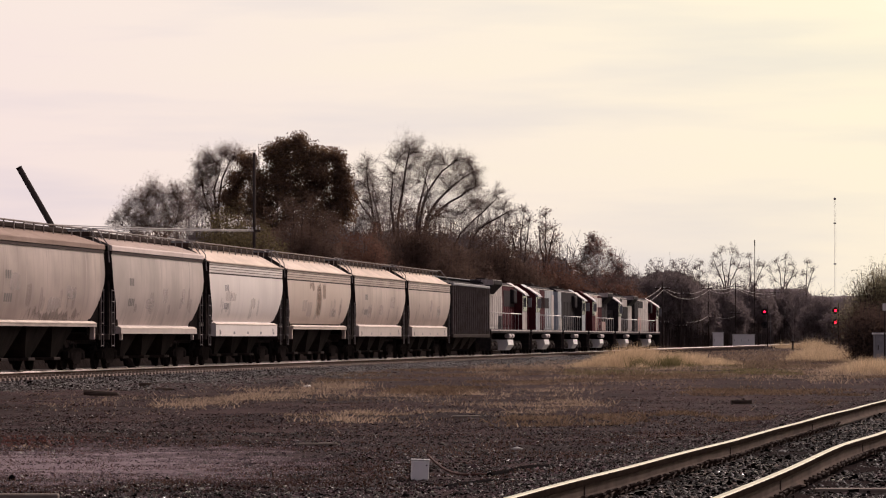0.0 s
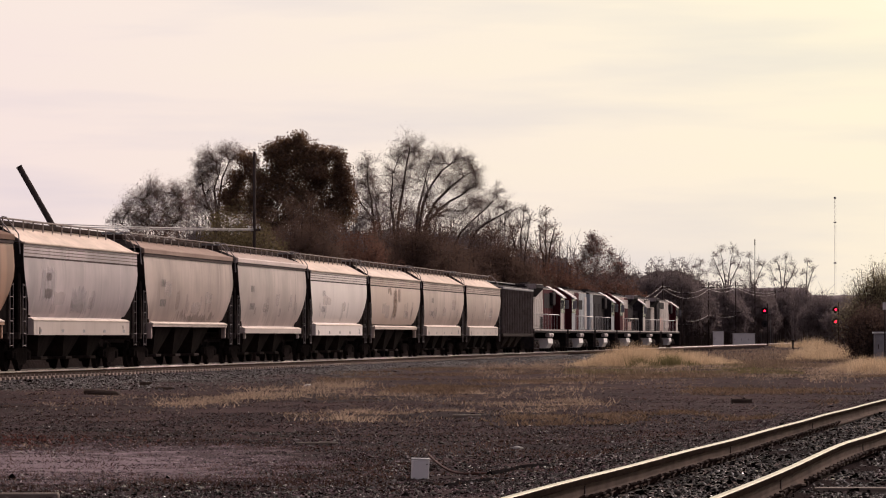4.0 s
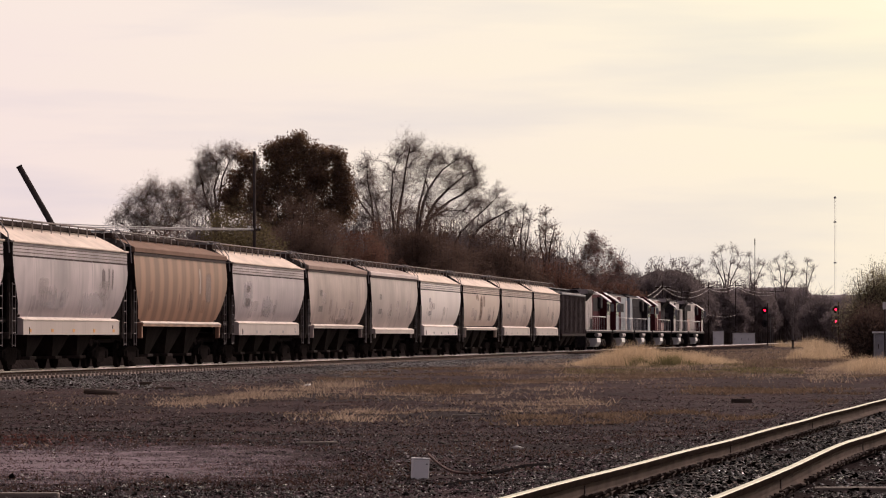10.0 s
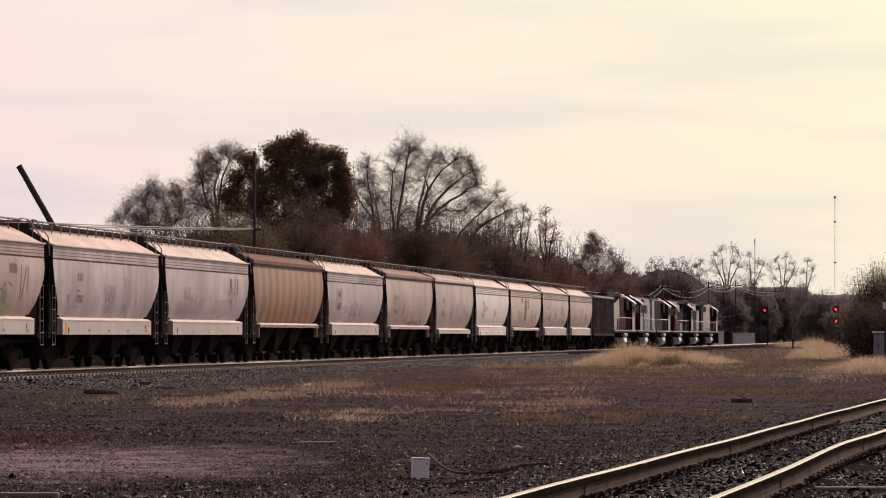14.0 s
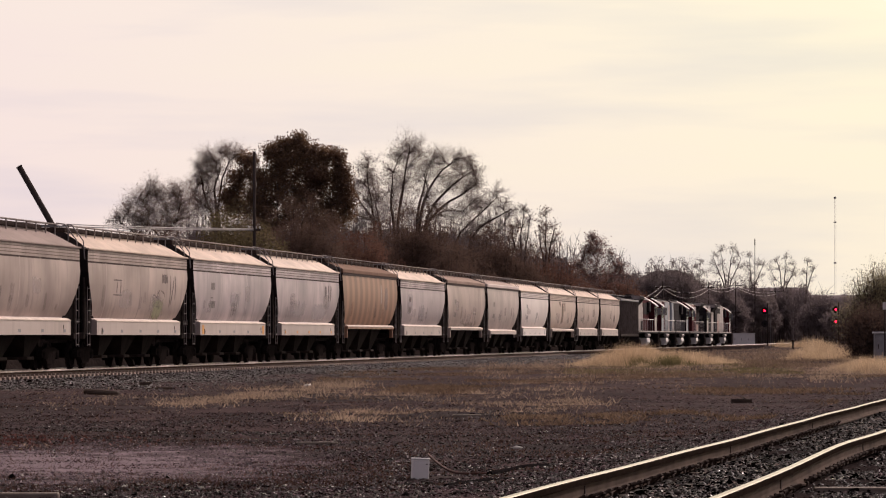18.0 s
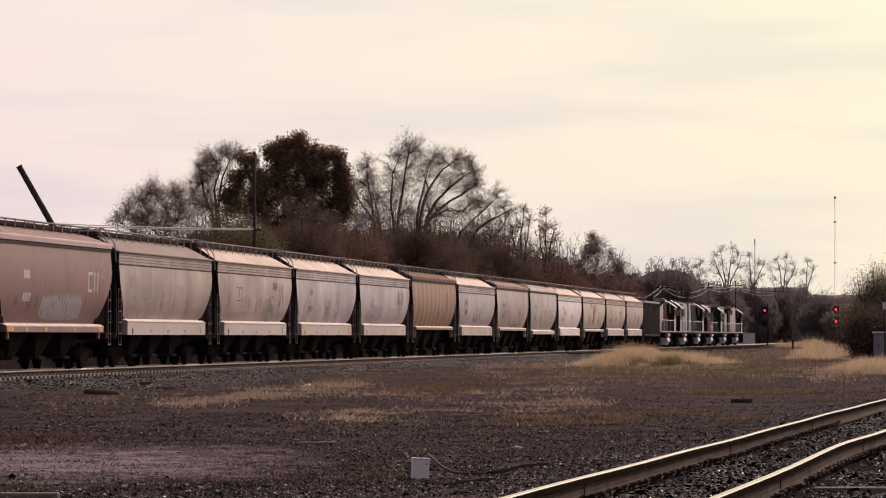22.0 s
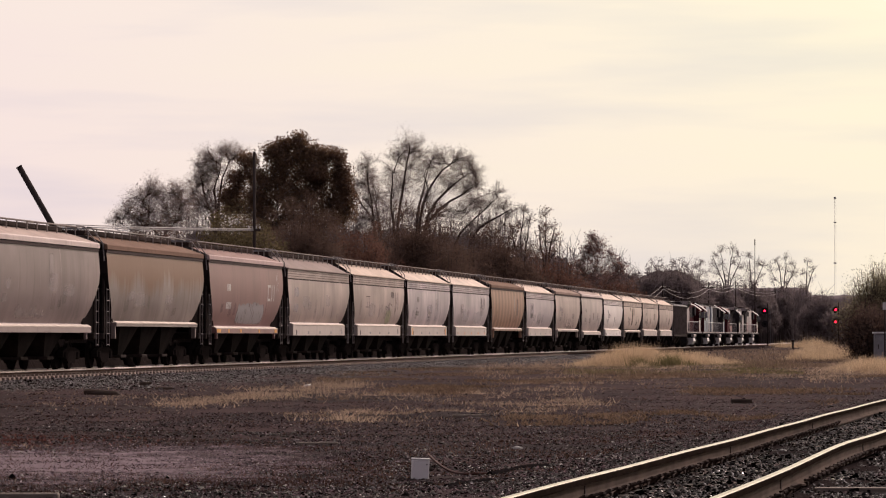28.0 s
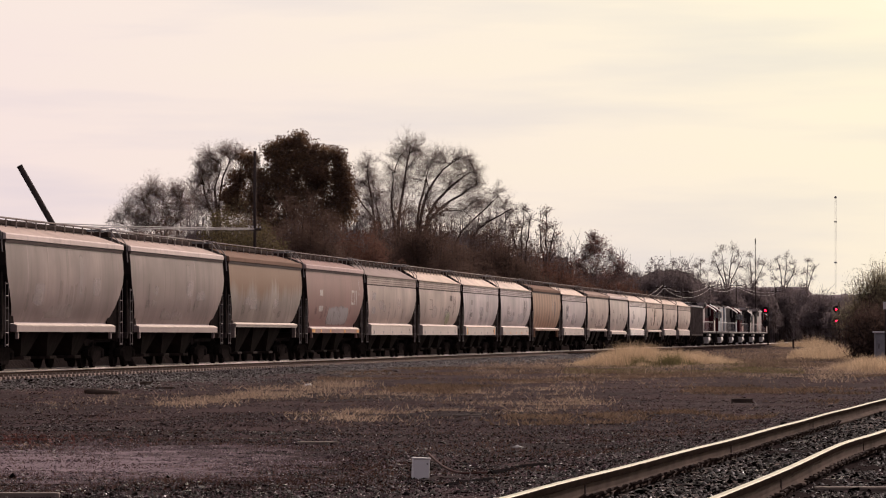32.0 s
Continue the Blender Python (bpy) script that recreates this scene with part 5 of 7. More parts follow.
    V, F = tubes(np.concatenate([S, S2]), np.concatenate([E, E2]), np.concatenate([np.full(len(S), twig_r), np.full(len(S2), twig_r * 0.62)]), np.concatenate([np.full(len(S), twig_r * 0.7), np.full(len(S2), twig_r * 0.3)]), 3)
    part("crown", cloud("crown", V, F, M["twig"]), None, ob)
    if leaf:
        if clump:
            V, F = leaves(rng, Q[:, 3], clump, reach, size)
        else:
            V, F = leaves(rng, np.concatenate([E, E2[::spray]]), per, reach, size)
        part("foliage", cloud("foliage", V, F, leaf), None, ob)
    return ob


def bush(label, px, depth, top, wide, seed, leaf, count=1600, size=0.12, stems=260):
    """A rounded thicket: many thin stems from the ground and clumps of leaves with gaps."""
    rng = np.random.default_rng(seed)
    x, y = spot(px, depth)
    h, w = top_at(top, depth), wide * RADPX * depth
    ob = thing("bush", label, "bush", m=pose(x, y, -0.05))
    a = rng.uniform(0, 6.283, stems)
    r = np.sqrt(rng.uniform(0, 1, stems)) * w / 2
    P = np.stack([r * np.cos(a), r * np.sin(a) * 0.7, np.zeros(stems)], 1)
    top_h = h * np.sqrt(np.clip(1 - (r / (w / 2)) ** 2 * 0.75, 0.1, 1)) * rng.uniform(0.7, 1.03, stems)
    mid = P + np.stack([rng.normal(0, .15, stems), rng.normal(0, .15, stems), top_h * 0.5], 1)
    end = P * 1.08 + np.stack([rng.normal(0, .35, stems), rng.normal(0, .35, stems), top_h], 1)
    k = 6
    C = np.repeat(mid, k, 0) * 0.5 + np.repeat(end, k, 0) * 0.5 + rng.normal(0, 0.1, (stems * k, 3))
    D = C + rng.normal(0, 0.5, C.shape) + np.array([0, 0, 0.35])
    A = np.concatenate([P, mid, C])
    B = np.concatenate([mid, end, D])
    R0 = np.concatenate([np.full(stems, .03), np.full(stems, .02), np.full(len(C), .012)])
    V, F = tubes(A, B, R0, R0 * 0.6, 3)
    part("thicket", cloud("thicket", V, F, M["stem"]), None, ob)
    V, F = leaves(rng, np.concatenate([end, D, mid])[rng.integers(0, stems * (k + 2), count)], 4, 0.3, size)
    part("foliage", cloud("foliage", V, F, leaf), None, ob)
    return ob


def make_trees():
    L, D = M, behind
    tree("sparse small-leaved tree with spreading crown", 300, D(285, 47), [(205, 388, 14), (228, 374, 17), (250, 350, 20), (275, 338, 19), (302, 340, 19), (322, 356, 18), (262, 372, 22), (292, 368, 22), (318, 384, 22), (242, 394, 18), (280, 394, 20)], 11, L["leaf_tan"], 2, 0.032, 24, reach=0.2, swell=1.4, twigs=8, spray=6, limbs=1.3, twig_r=0.0055, fork=0.3)
    tree("half-bare tree with fine brown leaves", 385, D(392, 50), [(372, 278, 19), (398, 266, 17), (416, 274, 15), (356, 300, 18), (382, 300, 20), (348, 326, 20), (370, 335, 24), (345, 352, 22), (372, 365, 30), (400, 372, 24), (415, 310, 12)], 12, L["leaf_tan"], 2, 0.036, 23, reach=0.2, swell=1.35, twigs=8, spray=6, limbs=1.3, twig_r=0.0055, stems=(((384, 385), (380, 335), (390, 290)), ((386, 385), (388, 330), (406, 282)), ((380, 390), (362, 345), (354, 310))))
    tree("large dark oak holding russet leaves", 520, D(520, 45), [(438, 284, 15), (424, 310, 15), (416, 342, 17), (402, 346, 11), (452, 304, 18), (480, 268, 16), (502, 258, 15), (528, 248, 14), (546, 266, 17), (512, 280, 22), (572, 272, 15), (594, 274, 15), (604, 300, 16), (606, 330, 17), (485, 304, 24), (540, 304, 26), (575, 308, 22), (450, 340, 26), (582, 352, 24), (495, 345, 30), (412, 366, 14), (540, 346, 30), (445, 372, 20), (480, 380, 24), (520, 378, 26), (560, 380, 26), (614, 352, 15), (612, 378, 16), (592, 385, 20), (505, 322, 28), (522, 338, 30), (555, 296, 24), (470, 332, 26), (466, 362, 24), (495, 280, 20), (530, 280, 22), (560, 330, 26), (600, 312, 18)], 13, L["leaf_oak"], 4, 0.075, 30, reach=0.24, swell=1.0, twigs=3, spray=3, clump=62, limbs=1.3)
    tree("thin half-bare tree beside the oak", 668, D(655, 47), [(650, 290, 17), (636, 318, 18), (660, 318, 18), (624, 338, 16), (645, 352, 22), (668, 352, 20), (640, 382, 24), (672, 388, 24)], 14, L["leaf_tan"], 1, 0.04, 20, reach=0.2, swell=1.5, twigs=8, spray=6, limbs=1.0, twig_r=0.0055, stems=(((670, 410), (642, 364), (621, 328)), ((664, 415), (656, 350), (650, 300)), ((676, 420), (668, 380), (664, 335))))
    tree("tall bare willow with fan of fine twigs", 712, D(735, 46), [(722, 252, 17), (738, 262, 17), (708, 272, 16), (696, 300, 19), (728, 290, 20), (760, 282, 17), (785, 274, 16), (810, 280, 16), (828, 284, 13), (750, 312, 20), (780, 304, 20), (812, 308, 18), (836, 304, 13), (842, 324, 14), (716, 325, 22), (690, 338, 22), (756, 345, 22), (790, 335, 20), (822, 340, 18), (840, 352, 15), (690, 372, 22), (725, 368, 24), (765, 372, 24), (800, 368, 20), (828, 374, 18)], 15, L["leaf_tan"], 1, 0.035, 21, reach=0.2, swell=1.55, twigs=8, spray=6, limbs=1.0, twig_r=0.0055, stems=(((704, 400), (710, 350), (719, 290), (726, 258)), ((738, 396), (752, 345), (778, 300), (815, 278)), ((745, 390), (780, 345), (815, 312), (842, 300)), ((742, 395), (790, 358), (825, 338), (848, 322)), ((700, 405), (690, 350), (694, 305)), ((736, 400), (745, 340), (762, 285))))
    tree("bare tree leaning out of the thicket", 812, D(835, 45), [(880, 342, 14), (868, 356, 17), (852, 366, 16), (892, 362, 14), (906, 374, 12), (870, 384, 18), (896, 394, 15), (850, 398, 20), (832, 408, 20), (880, 416, 20), (858, 430, 22)], 16, None, dense=18, twigs=7, spray=6, twig_r=0.0058, limbs=1.0, swell=1.5, stems=(((795, 440), (822, 402), (852, 375), (880, 348)), ((823, 428), (852, 397), (886, 380), (906, 370)), ((830, 440), (842, 410), (850, 370))))
    tree("bare upright sapling beside the thicket", 922, D(915, 46), [(925, 372, 9), (932, 392, 9), (918, 396, 10), (908, 412, 12), (928, 420, 13), (898, 428, 14), (915, 440, 16), (938, 440, 12)], 17, None, dense=13, twigs=6, spray=4, fork=0.1, twig_r=0.011, stems=(((922, 450), (924, 410), (926, 368)), ((918, 450), (908, 415), (902, 392)), ((928, 450), (934, 420), (938, 385))))
    tree("upright sapling with a few last leaves", 966, D(962, 46), [(966, 376, 8), (960, 396, 10), (976, 400, 10), (984, 422, 10), (958, 418, 12), (970, 428, 14), (985, 442, 14), (955, 442, 14)], 18, L["leaf_tan"], 1, 0.11, 11, twigs=4, spray=3, fork=0.1, twig_r=0.011, reach=0.2, stems=(((966, 455), (965, 415), (966, 372)), ((970, 455), (978, 420), (982, 400)), ((962, 455), (956, 425), (954, 402))))
    tree("small tree with dull red leaves", 1055, D(1055, 46), [(1050, 420, 10), (1040, 434, 11), (1062, 434, 12), (1054, 448, 15), (1034, 452, 11), (1076, 452, 11), (1090, 466, 12), (1022, 466, 12), (1058, 472, 20), (1100, 482, 13), (1080, 490, 18), (1035, 486, 16)], 19, L["leaf_red"], 1, 0.10, 20, twig_r=0.013, reach=0.25, twigs=6, spray=4)
    bush("rounded dense bare thicket in the wood", 1178, D(1180, 47), 456, 140, 20, L["leaf_haze"], 14000, 0.12, 240)
    far = dict(dense=10, twig_r=0.0115, spray=4, twigs=7, limbs=1.2, swell=1.4)
    tree("tall bare tree behind the power line", 1288, D(1288, 48), [(1266, 450, 8), (1280, 442, 8), (1294, 440, 8), (1306, 450, 8), (1258, 464, 8), (1276, 464, 9), (1298, 464, 10), (1314, 470, 9), (1268, 482, 10), (1290, 486, 12), (1312, 490, 10)], 21, None, stems=(((1286, 510), (1280, 475), (1276, 448)), ((1288, 510), (1292, 470), (1296, 446)), ((1284, 505), (1270, 475), (1262, 455)), ((1290, 505), (1304, 475), (1312, 458))), **far)
    tree("bare tree beside the antenna pole", 1330, D(1330, 47), [(1326, 454, 8), (1340, 464, 8), (1318, 470, 8), (1350, 470, 8), (1332, 482, 10), (1348, 490, 10), (1322, 496, 10)], 25, None, stems=(((1330, 515), (1328, 480), (1326, 455)), ((1332, 515), (1344, 485), (1352, 465))), **far)
    tree("bare tree behind the railway signal", 1386, 880, [(1374, 458, 8), (1390, 454, 8), (1362, 472, 8), (1402, 466, 8), (1378, 474, 9), (1394, 476, 9), (1410, 482, 8), (1370, 492, 10), (1390, 496, 10)], 22, None, stems=(((1384, 515), (1380, 480), (1374, 458)), ((1386, 515), (1390, 475), (1392, 455)), ((1388, 512), (1402, 485), (1408, 468))), **far)
    tree("thin bare tree at the end of the wood", 1426, 870, [(1430, 462, 7), (1438, 474, 7), (1420, 480, 8), (1434, 490, 8), (1422, 502, 9)], 23, None, stems=(((1426, 515), (1428, 485), (1430, 460)), ((1428, 510), (1436, 488), (1441, 470))), **far)
    tree("bare tree beside the power line", 1238, D(1238, 48), [(1240, 464, 8), (1230, 474, 8), (1248, 480, 9), (1234, 492, 10), (1222, 488, 9), (1246, 502, 10)], 24, None, stems=(((1238, 515), (1238, 490), (1240, 464)), ((1236, 512), (1228, 490), (1222, 478))), **far)
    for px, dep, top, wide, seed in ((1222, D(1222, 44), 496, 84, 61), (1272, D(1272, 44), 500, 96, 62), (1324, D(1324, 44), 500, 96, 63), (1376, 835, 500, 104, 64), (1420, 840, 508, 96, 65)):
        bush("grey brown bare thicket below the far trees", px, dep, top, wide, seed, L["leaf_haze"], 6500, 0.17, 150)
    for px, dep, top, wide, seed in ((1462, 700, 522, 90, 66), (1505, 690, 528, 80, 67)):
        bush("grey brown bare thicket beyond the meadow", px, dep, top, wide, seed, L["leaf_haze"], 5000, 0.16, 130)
    bush("tangled bush with late green leaves by the siding", 1564, 240, 464, 112, 31, L["leaf_green"], 9500, 0.042, 330)
    bush("dark thicket at the foot of the green bush", 1550, 236, 550, 84, 32, L["leaf_thicket"], 4200, 0.06, 240)
    bush("reddish brown thicket behind the train", 535, D(535, 41), 352, 200, 33, L["leaf_thicket"], 26000, 0.055, 90)
    bush("dark red thicket below the willow", 625, D(625, 41), 384, 130, 34, L["leaf_rust"], 11000, 0.07, 70)
    bush("greenish thicket under the half-bare trees", 415, D(415, 42), 362, 170, 35, L["leaf_olive"], 17000, 0.065, 90)
    bush("brown thicket at the end of the trees", 290, D(290, 43), 394, 150, 36, L["leaf_thicket"], 7000, 0.06, 200)
    bush("dark brown thicket between bare trees", 735, D(735, 42), 362, 250, 37, L["leaf_thicket"], 30000, 0.06, 150)
    bush("dark brown thicket by the saplings", 870, D(860, 43), 398, 190, 38, L["leaf_thicket"], 14000, 0.09, 260)
    bush("brown thicket behind the locomotives", 975, D(975, 44), 446, 140, 39, L["leaf_rust"], 6500, 0.11, 240)
    bush("russet thicket beside the red tree", 1085, D(1085, 45), 476, 120, 40, L["leaf_rust"], 5000, 0.12, 200)


make_trees()


def make_woods():
    """Far woods: a dense bank of stems and twigs along the horizon."""
    rng = np.random.default_rng(77)
    A, B, R = [], [], []
    LV, LF, off = [], [], 0
    lay = [(430, 900, 380, 50, 62), (830, 1010, 424, 50, 60), (985, 1130, 458, 50, 60), (1120, 1240, 464, 50, 60), (1210, 1440, 498, 52, 60), (1400, 1700, 512, 0, 0), (215, 345, 398, 50, 60), (330, 470, 372, 50, 58), (430, 760, 372, 48, 56)]
    for x0, x1, top, d0, d1 in lay:
        n = int((x1 - x0) * (0.75 if x0 < 1090 else 0.45))
        for _ in range(n):
            px = rng.uniform(x0, x1)
            dep = min(880.0, behind(px, rng.uniform(d0, d1))) if d0 else rng.uniform(700, 860)
            x, y = spot(px, dep)
            h = top_at(top + abs(rng.normal(0, 14)), dep) * rng.uniform(0.72, 1.02)
            k = 11
            wob = rng.normal(0, 0.06 * h, (k, 3))
            wob[:, 2] = 0
            z0 = rng.uniform(0.0, 0.75, k) * h
            a = np.stack([np.full(k, x), np.full(k, y), z0], 1)
            b = a + wob * 1.6 + np.stack([np.zeros(k), np.zeros(k), rng.uniform(0.12, 0.4, k) * h], 1)
            b[:, 2] = np.minimum(b[:, 2], h * rng.uniform(0.9, 1.02, k))
            a[0], b[0] = (x, y, 0), (x + wob[0, 0], y, h)
            A.append(a)
            B.append(b)
            r = np.full(k, 0.020 * dep / 400 + 0.01)
            r[0] *= 2
            R.append(r)
            m = 3
            c = np.repeat(b, m, 0)
            e = c + rng.normal(0, 0.05 * h + 0.2, c.shape) + np.array([0, 0, 0.06 * h])
            A.append(c)
            B.append(e)
            R.append(np.full(len(c), 0.012 * dep / 400 + 0.006))
    A, B, R = np.concatenate(A), np.concatenate(B), np.concatenate(R)
    V, F = tubes(A, B, R, R * 0.5, 3)
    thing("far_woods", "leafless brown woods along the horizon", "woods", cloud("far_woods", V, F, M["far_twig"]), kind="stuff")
    # the dense undergrowth that closes the wood below
    near, far = Mesh(), Mesh()
    for x0, x1, top, d0, d1 in lay:
        rows = [[], [], [], [], []]
        n = max(8, int((x1 - x0) / 2.5))
        for i in range(n + 1):
            px = x0 - 20 + (x1 - x0 + 40) * i / n
            dep = min(900.0, behind(px, d1 + 2)) if d0 else 890.0
            x, y = spot(px, dep)
            edge = math.sin(math.pi * i / n) ** 0.5 if x0 == 1120 else min(1.0, min(i, n - i) / (0.12 * n))
            h = top_at(top + (4 if x0 > 1090 else 12), dep) * ((0.94 if x0 > 1090 else 0.90) + (0.07 if x0 < 1090 else 0.02) * noise.noise((px * 0.021, dep * 0.1, 0)) + (0.05 if x0 < 1090 else 0.02) * noise.noise((px * 0.09, dep, 3)) + 0.018 * noise.noise((px * 0.41, dep, 5))) * (0.55 + 0.45 * edge)
            for r, (dy, f) in enumerate(((-3.2, 0.0), (-2.4, 0.45), (-0.8, 0.86), (0.8, 1.0), (3, 0.0))):
                rows[r].append((x, y + dy + 0.8 * noise.noise((px * 0.13, f * 5, dep)), -0.1 + f * h))
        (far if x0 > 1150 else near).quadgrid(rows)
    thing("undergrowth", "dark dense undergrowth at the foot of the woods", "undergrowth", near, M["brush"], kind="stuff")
    # far sheet takes the colour with painted haze
    thing("undergrowth", "brush below the farthest woods, paled for distance haze", "undergrowth", far, M["hazed_brush"], kind="stuff")
    # low scrub right beyond the main track
    rows = [[], [], [], []]
    for i in range(76):
        s = 95 + i * 5.0
        h = 1.9 + 0.7 * noise.noise((s * 0.05, 1.0, 4.0)) + 0.5 * noise.noise((s * 0.31, 2.0, 4.0))
        for r, (left, f) in enumerate(((6.0, 0.0), (6.6, 0.7), (7.6, 1.0), (9.0, 0.0))):
            p = on_main(s, left + 0.5 * noise.noise((s * 0.2, left, 9.0)), -0.1 + f * h)
            rows[r].append(tuple(p))
    thing("scrub", "low dark scrub beyond the main track", "scrub", Mesh().quadgrid(rows), material("dark_scrub", (0.015, 0.012, 0.011), (0.028, 0.022, 0.020), rough=1.0, scale=0.5, bump=1.0, bump_scale=3, depth=0.2, spec=0.0), kind="stuff")


make_woods()

# ---- poles, wires, signals, cabinets ----


def make_pole(label, px, depth, top, arms=(), r=0.14, base=None, lean=0.0):
    x, y = spot(px, depth)
    h = top_at(top, depth)
    ob = thing("utility_pole", label, "utility pole", m=pose(x, y, -0.1), group="line poles")
    part("post", Mesh().tube((0, 0, 0), (lean, 0, h + 0.1), r, r * 0.72, n=10), M["pole"], ob)
    for z, w in arms:
        part("crossarm", Mesh().box(-w, w, -0.06, 0.06, h - z - 0.06, h - z + 0.06, c=0.01), M["pole"], ob)
        for i in range(4):
            u = -w * 0.9 + i * 1.8 * w / 3
            part("insulator", Mesh().tube((u, 0, h - z + 0.06), (u, 0, h - z + 0.18), 0.04, n=6), M["white"], ob)
    return ob


def sagging(p, q, drop, n=10):
    out = []
    for i in range(n + 1):
        t = i / n
        v = Vector(p).lerp(Vector(q), t)
        v.z -= drop * 4 * t * (1 - t)
        out.append(tuple(v))
    return out


def at(px, py, depth):
    x, y = spot(px, depth)
    return (x, y, top_at(py, depth))


def make_line():
    make_pole("tall dark timber utility pole before the oak", 450, 205, 268, ((3.8, 0.3),), r=0.095)
    wires = Mesh()
    for k, (ya, yb) in enumerate(((392, 405), (397, 407))):
        wires.line(sagging(at(-120, ya - 8, 190), at(450, yb, 205), 0.12, 12), 0.03, n=4)
    thing("overhead_wire", "bright overhead wires to the timber pole", "wire", wires, M["wire"])
    # a thick dark boom that leans above the train
    a, b = Vector(at(34, 296, 150)), Vector(at(150, 500, 150))
    boom = thing("leaning_pole", "dark thick leaning timber pole behind the train", "pole", m=Matrix.Translation((b.x, b.y, 0)))
    foot = b + (b - a).normalized() * ((b.z + 0.3) / (a.z - b.z) * (a - b).length)
    part("post", Mesh().tube(foot - Vector((b.x, b.y, 0)), a - Vector((b.x, b.y, 0)), 0.125, 0.105, n=10), M["pole"], boom)
    part("cap", Mesh().tube(a - Vector((b.x, b.y, 0)), a + (a - b).normalized() * 0.05 - Vector((b.x, b.y, 0)), 0.115, n=10), M["iron"], boom)
    row = [(px, behind(px, 41), top) for px, top in ((1120, 534), (1173, 506), (1206, 516), (1254, 507), (1302, 505), (1372, 517))]
    for px, dep, top in row[1:]:
        make_pole("grey timber line pole beside the railway", px, dep, top - 8, ((0.7, 1.0), (5.0, 0.8)), r=0.12)
    w = Mesh()
    for p, q, drop in ((0, 1, 0.35), (1, 3, 0.95), (3, 4, 0.45), (4, 5, 0.6)):
        (pa, da, ta), (pb, db, tb) = row[p], row[q]
        for u, low in ((-0.1, 0.0), (0.1, 0.35)):
            a, b = Vector(at(pa, ta, da)), Vector(at(pb, tb, db))
            a.x, b.x, a.z, b.z = a.x + u, b.x + u, a.z - low, b.z - low
            w.line(sagging(a, b, drop * (1 + low)), 0.022, n=4)
    for p, q in ((2, 3), (3, 4)):
        a, b = Vector(at(row[p][0] + 8, 568 if p == 2 else 557, row[p][1])), Vector(at(row[q][0], 557 if p == 2 else 558, row[q][1]))
        w.line(sagging(a, b, 0.35), 0.022, n=4)
    thing("line_wire", "sagging bright wires of the pole line", "wire", w, M["wire"])


make_line()


def make_signal(label, px, depth, heads, lit):
    x, y = spot(px, depth)
    tops = [top_at(h, depth) for h in heads]
    ob = thing("railway_signal", label, "railway signal", m=pose(x, y, 0), group="signals")
    part("mast", Mesh().tube((0.35, 0.15, -0.1), (0.35, 0.15, max(tops) + 0.9), 0.09, 0.07, n=8), M["iron"], ob)
    part("ladder", Mesh().line([(0.42, 0.5, 0), (0.42, 0.3, max(tops))], 0.02).line([(0.72, 0.5, 0), (0.72, 0.3, max(tops))], 0.02), M["grey"], ob)
    for z, on in zip(tops, lit):
        back = part("target", Mesh().tube((0, 0.0, z), (0, 0.03, z), 0.42, n=18), M["black"], ob)
        part("hood", Mesh().tube((0, -0.28, z + 0.02), (0, 0, z + 0.02), 0.16, n=12, caps=False), M["black"], ob)
        lens = Mesh().lathe((0, -0.03, z), [(-0.04, 0.05), (-0.03, 0.09), (0.02, 0.11), (0.03, 0.07)], n=14)
        part("lens", lens, M["red_lamp"] if on else M["glass"], ob, "glowing red lens" if on else "")
    part("base", Mesh().box(0.05, 0.65, -0.15, 0.45, -0.1, 0.35, c=0.04), M["concrete"], ob)
    return ob


make_signal("two-headed railway signal showing red above", 1353.5, 500, (550, 573), (True, False))
make_signal("two-headed railway signal showing two reds", 1479, 500, (548, 569), (True, True))


def make_cabinet(label, px, depth, wide, tall, deep=1.2, mat="cabinet"):
    x, y = spot(px, depth)
    ob = thing("relay_cabinet", label, "cabinet", m=pose(x, y, 0), group="trackside cabinets")
    w = wide * RADPX * depth / 2
    part("plinth", Mesh().box(-w - 0.05, w + 0.05, -deep / 2 - 0.05, deep / 2 + 0.05, -0.1, 0.15, c=0.02), M["concrete"], ob)
    part("body", Mesh().box(-w, w, -deep / 2, deep / 2, 0.15, tall - 0.1, c=0.03), M[mat], ob)
    part("roof", Mesh().box(-w - 0.08, w + 0.08, -deep / 2 - 0.1, deep / 2 + 0.1, tall - 0.1, tall, c=0.03), M["white"], ob)
    n = max(1, round(w * 2 / 1.0))
    for i in range(n):
        a = -w + 0.05 + i * (2 * w - 0.1) / n
        d = part("door", Mesh().box(a + 0.03, a + (2 * w - 0.1) / n - 0.03, -deep / 2 - 0.025, -deep / 2, 0.25, tall - 0.2, c=0.01), M[mat], ob)
        part("handle", Mesh().box(a + 0.12, a + 0.16, -deep / 2 - 0.07, -deep / 2 - 0.025, tall * 0.45, tall * 0.6), M["iron"], d)
    return ob


make_cabinet("pale metal relay cabinet beside the main track", 1271, 545, 18, 2.15)
make_cabinet("wide pale metal equipment shelter beside the main track", 1316, 610, 38, 1.95, 1.8)
make_cabinet("grey metal cabinet at the bush", 1562, 232, 30, 1.75, 0.8, "grey")


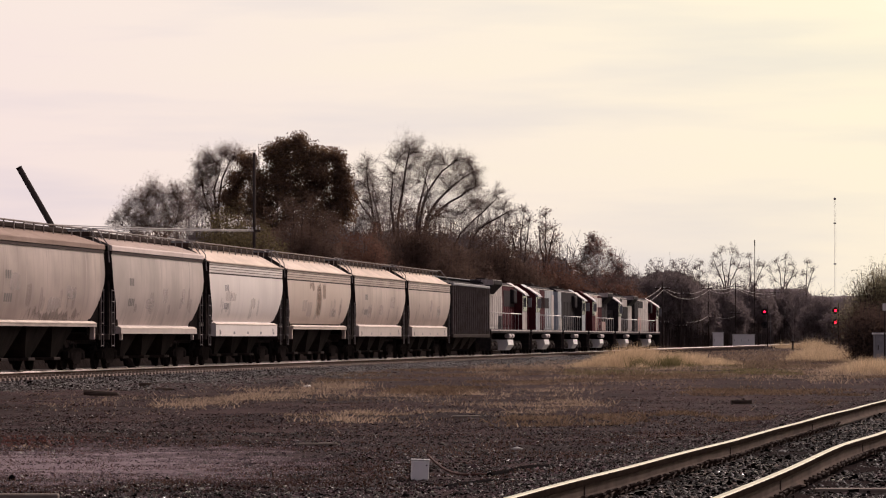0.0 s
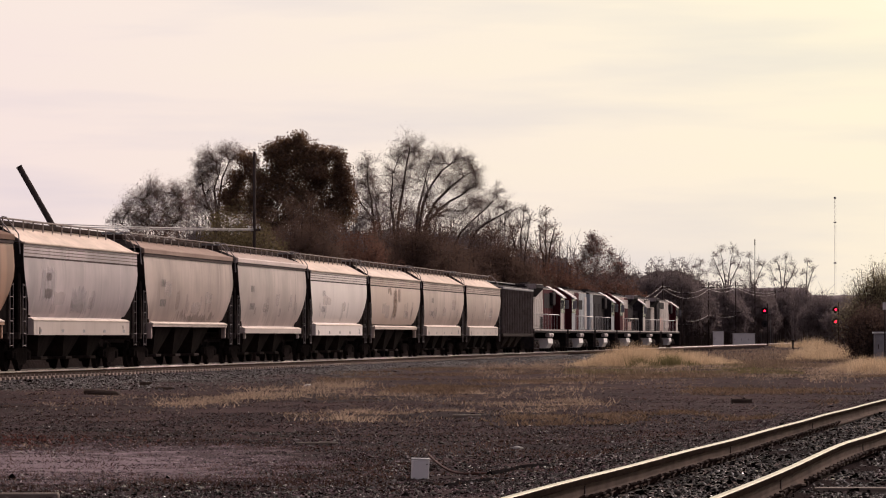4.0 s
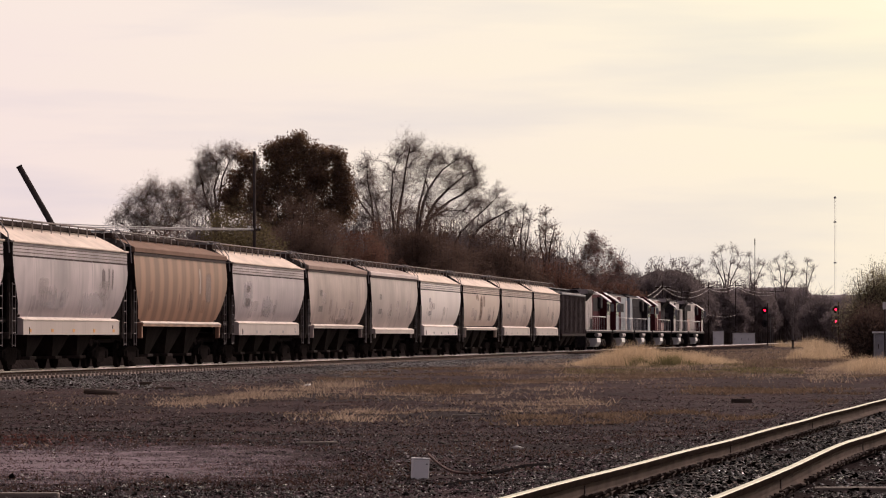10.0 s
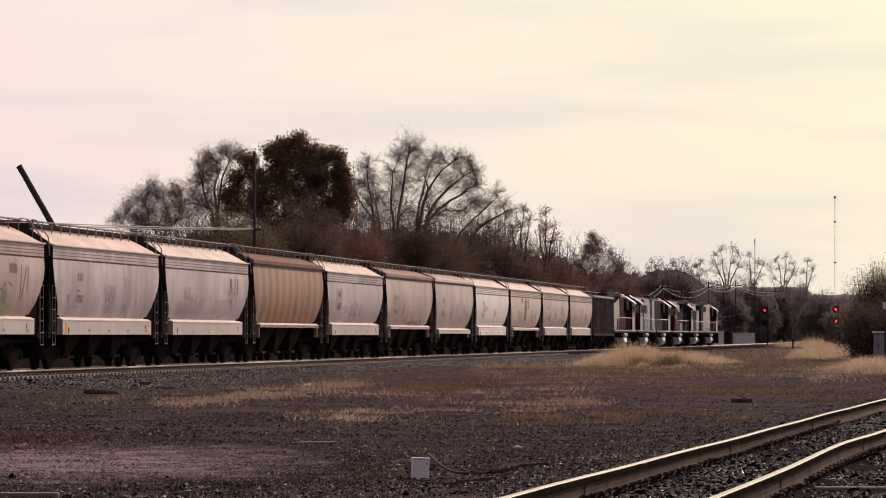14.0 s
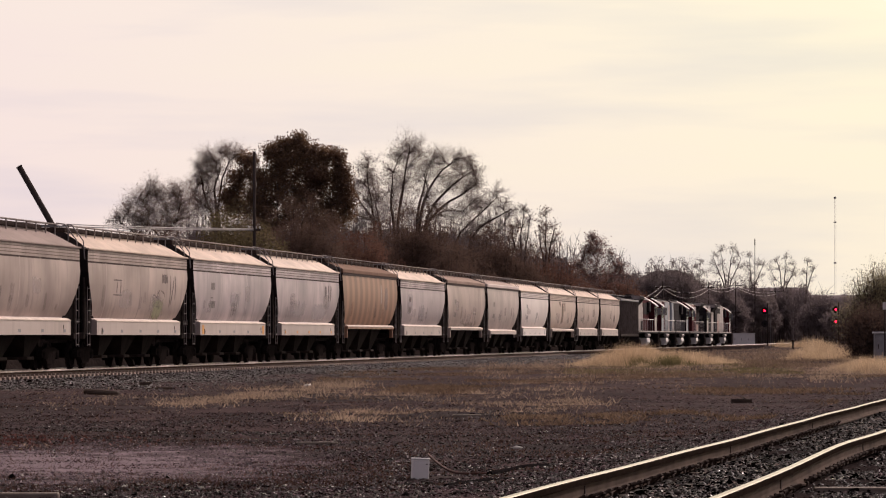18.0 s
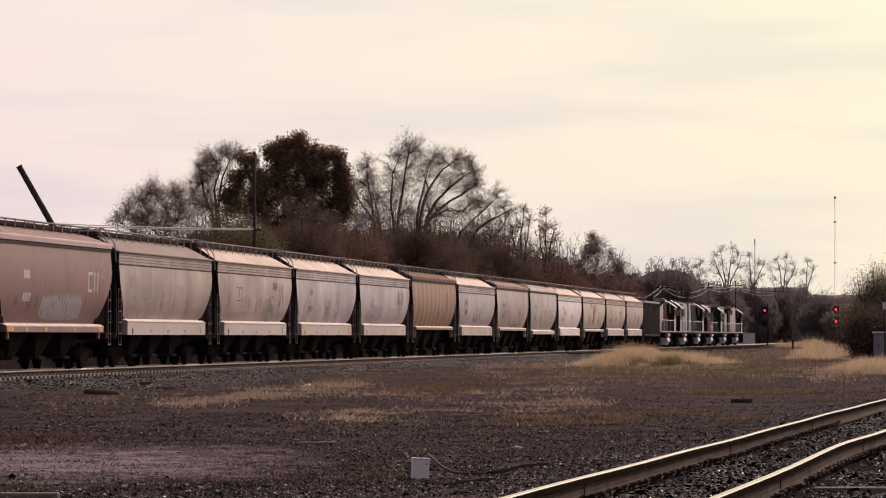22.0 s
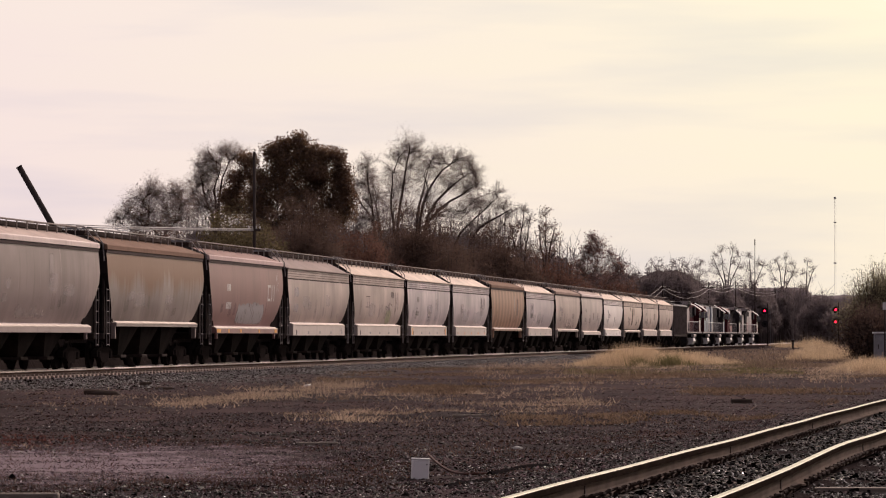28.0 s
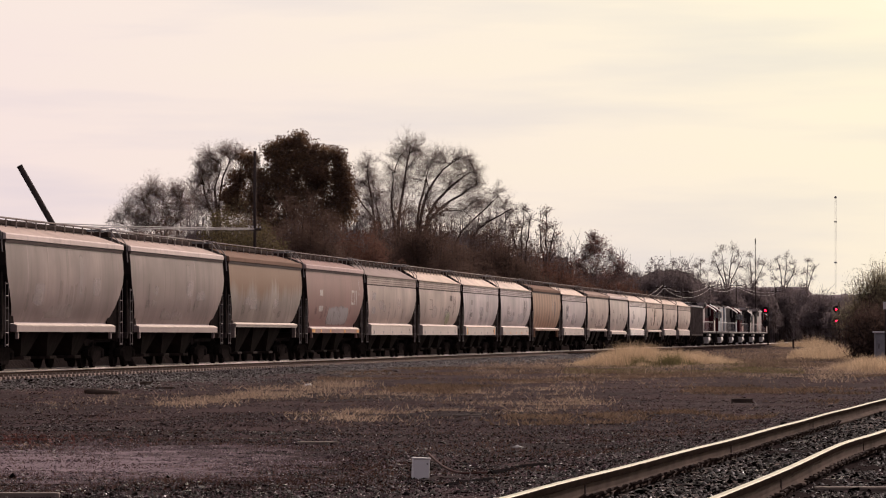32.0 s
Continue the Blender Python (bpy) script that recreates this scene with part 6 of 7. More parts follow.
def make_towers():
    x, y = spot(1478, 900)
    h = top_at(350, 900)
    ob = thing("radio_mast", "tall thin guyed lattice radio mast", "mast", m=pose(x, y, -0.1))
    s = Mesh()
    for i in range(3):
        a = i * 2.094
        s.tube((0.22 * math.cos(a), 0.22 * math.sin(a), 0), (0.22 * math.cos(a), 0.22 * math.sin(a), h), 0.014, n=4)
    part("frame_tube", s, M["cabinet"], ob)
    br = Mesh()
    for q in range(int(h / 0.8)):
        for i in range(3):
            a, b = i * 2.094, (i + 1) * 2.094
            br.tube((0.22 * math.cos(a), 0.22 * math.sin(a), q * 0.8), (0.22 * math.cos(b), 0.22 * math.sin(b), q * 0.8 + 0.8), 0.007, n=3)
    part("lattice", br, M["cabinet"], ob)
    part("beacon", Mesh().lathe((0, 0, h + 0.1), [(-0.2, 0.1), (-0.15, 0.28), (0.15, 0.28), (0.2, 0.1)], n=10), M["grey"], ob)
    for z in (0.55, 0.83):
        part("antenna", Mesh().box(-0.3, 0.3, -0.1, 0.1, h * z, h * z + 0.3, c=0.03), M["grey"], ob)
    x, y = spot(1336, 700)
    h = top_at(424, 700)
    ob = thing("antenna_pole", "dark slender antenna pole above the woods", "mast", m=pose(x, y, -0.1))
    part("post", Mesh().tube((0, 0, 0), (0, 0, h), 0.085, 0.05, n=8), M["iron"], ob)
    part("tip", Mesh().tube((0, 0, h - 0.8), (0, 0, h + 0.2), 0.09, n=8), M["iron"], ob)


make_towers()

# ---- ground cover ----


def blades(rng, X, Y, height, width, lean=0.35, base=None):
    n = len(X)
    a = rng.uniform(0, 6.283, n)
    h = height * rng.uniform(0.45, 1.2, n)
    Z = lie(X, Y) - 0.02 if base is None else base
    dx, dy = np.cos(a) * width, np.sin(a) * width * 0.5
    tip = np.stack([X + rng.normal(0, lean, n) * h, Y + rng.normal(0, lean, n) * h, Z + h], 1)
    V = np.stack([np.stack([X - dx, Y - dy, Z], 1), np.stack([X + dx, Y + dy, Z], 1), tip], 1).reshape(-1, 3)
    return V, (np.arange(n) * 3)[:, None] + np.arange(3)[None]


def from_view(rng, n, x0, x1, y0, y1):
    """Places spread over a patch of the flat ground, given by bearings and dips below the horizon."""
    px = rng.uniform(x0, x1, n)
    dep = 1.5 / (np.sort(rng.uniform(y0, y1, n)) - 595) / RADPX
    rng.shuffle(dep)
    return (px - 784) * RADPX * dep, dep


def make_grass():
    rng = np.random.default_rng(8)
    Vs, Fs, n = [], [], 0

    def put(V, F):
        nonlocal n
        Vs.append(V)
        Fs.append(F + n)
        n += len(V)

    # tall pale clump between the tracks
    for px, dep, w, d, h, k in ((1048, 207, 1.1, 4, 0.45, 1500), (1085, 208, 1.3, 5, 0.8, 4200), (1115, 210, 1.5, 5, 1.15, 7200), (1150, 212, 1.4, 6, 1.0, 6600), (1190, 214, 1.6, 6, 0.85, 5600), (1232, 217, 1.5, 6, 0.75, 5200), (1268, 222, 1.3, 5, 0.5, 2200), (1392, 560, 2.4, 14, 1.1, 1600), (1436, 545, 2.8, 14, 1.6, 2800), (1440, 310, 1.8, 12, 0.75, 2600), (1468, 330, 2.2, 14, 1.2, 4200), (1535, 195, 1.2, 4, 0.6, 1800), (1560, 178, 1.0, 3, 0.6, 1500), (1508, 178, 0.9, 4, 0.55, 2000), (1540, 170, 1.0, 4, 0.75, 3000), (1570, 166, 0.8, 4, 0.8, 2400), (1452, 262, 2.0, 9, 0.8, 3600), (1482, 250, 1.5, 8, 0.95, 3600)):
        x, y = spot(px, dep)
        m = 60
        c = rng.normal(0, 0.5, (m, 2)) * (w, d)
        i = rng.integers(0, m, k)
        r = c[i] + rng.normal(0, 0.14, (k, 2))
        fall = np.exp(-0.6 * ((c[:, 0] / w) ** 2 + (c[:, 1] / d) ** 2)) * rng.uniform(0.65, 1.1, m)
        put(*blades(rng, x + r[:, 0], y + r[:, 1], h * fall[i], 0.011, 0.28))
    ob = thing("tall_grass", "tall pale dead grass between the tracks", "grass", cloud("tall_grass", np.concatenate(Vs), np.concatenate(Fs), M["straw"]), kind="stuff")
    Vs, Fs, n = [], [], 0
    for xa, ya, xb, yb, wide, k, h in ((280, 716, 640, 684, 9, 5200, 0.12), (420, 700, 640, 681, 6, 3000, 0.16), (590, 686, 640, 680, 4, 900, 0.2), (640, 700, 1040, 694, 7, 4200, 0.11), (520, 742, 760, 738, 7, 2600, 0.10), (600, 745, 640, 738, 5, 700, 0.14), (760, 735, 1060, 716, 9, 4200, 0.10), (850, 656, 1000, 646, 8, 5200, 0.16), (900, 676, 1300, 664, 9, 6000, 0.10), (1000, 656, 1300, 652, 8, 6000, 0.16), (1280, 660, 1500, 650, 12, 7000, 0.13), (1440, 664, 1568, 656, 10, 4200, 0.22), (1490, 650, 1568, 640, 9, 3600, 0.3), (30, 806, 95, 812, 7, 500, 0.05), (60, 712, 260, 706, 12, 1600, 0.07), (1290, 628, 1500, 622, 10, 5000, 0.25), (1000, 622, 1300, 618, 8, 4000, 0.25), (940, 726, 1050, 718, 8, 1800, 0.12)):
        k, h = int(k * 1.3), h * 1.1
        t = rng.uniform(0, 1, k)
        px = xa + (xb - xa) * t + rng.normal(0, 18, k)
        dep = 1.5 / ((np.clip(ya + (yb - ya) * t + rng.normal(0, wide * 0.75, k), 612, 900) - 595) * RADPX)
        X, Y = (px - 784) * RADPX * dep, dep
        keep = smooth_noise(X, Y, 21, 1.3) + 0.8 * smooth_noise(X, Y, 22, 0.45) + rng.normal(0, 0.3, k) > 0.22
        keep &= (np.abs(main_gap(X, Y)) > 3.2) & (np.abs(side_gap(X, Y)) > 2.3)
        put(*blades(rng, X[keep], Y[keep], h * (0.75 + 0.6 * smooth_noise(X, Y, 23, 0.8))[keep], 0.019, 0.9))
    thing("short_grass", "patches of matted dead grass on the dirt", "grass", cloud("short_grass", np.concatenate(Vs), np.concatenate(Fs), M["straw_low"]), kind="stuff")
    # a wide matted cover, thinning out towards the gravel
    px, py = rng.uniform(560, 1600, 230000), rng.uniform(636, 748, 230000)
    dep = 1.5 / ((py - 595) * RADPX)
    X, Y = (px - 784) * RADPX * dep, dep
    field = 1.15 * smooth_noise(X, Y * 0.4, 91, 4.0) + 0.7 * smooth_noise(X, Y * 0.5, 92, 1.5) + 0.3 * smooth_noise(X, Y, 93, 0.4)
    keep = field + rng.normal(0, 0.2, len(X)) > 0.26 + np.clip((py - 672) / 55, 0, 1) * 1.0 + np.clip((760 - px) / 250, 0, 1) * 0.5
    keep &= (main_gap(X, Y) < -3.6) & (np.abs(side_gap(X, Y)) > 2.6)
    V, F = blades(rng, X[keep], Y[keep], 0.10, 0.026, 1.0)
    thing("matted_grass", "orange brown matted dead grass over the dirt", "grass", cloud("matted_grass", V, F, material("orange_dead_grass", (0.12, 0.08, 0.054), (0.235, 0.162, 0.108), rough=0.95, scale=0.35, bump=0, island=0.5, spec=0.02, thin=0.3)), kind="stuff")
    X, Y = from_view(rng, 90000, -30, 1600, 664, 880)
    keep = (smooth_noise(X, Y, 51, 1.6) + 0.6 * smooth_noise(X, Y, 52, 0.5) > -0.15) & (main_gap(X, Y) < -3.4) & (np.abs(side_gap(X, Y)) > 2.2)
    V, F = blades(rng, X[keep], Y[keep], 0.055, 0.012, 0.8)
    thing("dead_weeds", "low dead brown weeds over the yard dirt", "weeds", cloud("dead_weeds", V, F, material("dead_weed", (0.055, 0.03, 0.024), (0.12, 0.068, 0.05), rough=0.95, scale=0.4, bump=0, island=0.6, spec=0.02, thin=0.25)), kind="stuff")
    # the rough meadow further on, both sides of the line
    px = rng.uniform(1180, 1580, 26000)
    dep = 1.5 / ((rng.uniform(603, 650, 26000) - 595) * RADPX)
    X, Y = (px - 784) * RADPX * dep, dep
    keep = (np.abs(main_gap(X, Y)) > 3.2) & (np.abs(side_gap(X, Y)) > 3.5) & (smooth_noise(X, Y, 61, 6.0) + 0.5 * smooth_noise(X, Y, 62, 2.0) > 0.12)
    V, F = blades(rng, X[keep], Y[keep], 0.24, 0.03, 0.5)
    thing("meadow_grass", "pale dead grass on the rough meadow", "grass", cloud("meadow_grass", V, F, material("brown_meadow_grass", (0.15, 0.105, 0.075), (0.30, 0.215, 0.15), rough=0.9, scale=0.15, bump=0, island=0.5, thin=0.3)), kind="stuff")
    tufts = []
    for px, k, h in ((1188, 260, 0.66), (1133, 260, 0.58), (1176, 110, 0.45), (1145, 110, 0.42), (1215, 70, 0.36)):
        X, Y = spot(px, 205.5)
        r = rng.normal(0, 0.26, (k, 2))
        tufts.append((X + r[:, 0], Y + r[:, 1] * 2, np.full(k, h)))
    # an olive fringe of low weeds on the near side of the tall grass
    px = rng.uniform(1000, 1420, 26000)
    dep = 1.5 / ((rng.uniform(640, 664, 26000) - 595) * RADPX)
    X, Y = (px - 784) * RADPX * dep, dep
    keep = (smooth_noise(X, Y * 0.4, 95, 2.6) + 0.6 * smooth_noise(X, Y * 0.5, 96, 0.9) > 0.28) & (main_gap(X, Y) < -3.6)
    tufts.append((X[keep], Y[keep], np.full(int(keep.sum()), 0.13)))
    X, Y, h = (np.concatenate(q) for q in zip(*tufts))
    V, F = blades(rng, X, Y, h, 0.02, 0.5)
    thing("weeds", "dark green weeds in the tall grass", "weeds", cloud("weeds", V, F, M["weed"]), kind="stuff")


make_grass()


def stones(rng, X, Y, Z, size, flat=0.6, whole=False):
    """Angular stones: distorted lumps, half sunk in their bed or whole."""
    n = len(X)
    unit = np.array([(1, 0, 0), (-1, 0, 0), (0, 1, 0), (0, -1, 0), (0, 0, 1), (0, 0, -1)], float)
    P = unit[None] * rng.uniform(0.55, 1.15, (n, 6, 1)) + rng.normal(0, 0.18, (n, 6, 3))
    a = rng.uniform(0, 6.283, n)
    tilt = rng.normal(0, 0.5, n)
    c, s = np.cos(a)[:, None], np.sin(a)[:, None]
    P = np.stack([P[..., 0] * c - P[..., 1] * s, P[..., 0] * s + P[..., 1] * c, P[..., 2] * flat], -1)
    ct, st = np.cos(tilt)[:, None], np.sin(tilt)[:, None]
    P = np.stack([P[..., 0], P[..., 1] * ct - P[..., 2] * st, P[..., 1] * st + P[..., 2] * ct], -1)
    sz = size * np.exp(rng.normal(0, 0.38, n))
    V = P * sz[:, None, None] + np.stack([X, Y, Z], 1)[:, None]
    T = np.array([(0, 2, 4), (2, 1, 4), (1, 3, 4), (3, 0, 4), (2, 0, 5), (1, 2, 5), (3, 1, 5), (0, 3, 5)])[:8 if whole else 4]
    k = 6 if whole else 5
    F = ((np.arange(n) * k)[:, None, None] + T[None]).reshape(-1, 3)
    return V[:, :k].reshape(-1, 3), F


def dusty_patch(name, base, other):
    """Fine dust that thins out towards a ragged rim."""
    m = bpy.data.materials.new(name)
    m.use_nodes = True
    nt = m.node_tree
    N, L = nt.nodes.new, nt.links.new
    b = nt.nodes["Principled BSDF"]
    b.inputs["Roughness"].default_value, b.inputs["Specular IOR Level"].default_value = 0.95, 0.02
    co = N("ShaderNodeTexCoord")
    off = N("ShaderNodeVectorMath")
    off.operation = "SUBTRACT"
    off.inputs[1].default_value = (0.5, 0.5, 0.0)
    L(co.outputs["Generated"], off.inputs[0])
    flat = N("ShaderNodeVectorMath")
    flat.operation = "MULTIPLY"
    flat.inputs[1].default_value = (1, 1, 0)
    L(off.outputs[0], flat.inputs[0])
    far = N("ShaderNodeVectorMath")
    far.operation = "LENGTH"
    L(flat.outputs[0], far.inputs[0])
    nz = N("ShaderNodeTexNoise")
    nz.inputs["Scale"].default_value, nz.inputs["Detail"].default_value, nz.inputs["Roughness"].default_value = 1.6, 8, 0.7
    L(co.outputs["Object"], nz.inputs["Vector"])
    sub = N("ShaderNodeMath")
    sub.operation = "SUBTRACT"
    L(nz.outputs[0], sub.inputs[0])
    L(far.outputs["Value"], sub.inputs[1])
    fade = N("ShaderNodeMapRange")
    fade.inputs["From Min"].default_value, fade.inputs["From Max"].default_value, fade.inputs["To Max"].default_value = 0.02, 0.38, 0.9
    L(sub.outputs[0], fade.inputs[0])
    L(fade.outputs[0], b.inputs["Alpha"])
    fine = N("ShaderNodeTexNoise")
    fine.inputs["Scale"].default_value, fine.inputs["Detail"].default_value = 14.0, 5
    L(co.outputs["Object"], fine.inputs["Vector"])
    mx = N("ShaderNodeMix")
    mx.data_type = "RGBA"
    L(fine.outputs[0], mx.inputs[0])
    mx.inputs[6].default_value, mx.inputs[7].default_value = (*base, 1), (*other, 1)
    L(mx.outputs[2], b.inputs["Base Color"])
    return m


def make_gravel():
    rng = np.random.default_rng(9)
    # dark cinders and gravel over the yard, nearest part
    n = 95000
    X, Y = from_view(rng, n, -30, 1600, 735, 905)
    keep = (np.abs(side_gap(X, Y)) > 0.9) & (smooth_noise(X, Y, 41, 1.9) + 0.6 * smooth_noise(X, Y, 42, 0.4) > -0.5)
    px, py = 784 + X / Y / RADPX, 595 + 1.5 / (Y * RADPX)
    keep &= rng.uniform(0, 1, n) > np.clip((560 - px) / 300, 0, 0.93) * np.exp(-((py - 824) / 24) ** 2)
    X, Y = X[keep], Y[keep]
    V, F = stones(rng, X, Y, lie(X, Y) + 0.002, 0.0145, 0.75)
    thing("cinders", "dark cinders and gravel strewn over the yard", "gravel", cloud("cinders", V, F, M["cinder"]), kind="stuff")
    n = 70000
    X, Y = from_view(rng, n, -30, 1600, 664, 760)
    keep = (np.abs(side_gap(X, Y)) > 0.9) & (main_gap(X, Y) < -3.2) & (smooth_noise(X, Y, 31, 2.3) + 0.8 * smooth_noise(X, Y, 32, 0.5) > -0.75)
    X, Y = X[keep], Y[keep]
    V, F = stones(rng, X, Y, lie(X, Y) + 0.001, 0.017, 0.6)
    thing("yard_gravel", "brown grey gravel further out in the yard", "gravel", cloud("yard_gravel", V, F, material("reddish_gravel", (0.025, 0.0155, 0.016), (0.057, 0.035, 0.0362), rough=0.7, scale=0.6, low=0.4, high=0.62, bump=0.3, island=0.45, spec=0.08)), kind="stuff")
    # fine brown grit that covers the bare dirt
    X, Y = from_view(rng, 120000, -30, 1600, 655, 890)
    keep = (np.abs(side_gap(X, Y)) > 1.2) & (main_gap(X, Y) < -3.6) & (smooth_noise(X, Y, 95, 4.5) + 0.5 * smooth_noise(X, Y, 96, 1.2) + rng.normal(0, 0.25, len(X)) > -0.35)
    X, Y = X[keep], Y[keep]
    V, F = stones(rng, X, Y, lie(X, Y) + 0.002, 0.0125, 0.6)
    thing("dirt_grit", "fine reddish brown grit over the yard dirt", "grit", cloud("dirt_grit", V, F, material("reddish_grit", (0.040, 0.0245, 0.0268), (0.10, 0.062, 0.068), rough=0.85, scale=0.5, low=0.38, high=0.64, bump=0, island=0.45, spec=0.05)), kind="stuff")
    # a paler, finer patch of dirt
    u, v = np.meshgrid(np.linspace(-1, 1, 40), np.linspace(-1, 1, 60))
    X, Y = -4.5 + 3.3 * u - 0.05 * 8.0 * v, 47.0 + 8.0 * v
    a = (np.arange(59)[:, None] * 40 + np.arange(39)[None]).ravel()
    sheet_v = np.stack([X, Y, lie(X, Y) + 0.012 + 0.006 * smooth_noise(X, Y, 73, 0.3)], -1).reshape(-1, 3)
    me = cloud("dirt_patch", sheet_v, np.stack([a, a + 1, a + 41, a + 40], -1), dusty_patch("pale_dust", (0.165, 0.125, 0.134), (0.235, 0.18, 0.192)))
    me.polygons.foreach_set("use_smooth", np.ones(len(me.polygons), dtype=bool))
    thing("dirt_patch", "pale dusty patch of fine dirt in the yard", "dirt", me, kind="stuff")
    X, Y = -4.0 + 1.5 * rng.normal(0, 1, 9000), 47.5 + 4.0 * rng.normal(0, 1, 9000)
    keep = np.abs(side_gap(X, Y)) > 2.5
    X, Y = X[keep], Y[keep]
    V, F = stones(rng, X, Y, lie(X, Y) + 0.014, 0.010, 0.5)
    thing("pale_grit", "paler fine grit on the dirt", "gravel", cloud("pale_grit", V, F, material("pale_grit", (0.13, 0.098, 0.104), (0.24, 0.185, 0.196), rough=0.9, scale=0.6, bump=0, island=0.35, spec=0.05)), kind="stuff")
    # pale chips and bits that catch the light
    X, Y = from_view(rng, 13000, -30, 1600, 660, 905)
    keep = np.abs(np.abs(side_gap(X, Y)) - 0.75) > 0.12
    X, Y = X[keep], Y[keep]
    V, F = stones(rng, X, Y, lie(X, Y) + 0.008, 0.008)
    thing("stone_chips", "pale stone chips scattered in the cinders", "gravel", cloud("stone_chips", V, F, material("pale_chip", (0.13, 0.105, 0.098), (0.40, 0.35, 0.33), rough=0.3, scale=3, bump=0, island=0.5, spec=0.5)), kind="stuff")
    # fallen leaves and rusty flakes on the dirt
    px, py = np.abs(rng.normal(0, 110, 420)), rng.normal(786, 8, 420)
    dep = 1.5 / ((py - 595) * RADPX)
    X, Y = (px - 784) * RADPX * dep, dep
    C = np.stack([X, Y, lie(X, Y) + 0.02], 1)
    V, F = leaves(rng, C, 1, np.array([0.05, 0.05, 0.005]), 0.028)
    thing("leaf_litter", "fallen dull red leaves on the dirt", "leaves", cloud("leaf_litter", V, F, material("fallen_leaves", (0.10, 0.035, 0.03), (0.19, 0.085, 0.07), rough=0.8, scale=1.0, bump=0, island=0.5, thin=0.2)), kind="stuff")
    # angular bright-faced stones that glint in the low sun
    X, Y = from_view(rng, 6000, -30, 1600, 690, 905)
    keep = (np.abs(np.abs(side_gap(X, Y)) - 0.75) > 0.14) & (smooth_noise(X, Y, 81, 2.2) + rng.uniform(-0.6, 0.6, len(X)) > 0.0)
    X, Y = X[keep], Y[keep]
    V, F = stones(rng, X, Y, lie(X, Y) + 0.010, 0.016, 0.6)
    thing("flint_stones", "angular grey stones with glossy faces in the gravel", "gravel", cloud("flint_stones", V, F, material("glossy_flint", (0.05, 0.040, 0.039), (0.15, 0.125, 0.12), rough=0.15, scale=3, bump=0, island=0.6, spec=0.7)), kind="stuff")
    # siding ballast
    n = 46000
    s, d = -2 + 90 * rng.uniform(0, 1, n) ** 1.5, rng.normal(0, 1.15, n)
    keep = (np.abs(np.abs(d) - 0.7525) > 0.10) & (np.abs(d) < 2.6)
    s, d = s[keep], d[keep]
    X, Y = SIDE_O.x + SU.x * s + SN.x * d, SIDE_O.y + SU.y * s + SN.y * d
    Z = SIDE_TOP - 0.232 - np.clip(np.abs(d) - 1.5, 0, 1) * 0.14 + rng.uniform(-0.01, 0.025, len(s))
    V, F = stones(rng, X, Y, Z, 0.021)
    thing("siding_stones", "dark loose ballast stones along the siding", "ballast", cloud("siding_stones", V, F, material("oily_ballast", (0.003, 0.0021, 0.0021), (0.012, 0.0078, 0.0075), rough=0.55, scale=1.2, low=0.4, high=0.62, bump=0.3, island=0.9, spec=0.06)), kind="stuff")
    # main track ballast bank, near side
    n = 70000
    s = 108 + 200 * rng.uniform(0, 1, n) ** 1.4
    d = -0.9 - np.where(rng.uniform(0, 1, n) < 0.72, rng.uniform(0, 2.8, n), 2.6 + np.abs(rng.normal(0, 2.6, n)))
    keep = np.abs(np.abs(d) - 0.7525) > 0.1
    s, d = s[keep], d[keep]
    X, Y = MN.x * (MAIN_OFF + d) + MU.x * s, MN.y * (MAIN_OFF + d) + MU.y * s
    Z = (MAIN_TOP - 0.285) * np.clip((3.6 + d) / 1.5, 0, 1) + rng.uniform(-0.01, 0.03, len(s))
    V, F = stones(rng, X, Y, Z, 0.030, 0.75)
    thing("ballast_stones", "grey crushed stones on the ballast bank", "ballast", cloud("ballast_stones", V, F, M["stone"]), kind="stuff")


make_gravel()


def ground_spot(px, py):
    dep = 1.5 / ((py - 595) * RADPX)
    x, y = spot(px, dep)
    return x, y, float(lie(np.array([x]), np.array([y]))[0])


def eased(pts, rounds=2):
    """Rounds off the corners of a polyline."""
    for _ in range(rounds):
        out = [pts[0]]
        for a, b in zip(pts, pts[1:]):
            out += [a.lerp(b, 0.25), a.lerp(b, 0.75)]
        pts = out + [pts[-1]]
    return pts


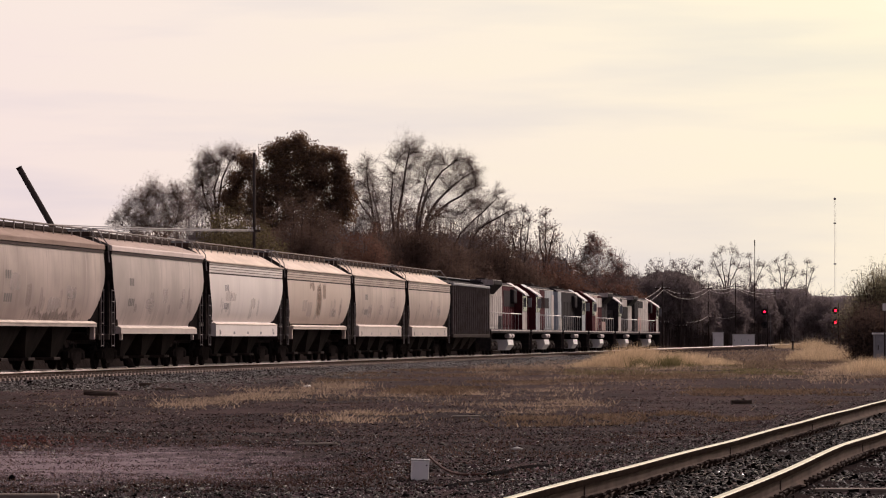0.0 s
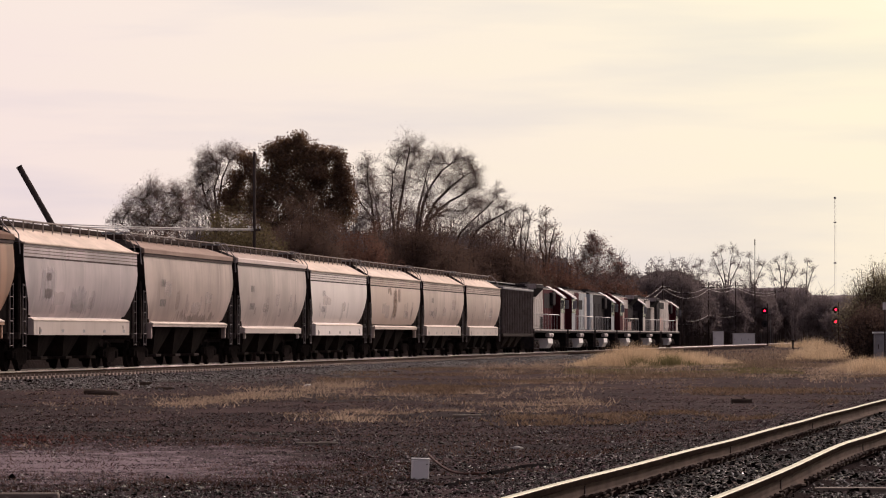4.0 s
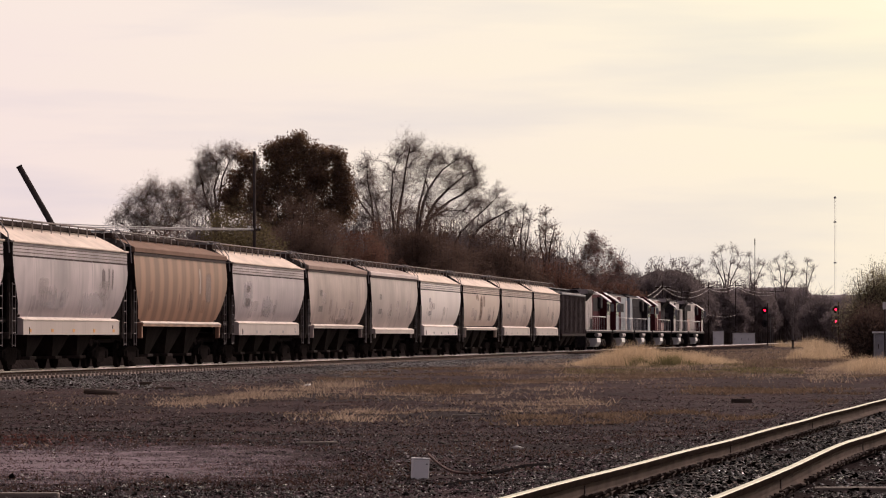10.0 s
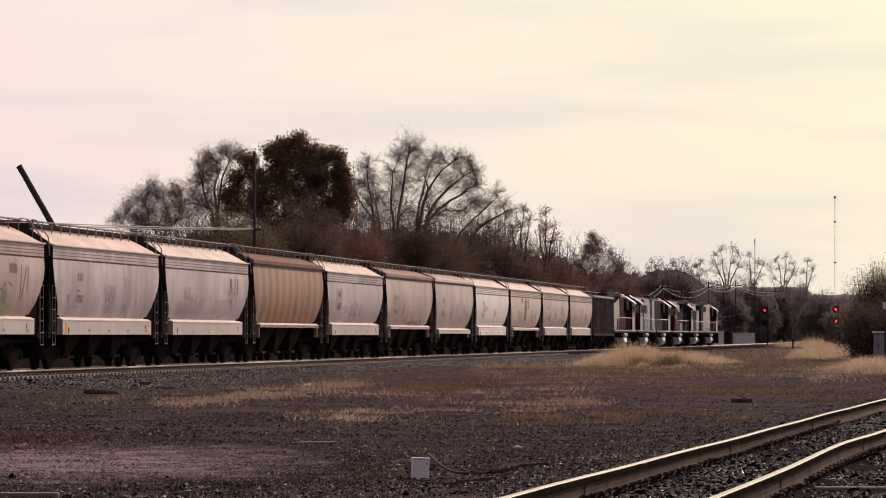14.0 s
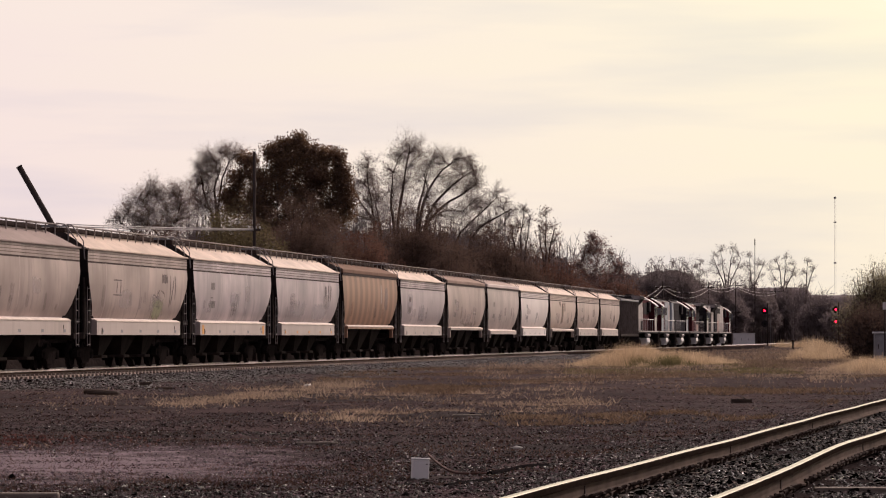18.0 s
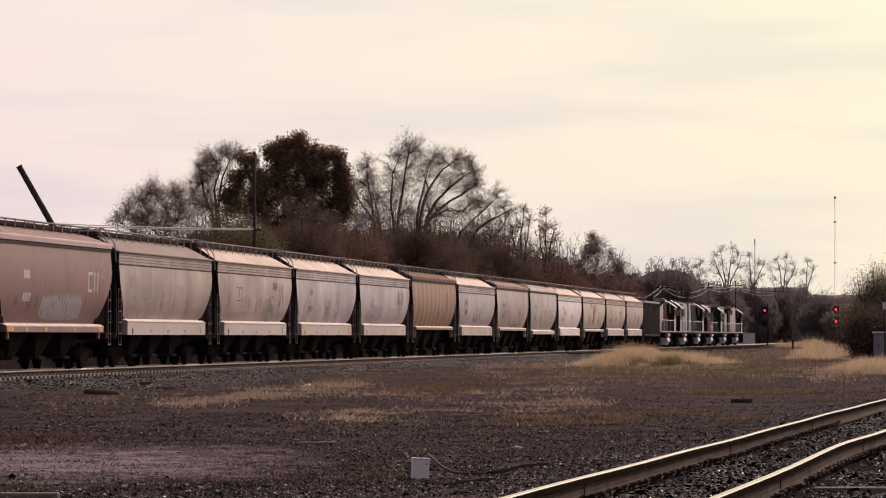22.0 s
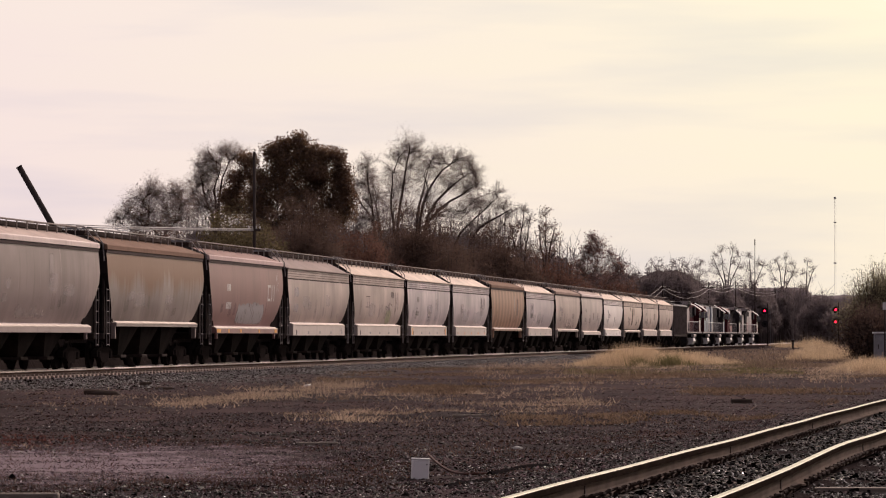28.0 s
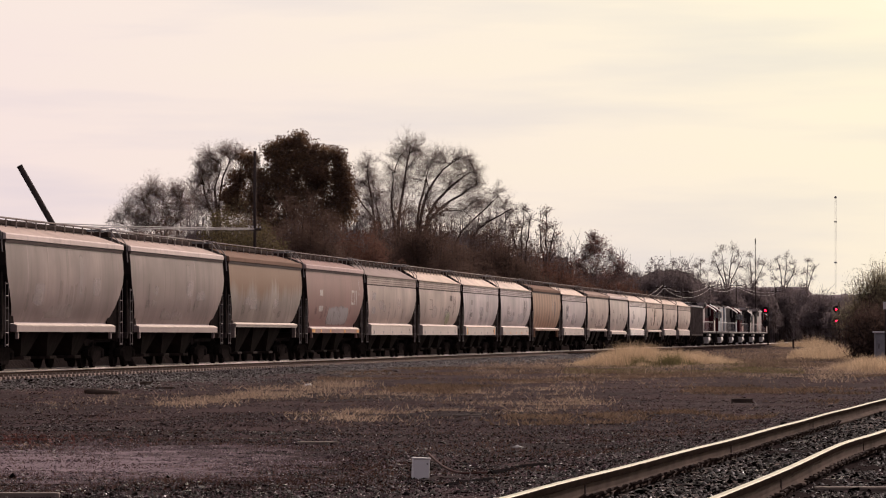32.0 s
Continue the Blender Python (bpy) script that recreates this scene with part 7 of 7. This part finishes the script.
def make_litter():
    x, y, z = ground_spot(743, 850)
    ob = thing("junction_box", "small pale metal junction box on the gravel", "box", m=pose(x, y, z - 0.02, 0, 2, 6))
    part("body", Mesh().box(-0.088, 0.088, -0.07, 0.07, 0, 0.215, c=0.008), M["cabinet"], ob)
    part("lid", Mesh().box(-0.094, 0.094, -0.076, 0.076, 0.215, 0.232, c=0.006), M["white"], ob)
    part("conduit", Mesh().tube((0.088, 0, 0.12), (0.13, 0, 0.12), 0.016, n=8), M["iron"], ob)
    part("bolt", Mesh().tube((0.06, -0.075, 0.17), (0.06, -0.07, 0.17), 0.008, n=6), M["iron"], ob)
    p = [Vector(ground_spot(a, b)) for a, b in ((758, 828), (785, 838), (815, 845), (850, 846), (872, 845))]
    p[0].z += 0.10
    p[1].z += 0.05
    thing("cable", "reddish brown cable from the box over the gravel", "cable", Mesh().sweep([tuple(q + Vector((0, 0, 0.02))) for q in eased(p)], 0.014, n=6), material("rusty_cable", (0.09, 0.035, 0.025), (0.06, 0.03, 0.025), bump=0))
    p = [Vector(ground_spot(a, b)) for a, b in ((866, 848), (895, 842), (925, 834), (968, 828))]
    thing("hose", "thick black hose lying on the gravel", "hose", Mesh().sweep([tuple(q + Vector((0, 0, 0.012))) for q in eased(p)], 0.032, n=8), M["rubber"])
    p = [Vector(ground_spot(a, b)) for a, b in ((790, 872), (815, 868), (845, 862), (868, 858))]
    thing("hose", "black hose end half buried in gravel", "hose", Mesh().sweep([tuple(q + Vector((0, 0, 0.004))) for q in eased(p)], 0.03, n=8), M["rubber"])
    for (px, py, wide, label, mat, tall, turn, name) in (
            (180, 697, 64, "old dark sleeper lying on the dirt", "wood", 0.125, 3, "loose_sleeper"),
            (258, 683, 22, "short dark timber offcut on the ballast", "wood", 0.12, 8, "timber"),
            (562, 795, 70, "weathered plank lying on the gravel", "plank", 0.035, 14, "plank"),
            (826, 742, 50, "weathered plank in the dead grass", "plank", 0.05, 4, "plank"),
            (1312, 712, 36, "dark timber offcut on the gravel", "wood", 0.10, 5, "timber"),
            (40, 884, 130, "weathered plank at the edge of the gravel", "plank", 0.05, 2, "plank"),
            (1515, 887, 150, "weathered plank beside the siding", "plank", 0.05, 1, "plank"),
            (290, 690, 30, "thin dark stick on the dirt", "wood", 0.06, 12, "stick")):
        x, y, z = ground_spot(px, py)
        w = wide * RADPX * y
        dpt = 0.22 if mat != "concrete" else 0.4
        ob = thing(name, label, name.replace("_", " "), Mesh().box(-w / 2, w / 2, -dpt / 2, dpt / 2, -0.02, tall, c=0.05 if name == "loose_sleeper" else 0.012), M[mat], m=pose(x, y, z, 0, 5 if name == "loose_sleeper" else 0, turn))
    rng = random.Random(4)
    pale = material("pale_stone", (0.55, 0.52, 0.48), (0.7, 0.67, 0.62), rough=0.6, scale=20, bump=0.3)
    for px, py, w in ((916, 799, 20), (94, 739, 5), (938, 748, 7), (495, 732, 6), (512, 733, 5), (280, 763, 5), (443, 793, 5), (1386, 812, 22), (545, 684, 8), (964, 834, 8), (395, 850, 6), (1100, 765, 5), (600, 640 + 92, 5)):
        x, y, z = ground_spot(px, py)
        r = w * RADPX * y / 2
        V, F = stones(np.random.default_rng(int(px)), np.array([0.0]), np.array([0.0]), np.array([0.0]), r, 0.5, True)
        thing("pale_stone", "small pale stone lying on dark gravel", "stone", cloud("pale_stone", V, F, pale), m=pose(x, y, z + r * 0.35), group="pale stones")


make_litter()


def make_posts():
    for px, dep, h in ((1403, 470, 1.1),):
        x, y = spot(px, dep)
        ob = thing("marker_post", "short dark timber marker post by the line", "post", m=pose(x, y, -0.1))
        part("post", Mesh().box(-0.11, 0.11, -0.11, 0.11, 0, h + 0.1, c=0.02), M["pole"], ob)
        part("cap", Mesh().box(-0.13, 0.13, -0.13, 0.13, h + 0.1, h + 0.15, c=0.02), M["grey"], ob)
    x, y = spot(1566, 228)
    ob = thing("trackside_sign", "small white board on a post at the bush", "sign", m=pose(x, y, -0.1))
    part("post", Mesh().tube((0, 0.06, 0), (0, 0.06, top_at(536, 228) + 0.1), 0.04, n=8), M["iron"], ob)
    part("board", Mesh().box(-0.12, 0.12, -0.015, 0.015, top_at(548, 228) + 0.1, top_at(535, 228) + 0.1, c=0.005), M["white"], ob)


make_posts()


def make_rail_fittings():
    """Weld collars and spring clips on the siding, rail by rail."""
    turn = math.degrees(math.atan2(SU.y, SU.x))
    for k, off in enumerate((0.7525, -0.7525)):
        for s in ((4.6, 17.6, 30.2) if k == 0 else (6.4, 17.9, 31.0)):
            p = on_side(s, off, SIDE_TOP - 0.2 + sag(s, k))
            ob = thing("rail_joint", "dark narrow weld collar on the rail", "rail joint", m=pose(*p, 0, 0, turn), group="rail joints")
            for y in (-0.012, 0.012):
                part("collar", Mesh().box(-0.025, 0.025, y - 0.008, y + 0.008, 0.0, 0.125, c=0.004), M["iron"], ob)
    curl = Mesh().line([(-0.085, 0.0, 0.0), (-0.07, 0.055, 0.045), (-0.01, 0.085, 0.06), (0.05, 0.06, 0.055), (0.065, 0.01, 0.03), (0.02, -0.02, 0.035)], 0.0135, n=5)
    curl.box(-0.05, 0.05, -0.03, 0.015, -0.02, 0.02, c=0.008)
    spike = curl.data("rail_clip", M["rail"])
    row = thing("rail_clips", "dark curled spring clips along the siding rails", "rail clips", kind="structure")
    rng = random.Random(6)
    for i in range(70):
        s = -4 + 0.55 * i
        for k, off in enumerate((0.7525, -0.7525)):
            for d in (-0.10, 0.10):
                if rng.random() < 0.08:
                    continue
                ob = part("rail_clip", spike, None, row)
                ob.matrix_world = pose(*on_side(s + rng.uniform(-0.04, 0.04), off + d * 0.75, SIDE_TOP - 0.195 + sag(s, k)), rng.uniform(-8, 8), rng.uniform(-8, 8), turn + (0 if d > 0 else 180) + rng.uniform(-10, 10))


make_rail_fittings()
make_sleepers()


def motions():
    """The train draws away along the main track; every wheelset rolls with it."""
    turn = math.degrees(math.atan2(MU.y, MU.x))
    times = [0, 2, 4, 6, 8, 10, 12, 14, 16, 18, 20, 22, 24, 26, 28, 30, 32]
    spots = []
    s = START
    for car, L in zip([RIBBED] + CARS, LENGTHS):
        spots.append((car, s - L / 2))
        s -= L
    s = START
    for e, L in zip(LOCOS, LOCO_LENGTHS):
        spots.append((e, s + L / 2))
        s += L
    for ob, c in spots:
        walk(ob, [(t, pose(*on_main(c + run(t), 0, MAIN_TOP), 0, 0, turn)) for t in times])
    ticks = [0.1 * i for i in range(321)]
    for w, a, r in SPINNING:
        walk(w, [(t, pose(a, 0, r, 0, math.degrees(run(t) / r) % 360, 0)) for t in ticks])


motions()
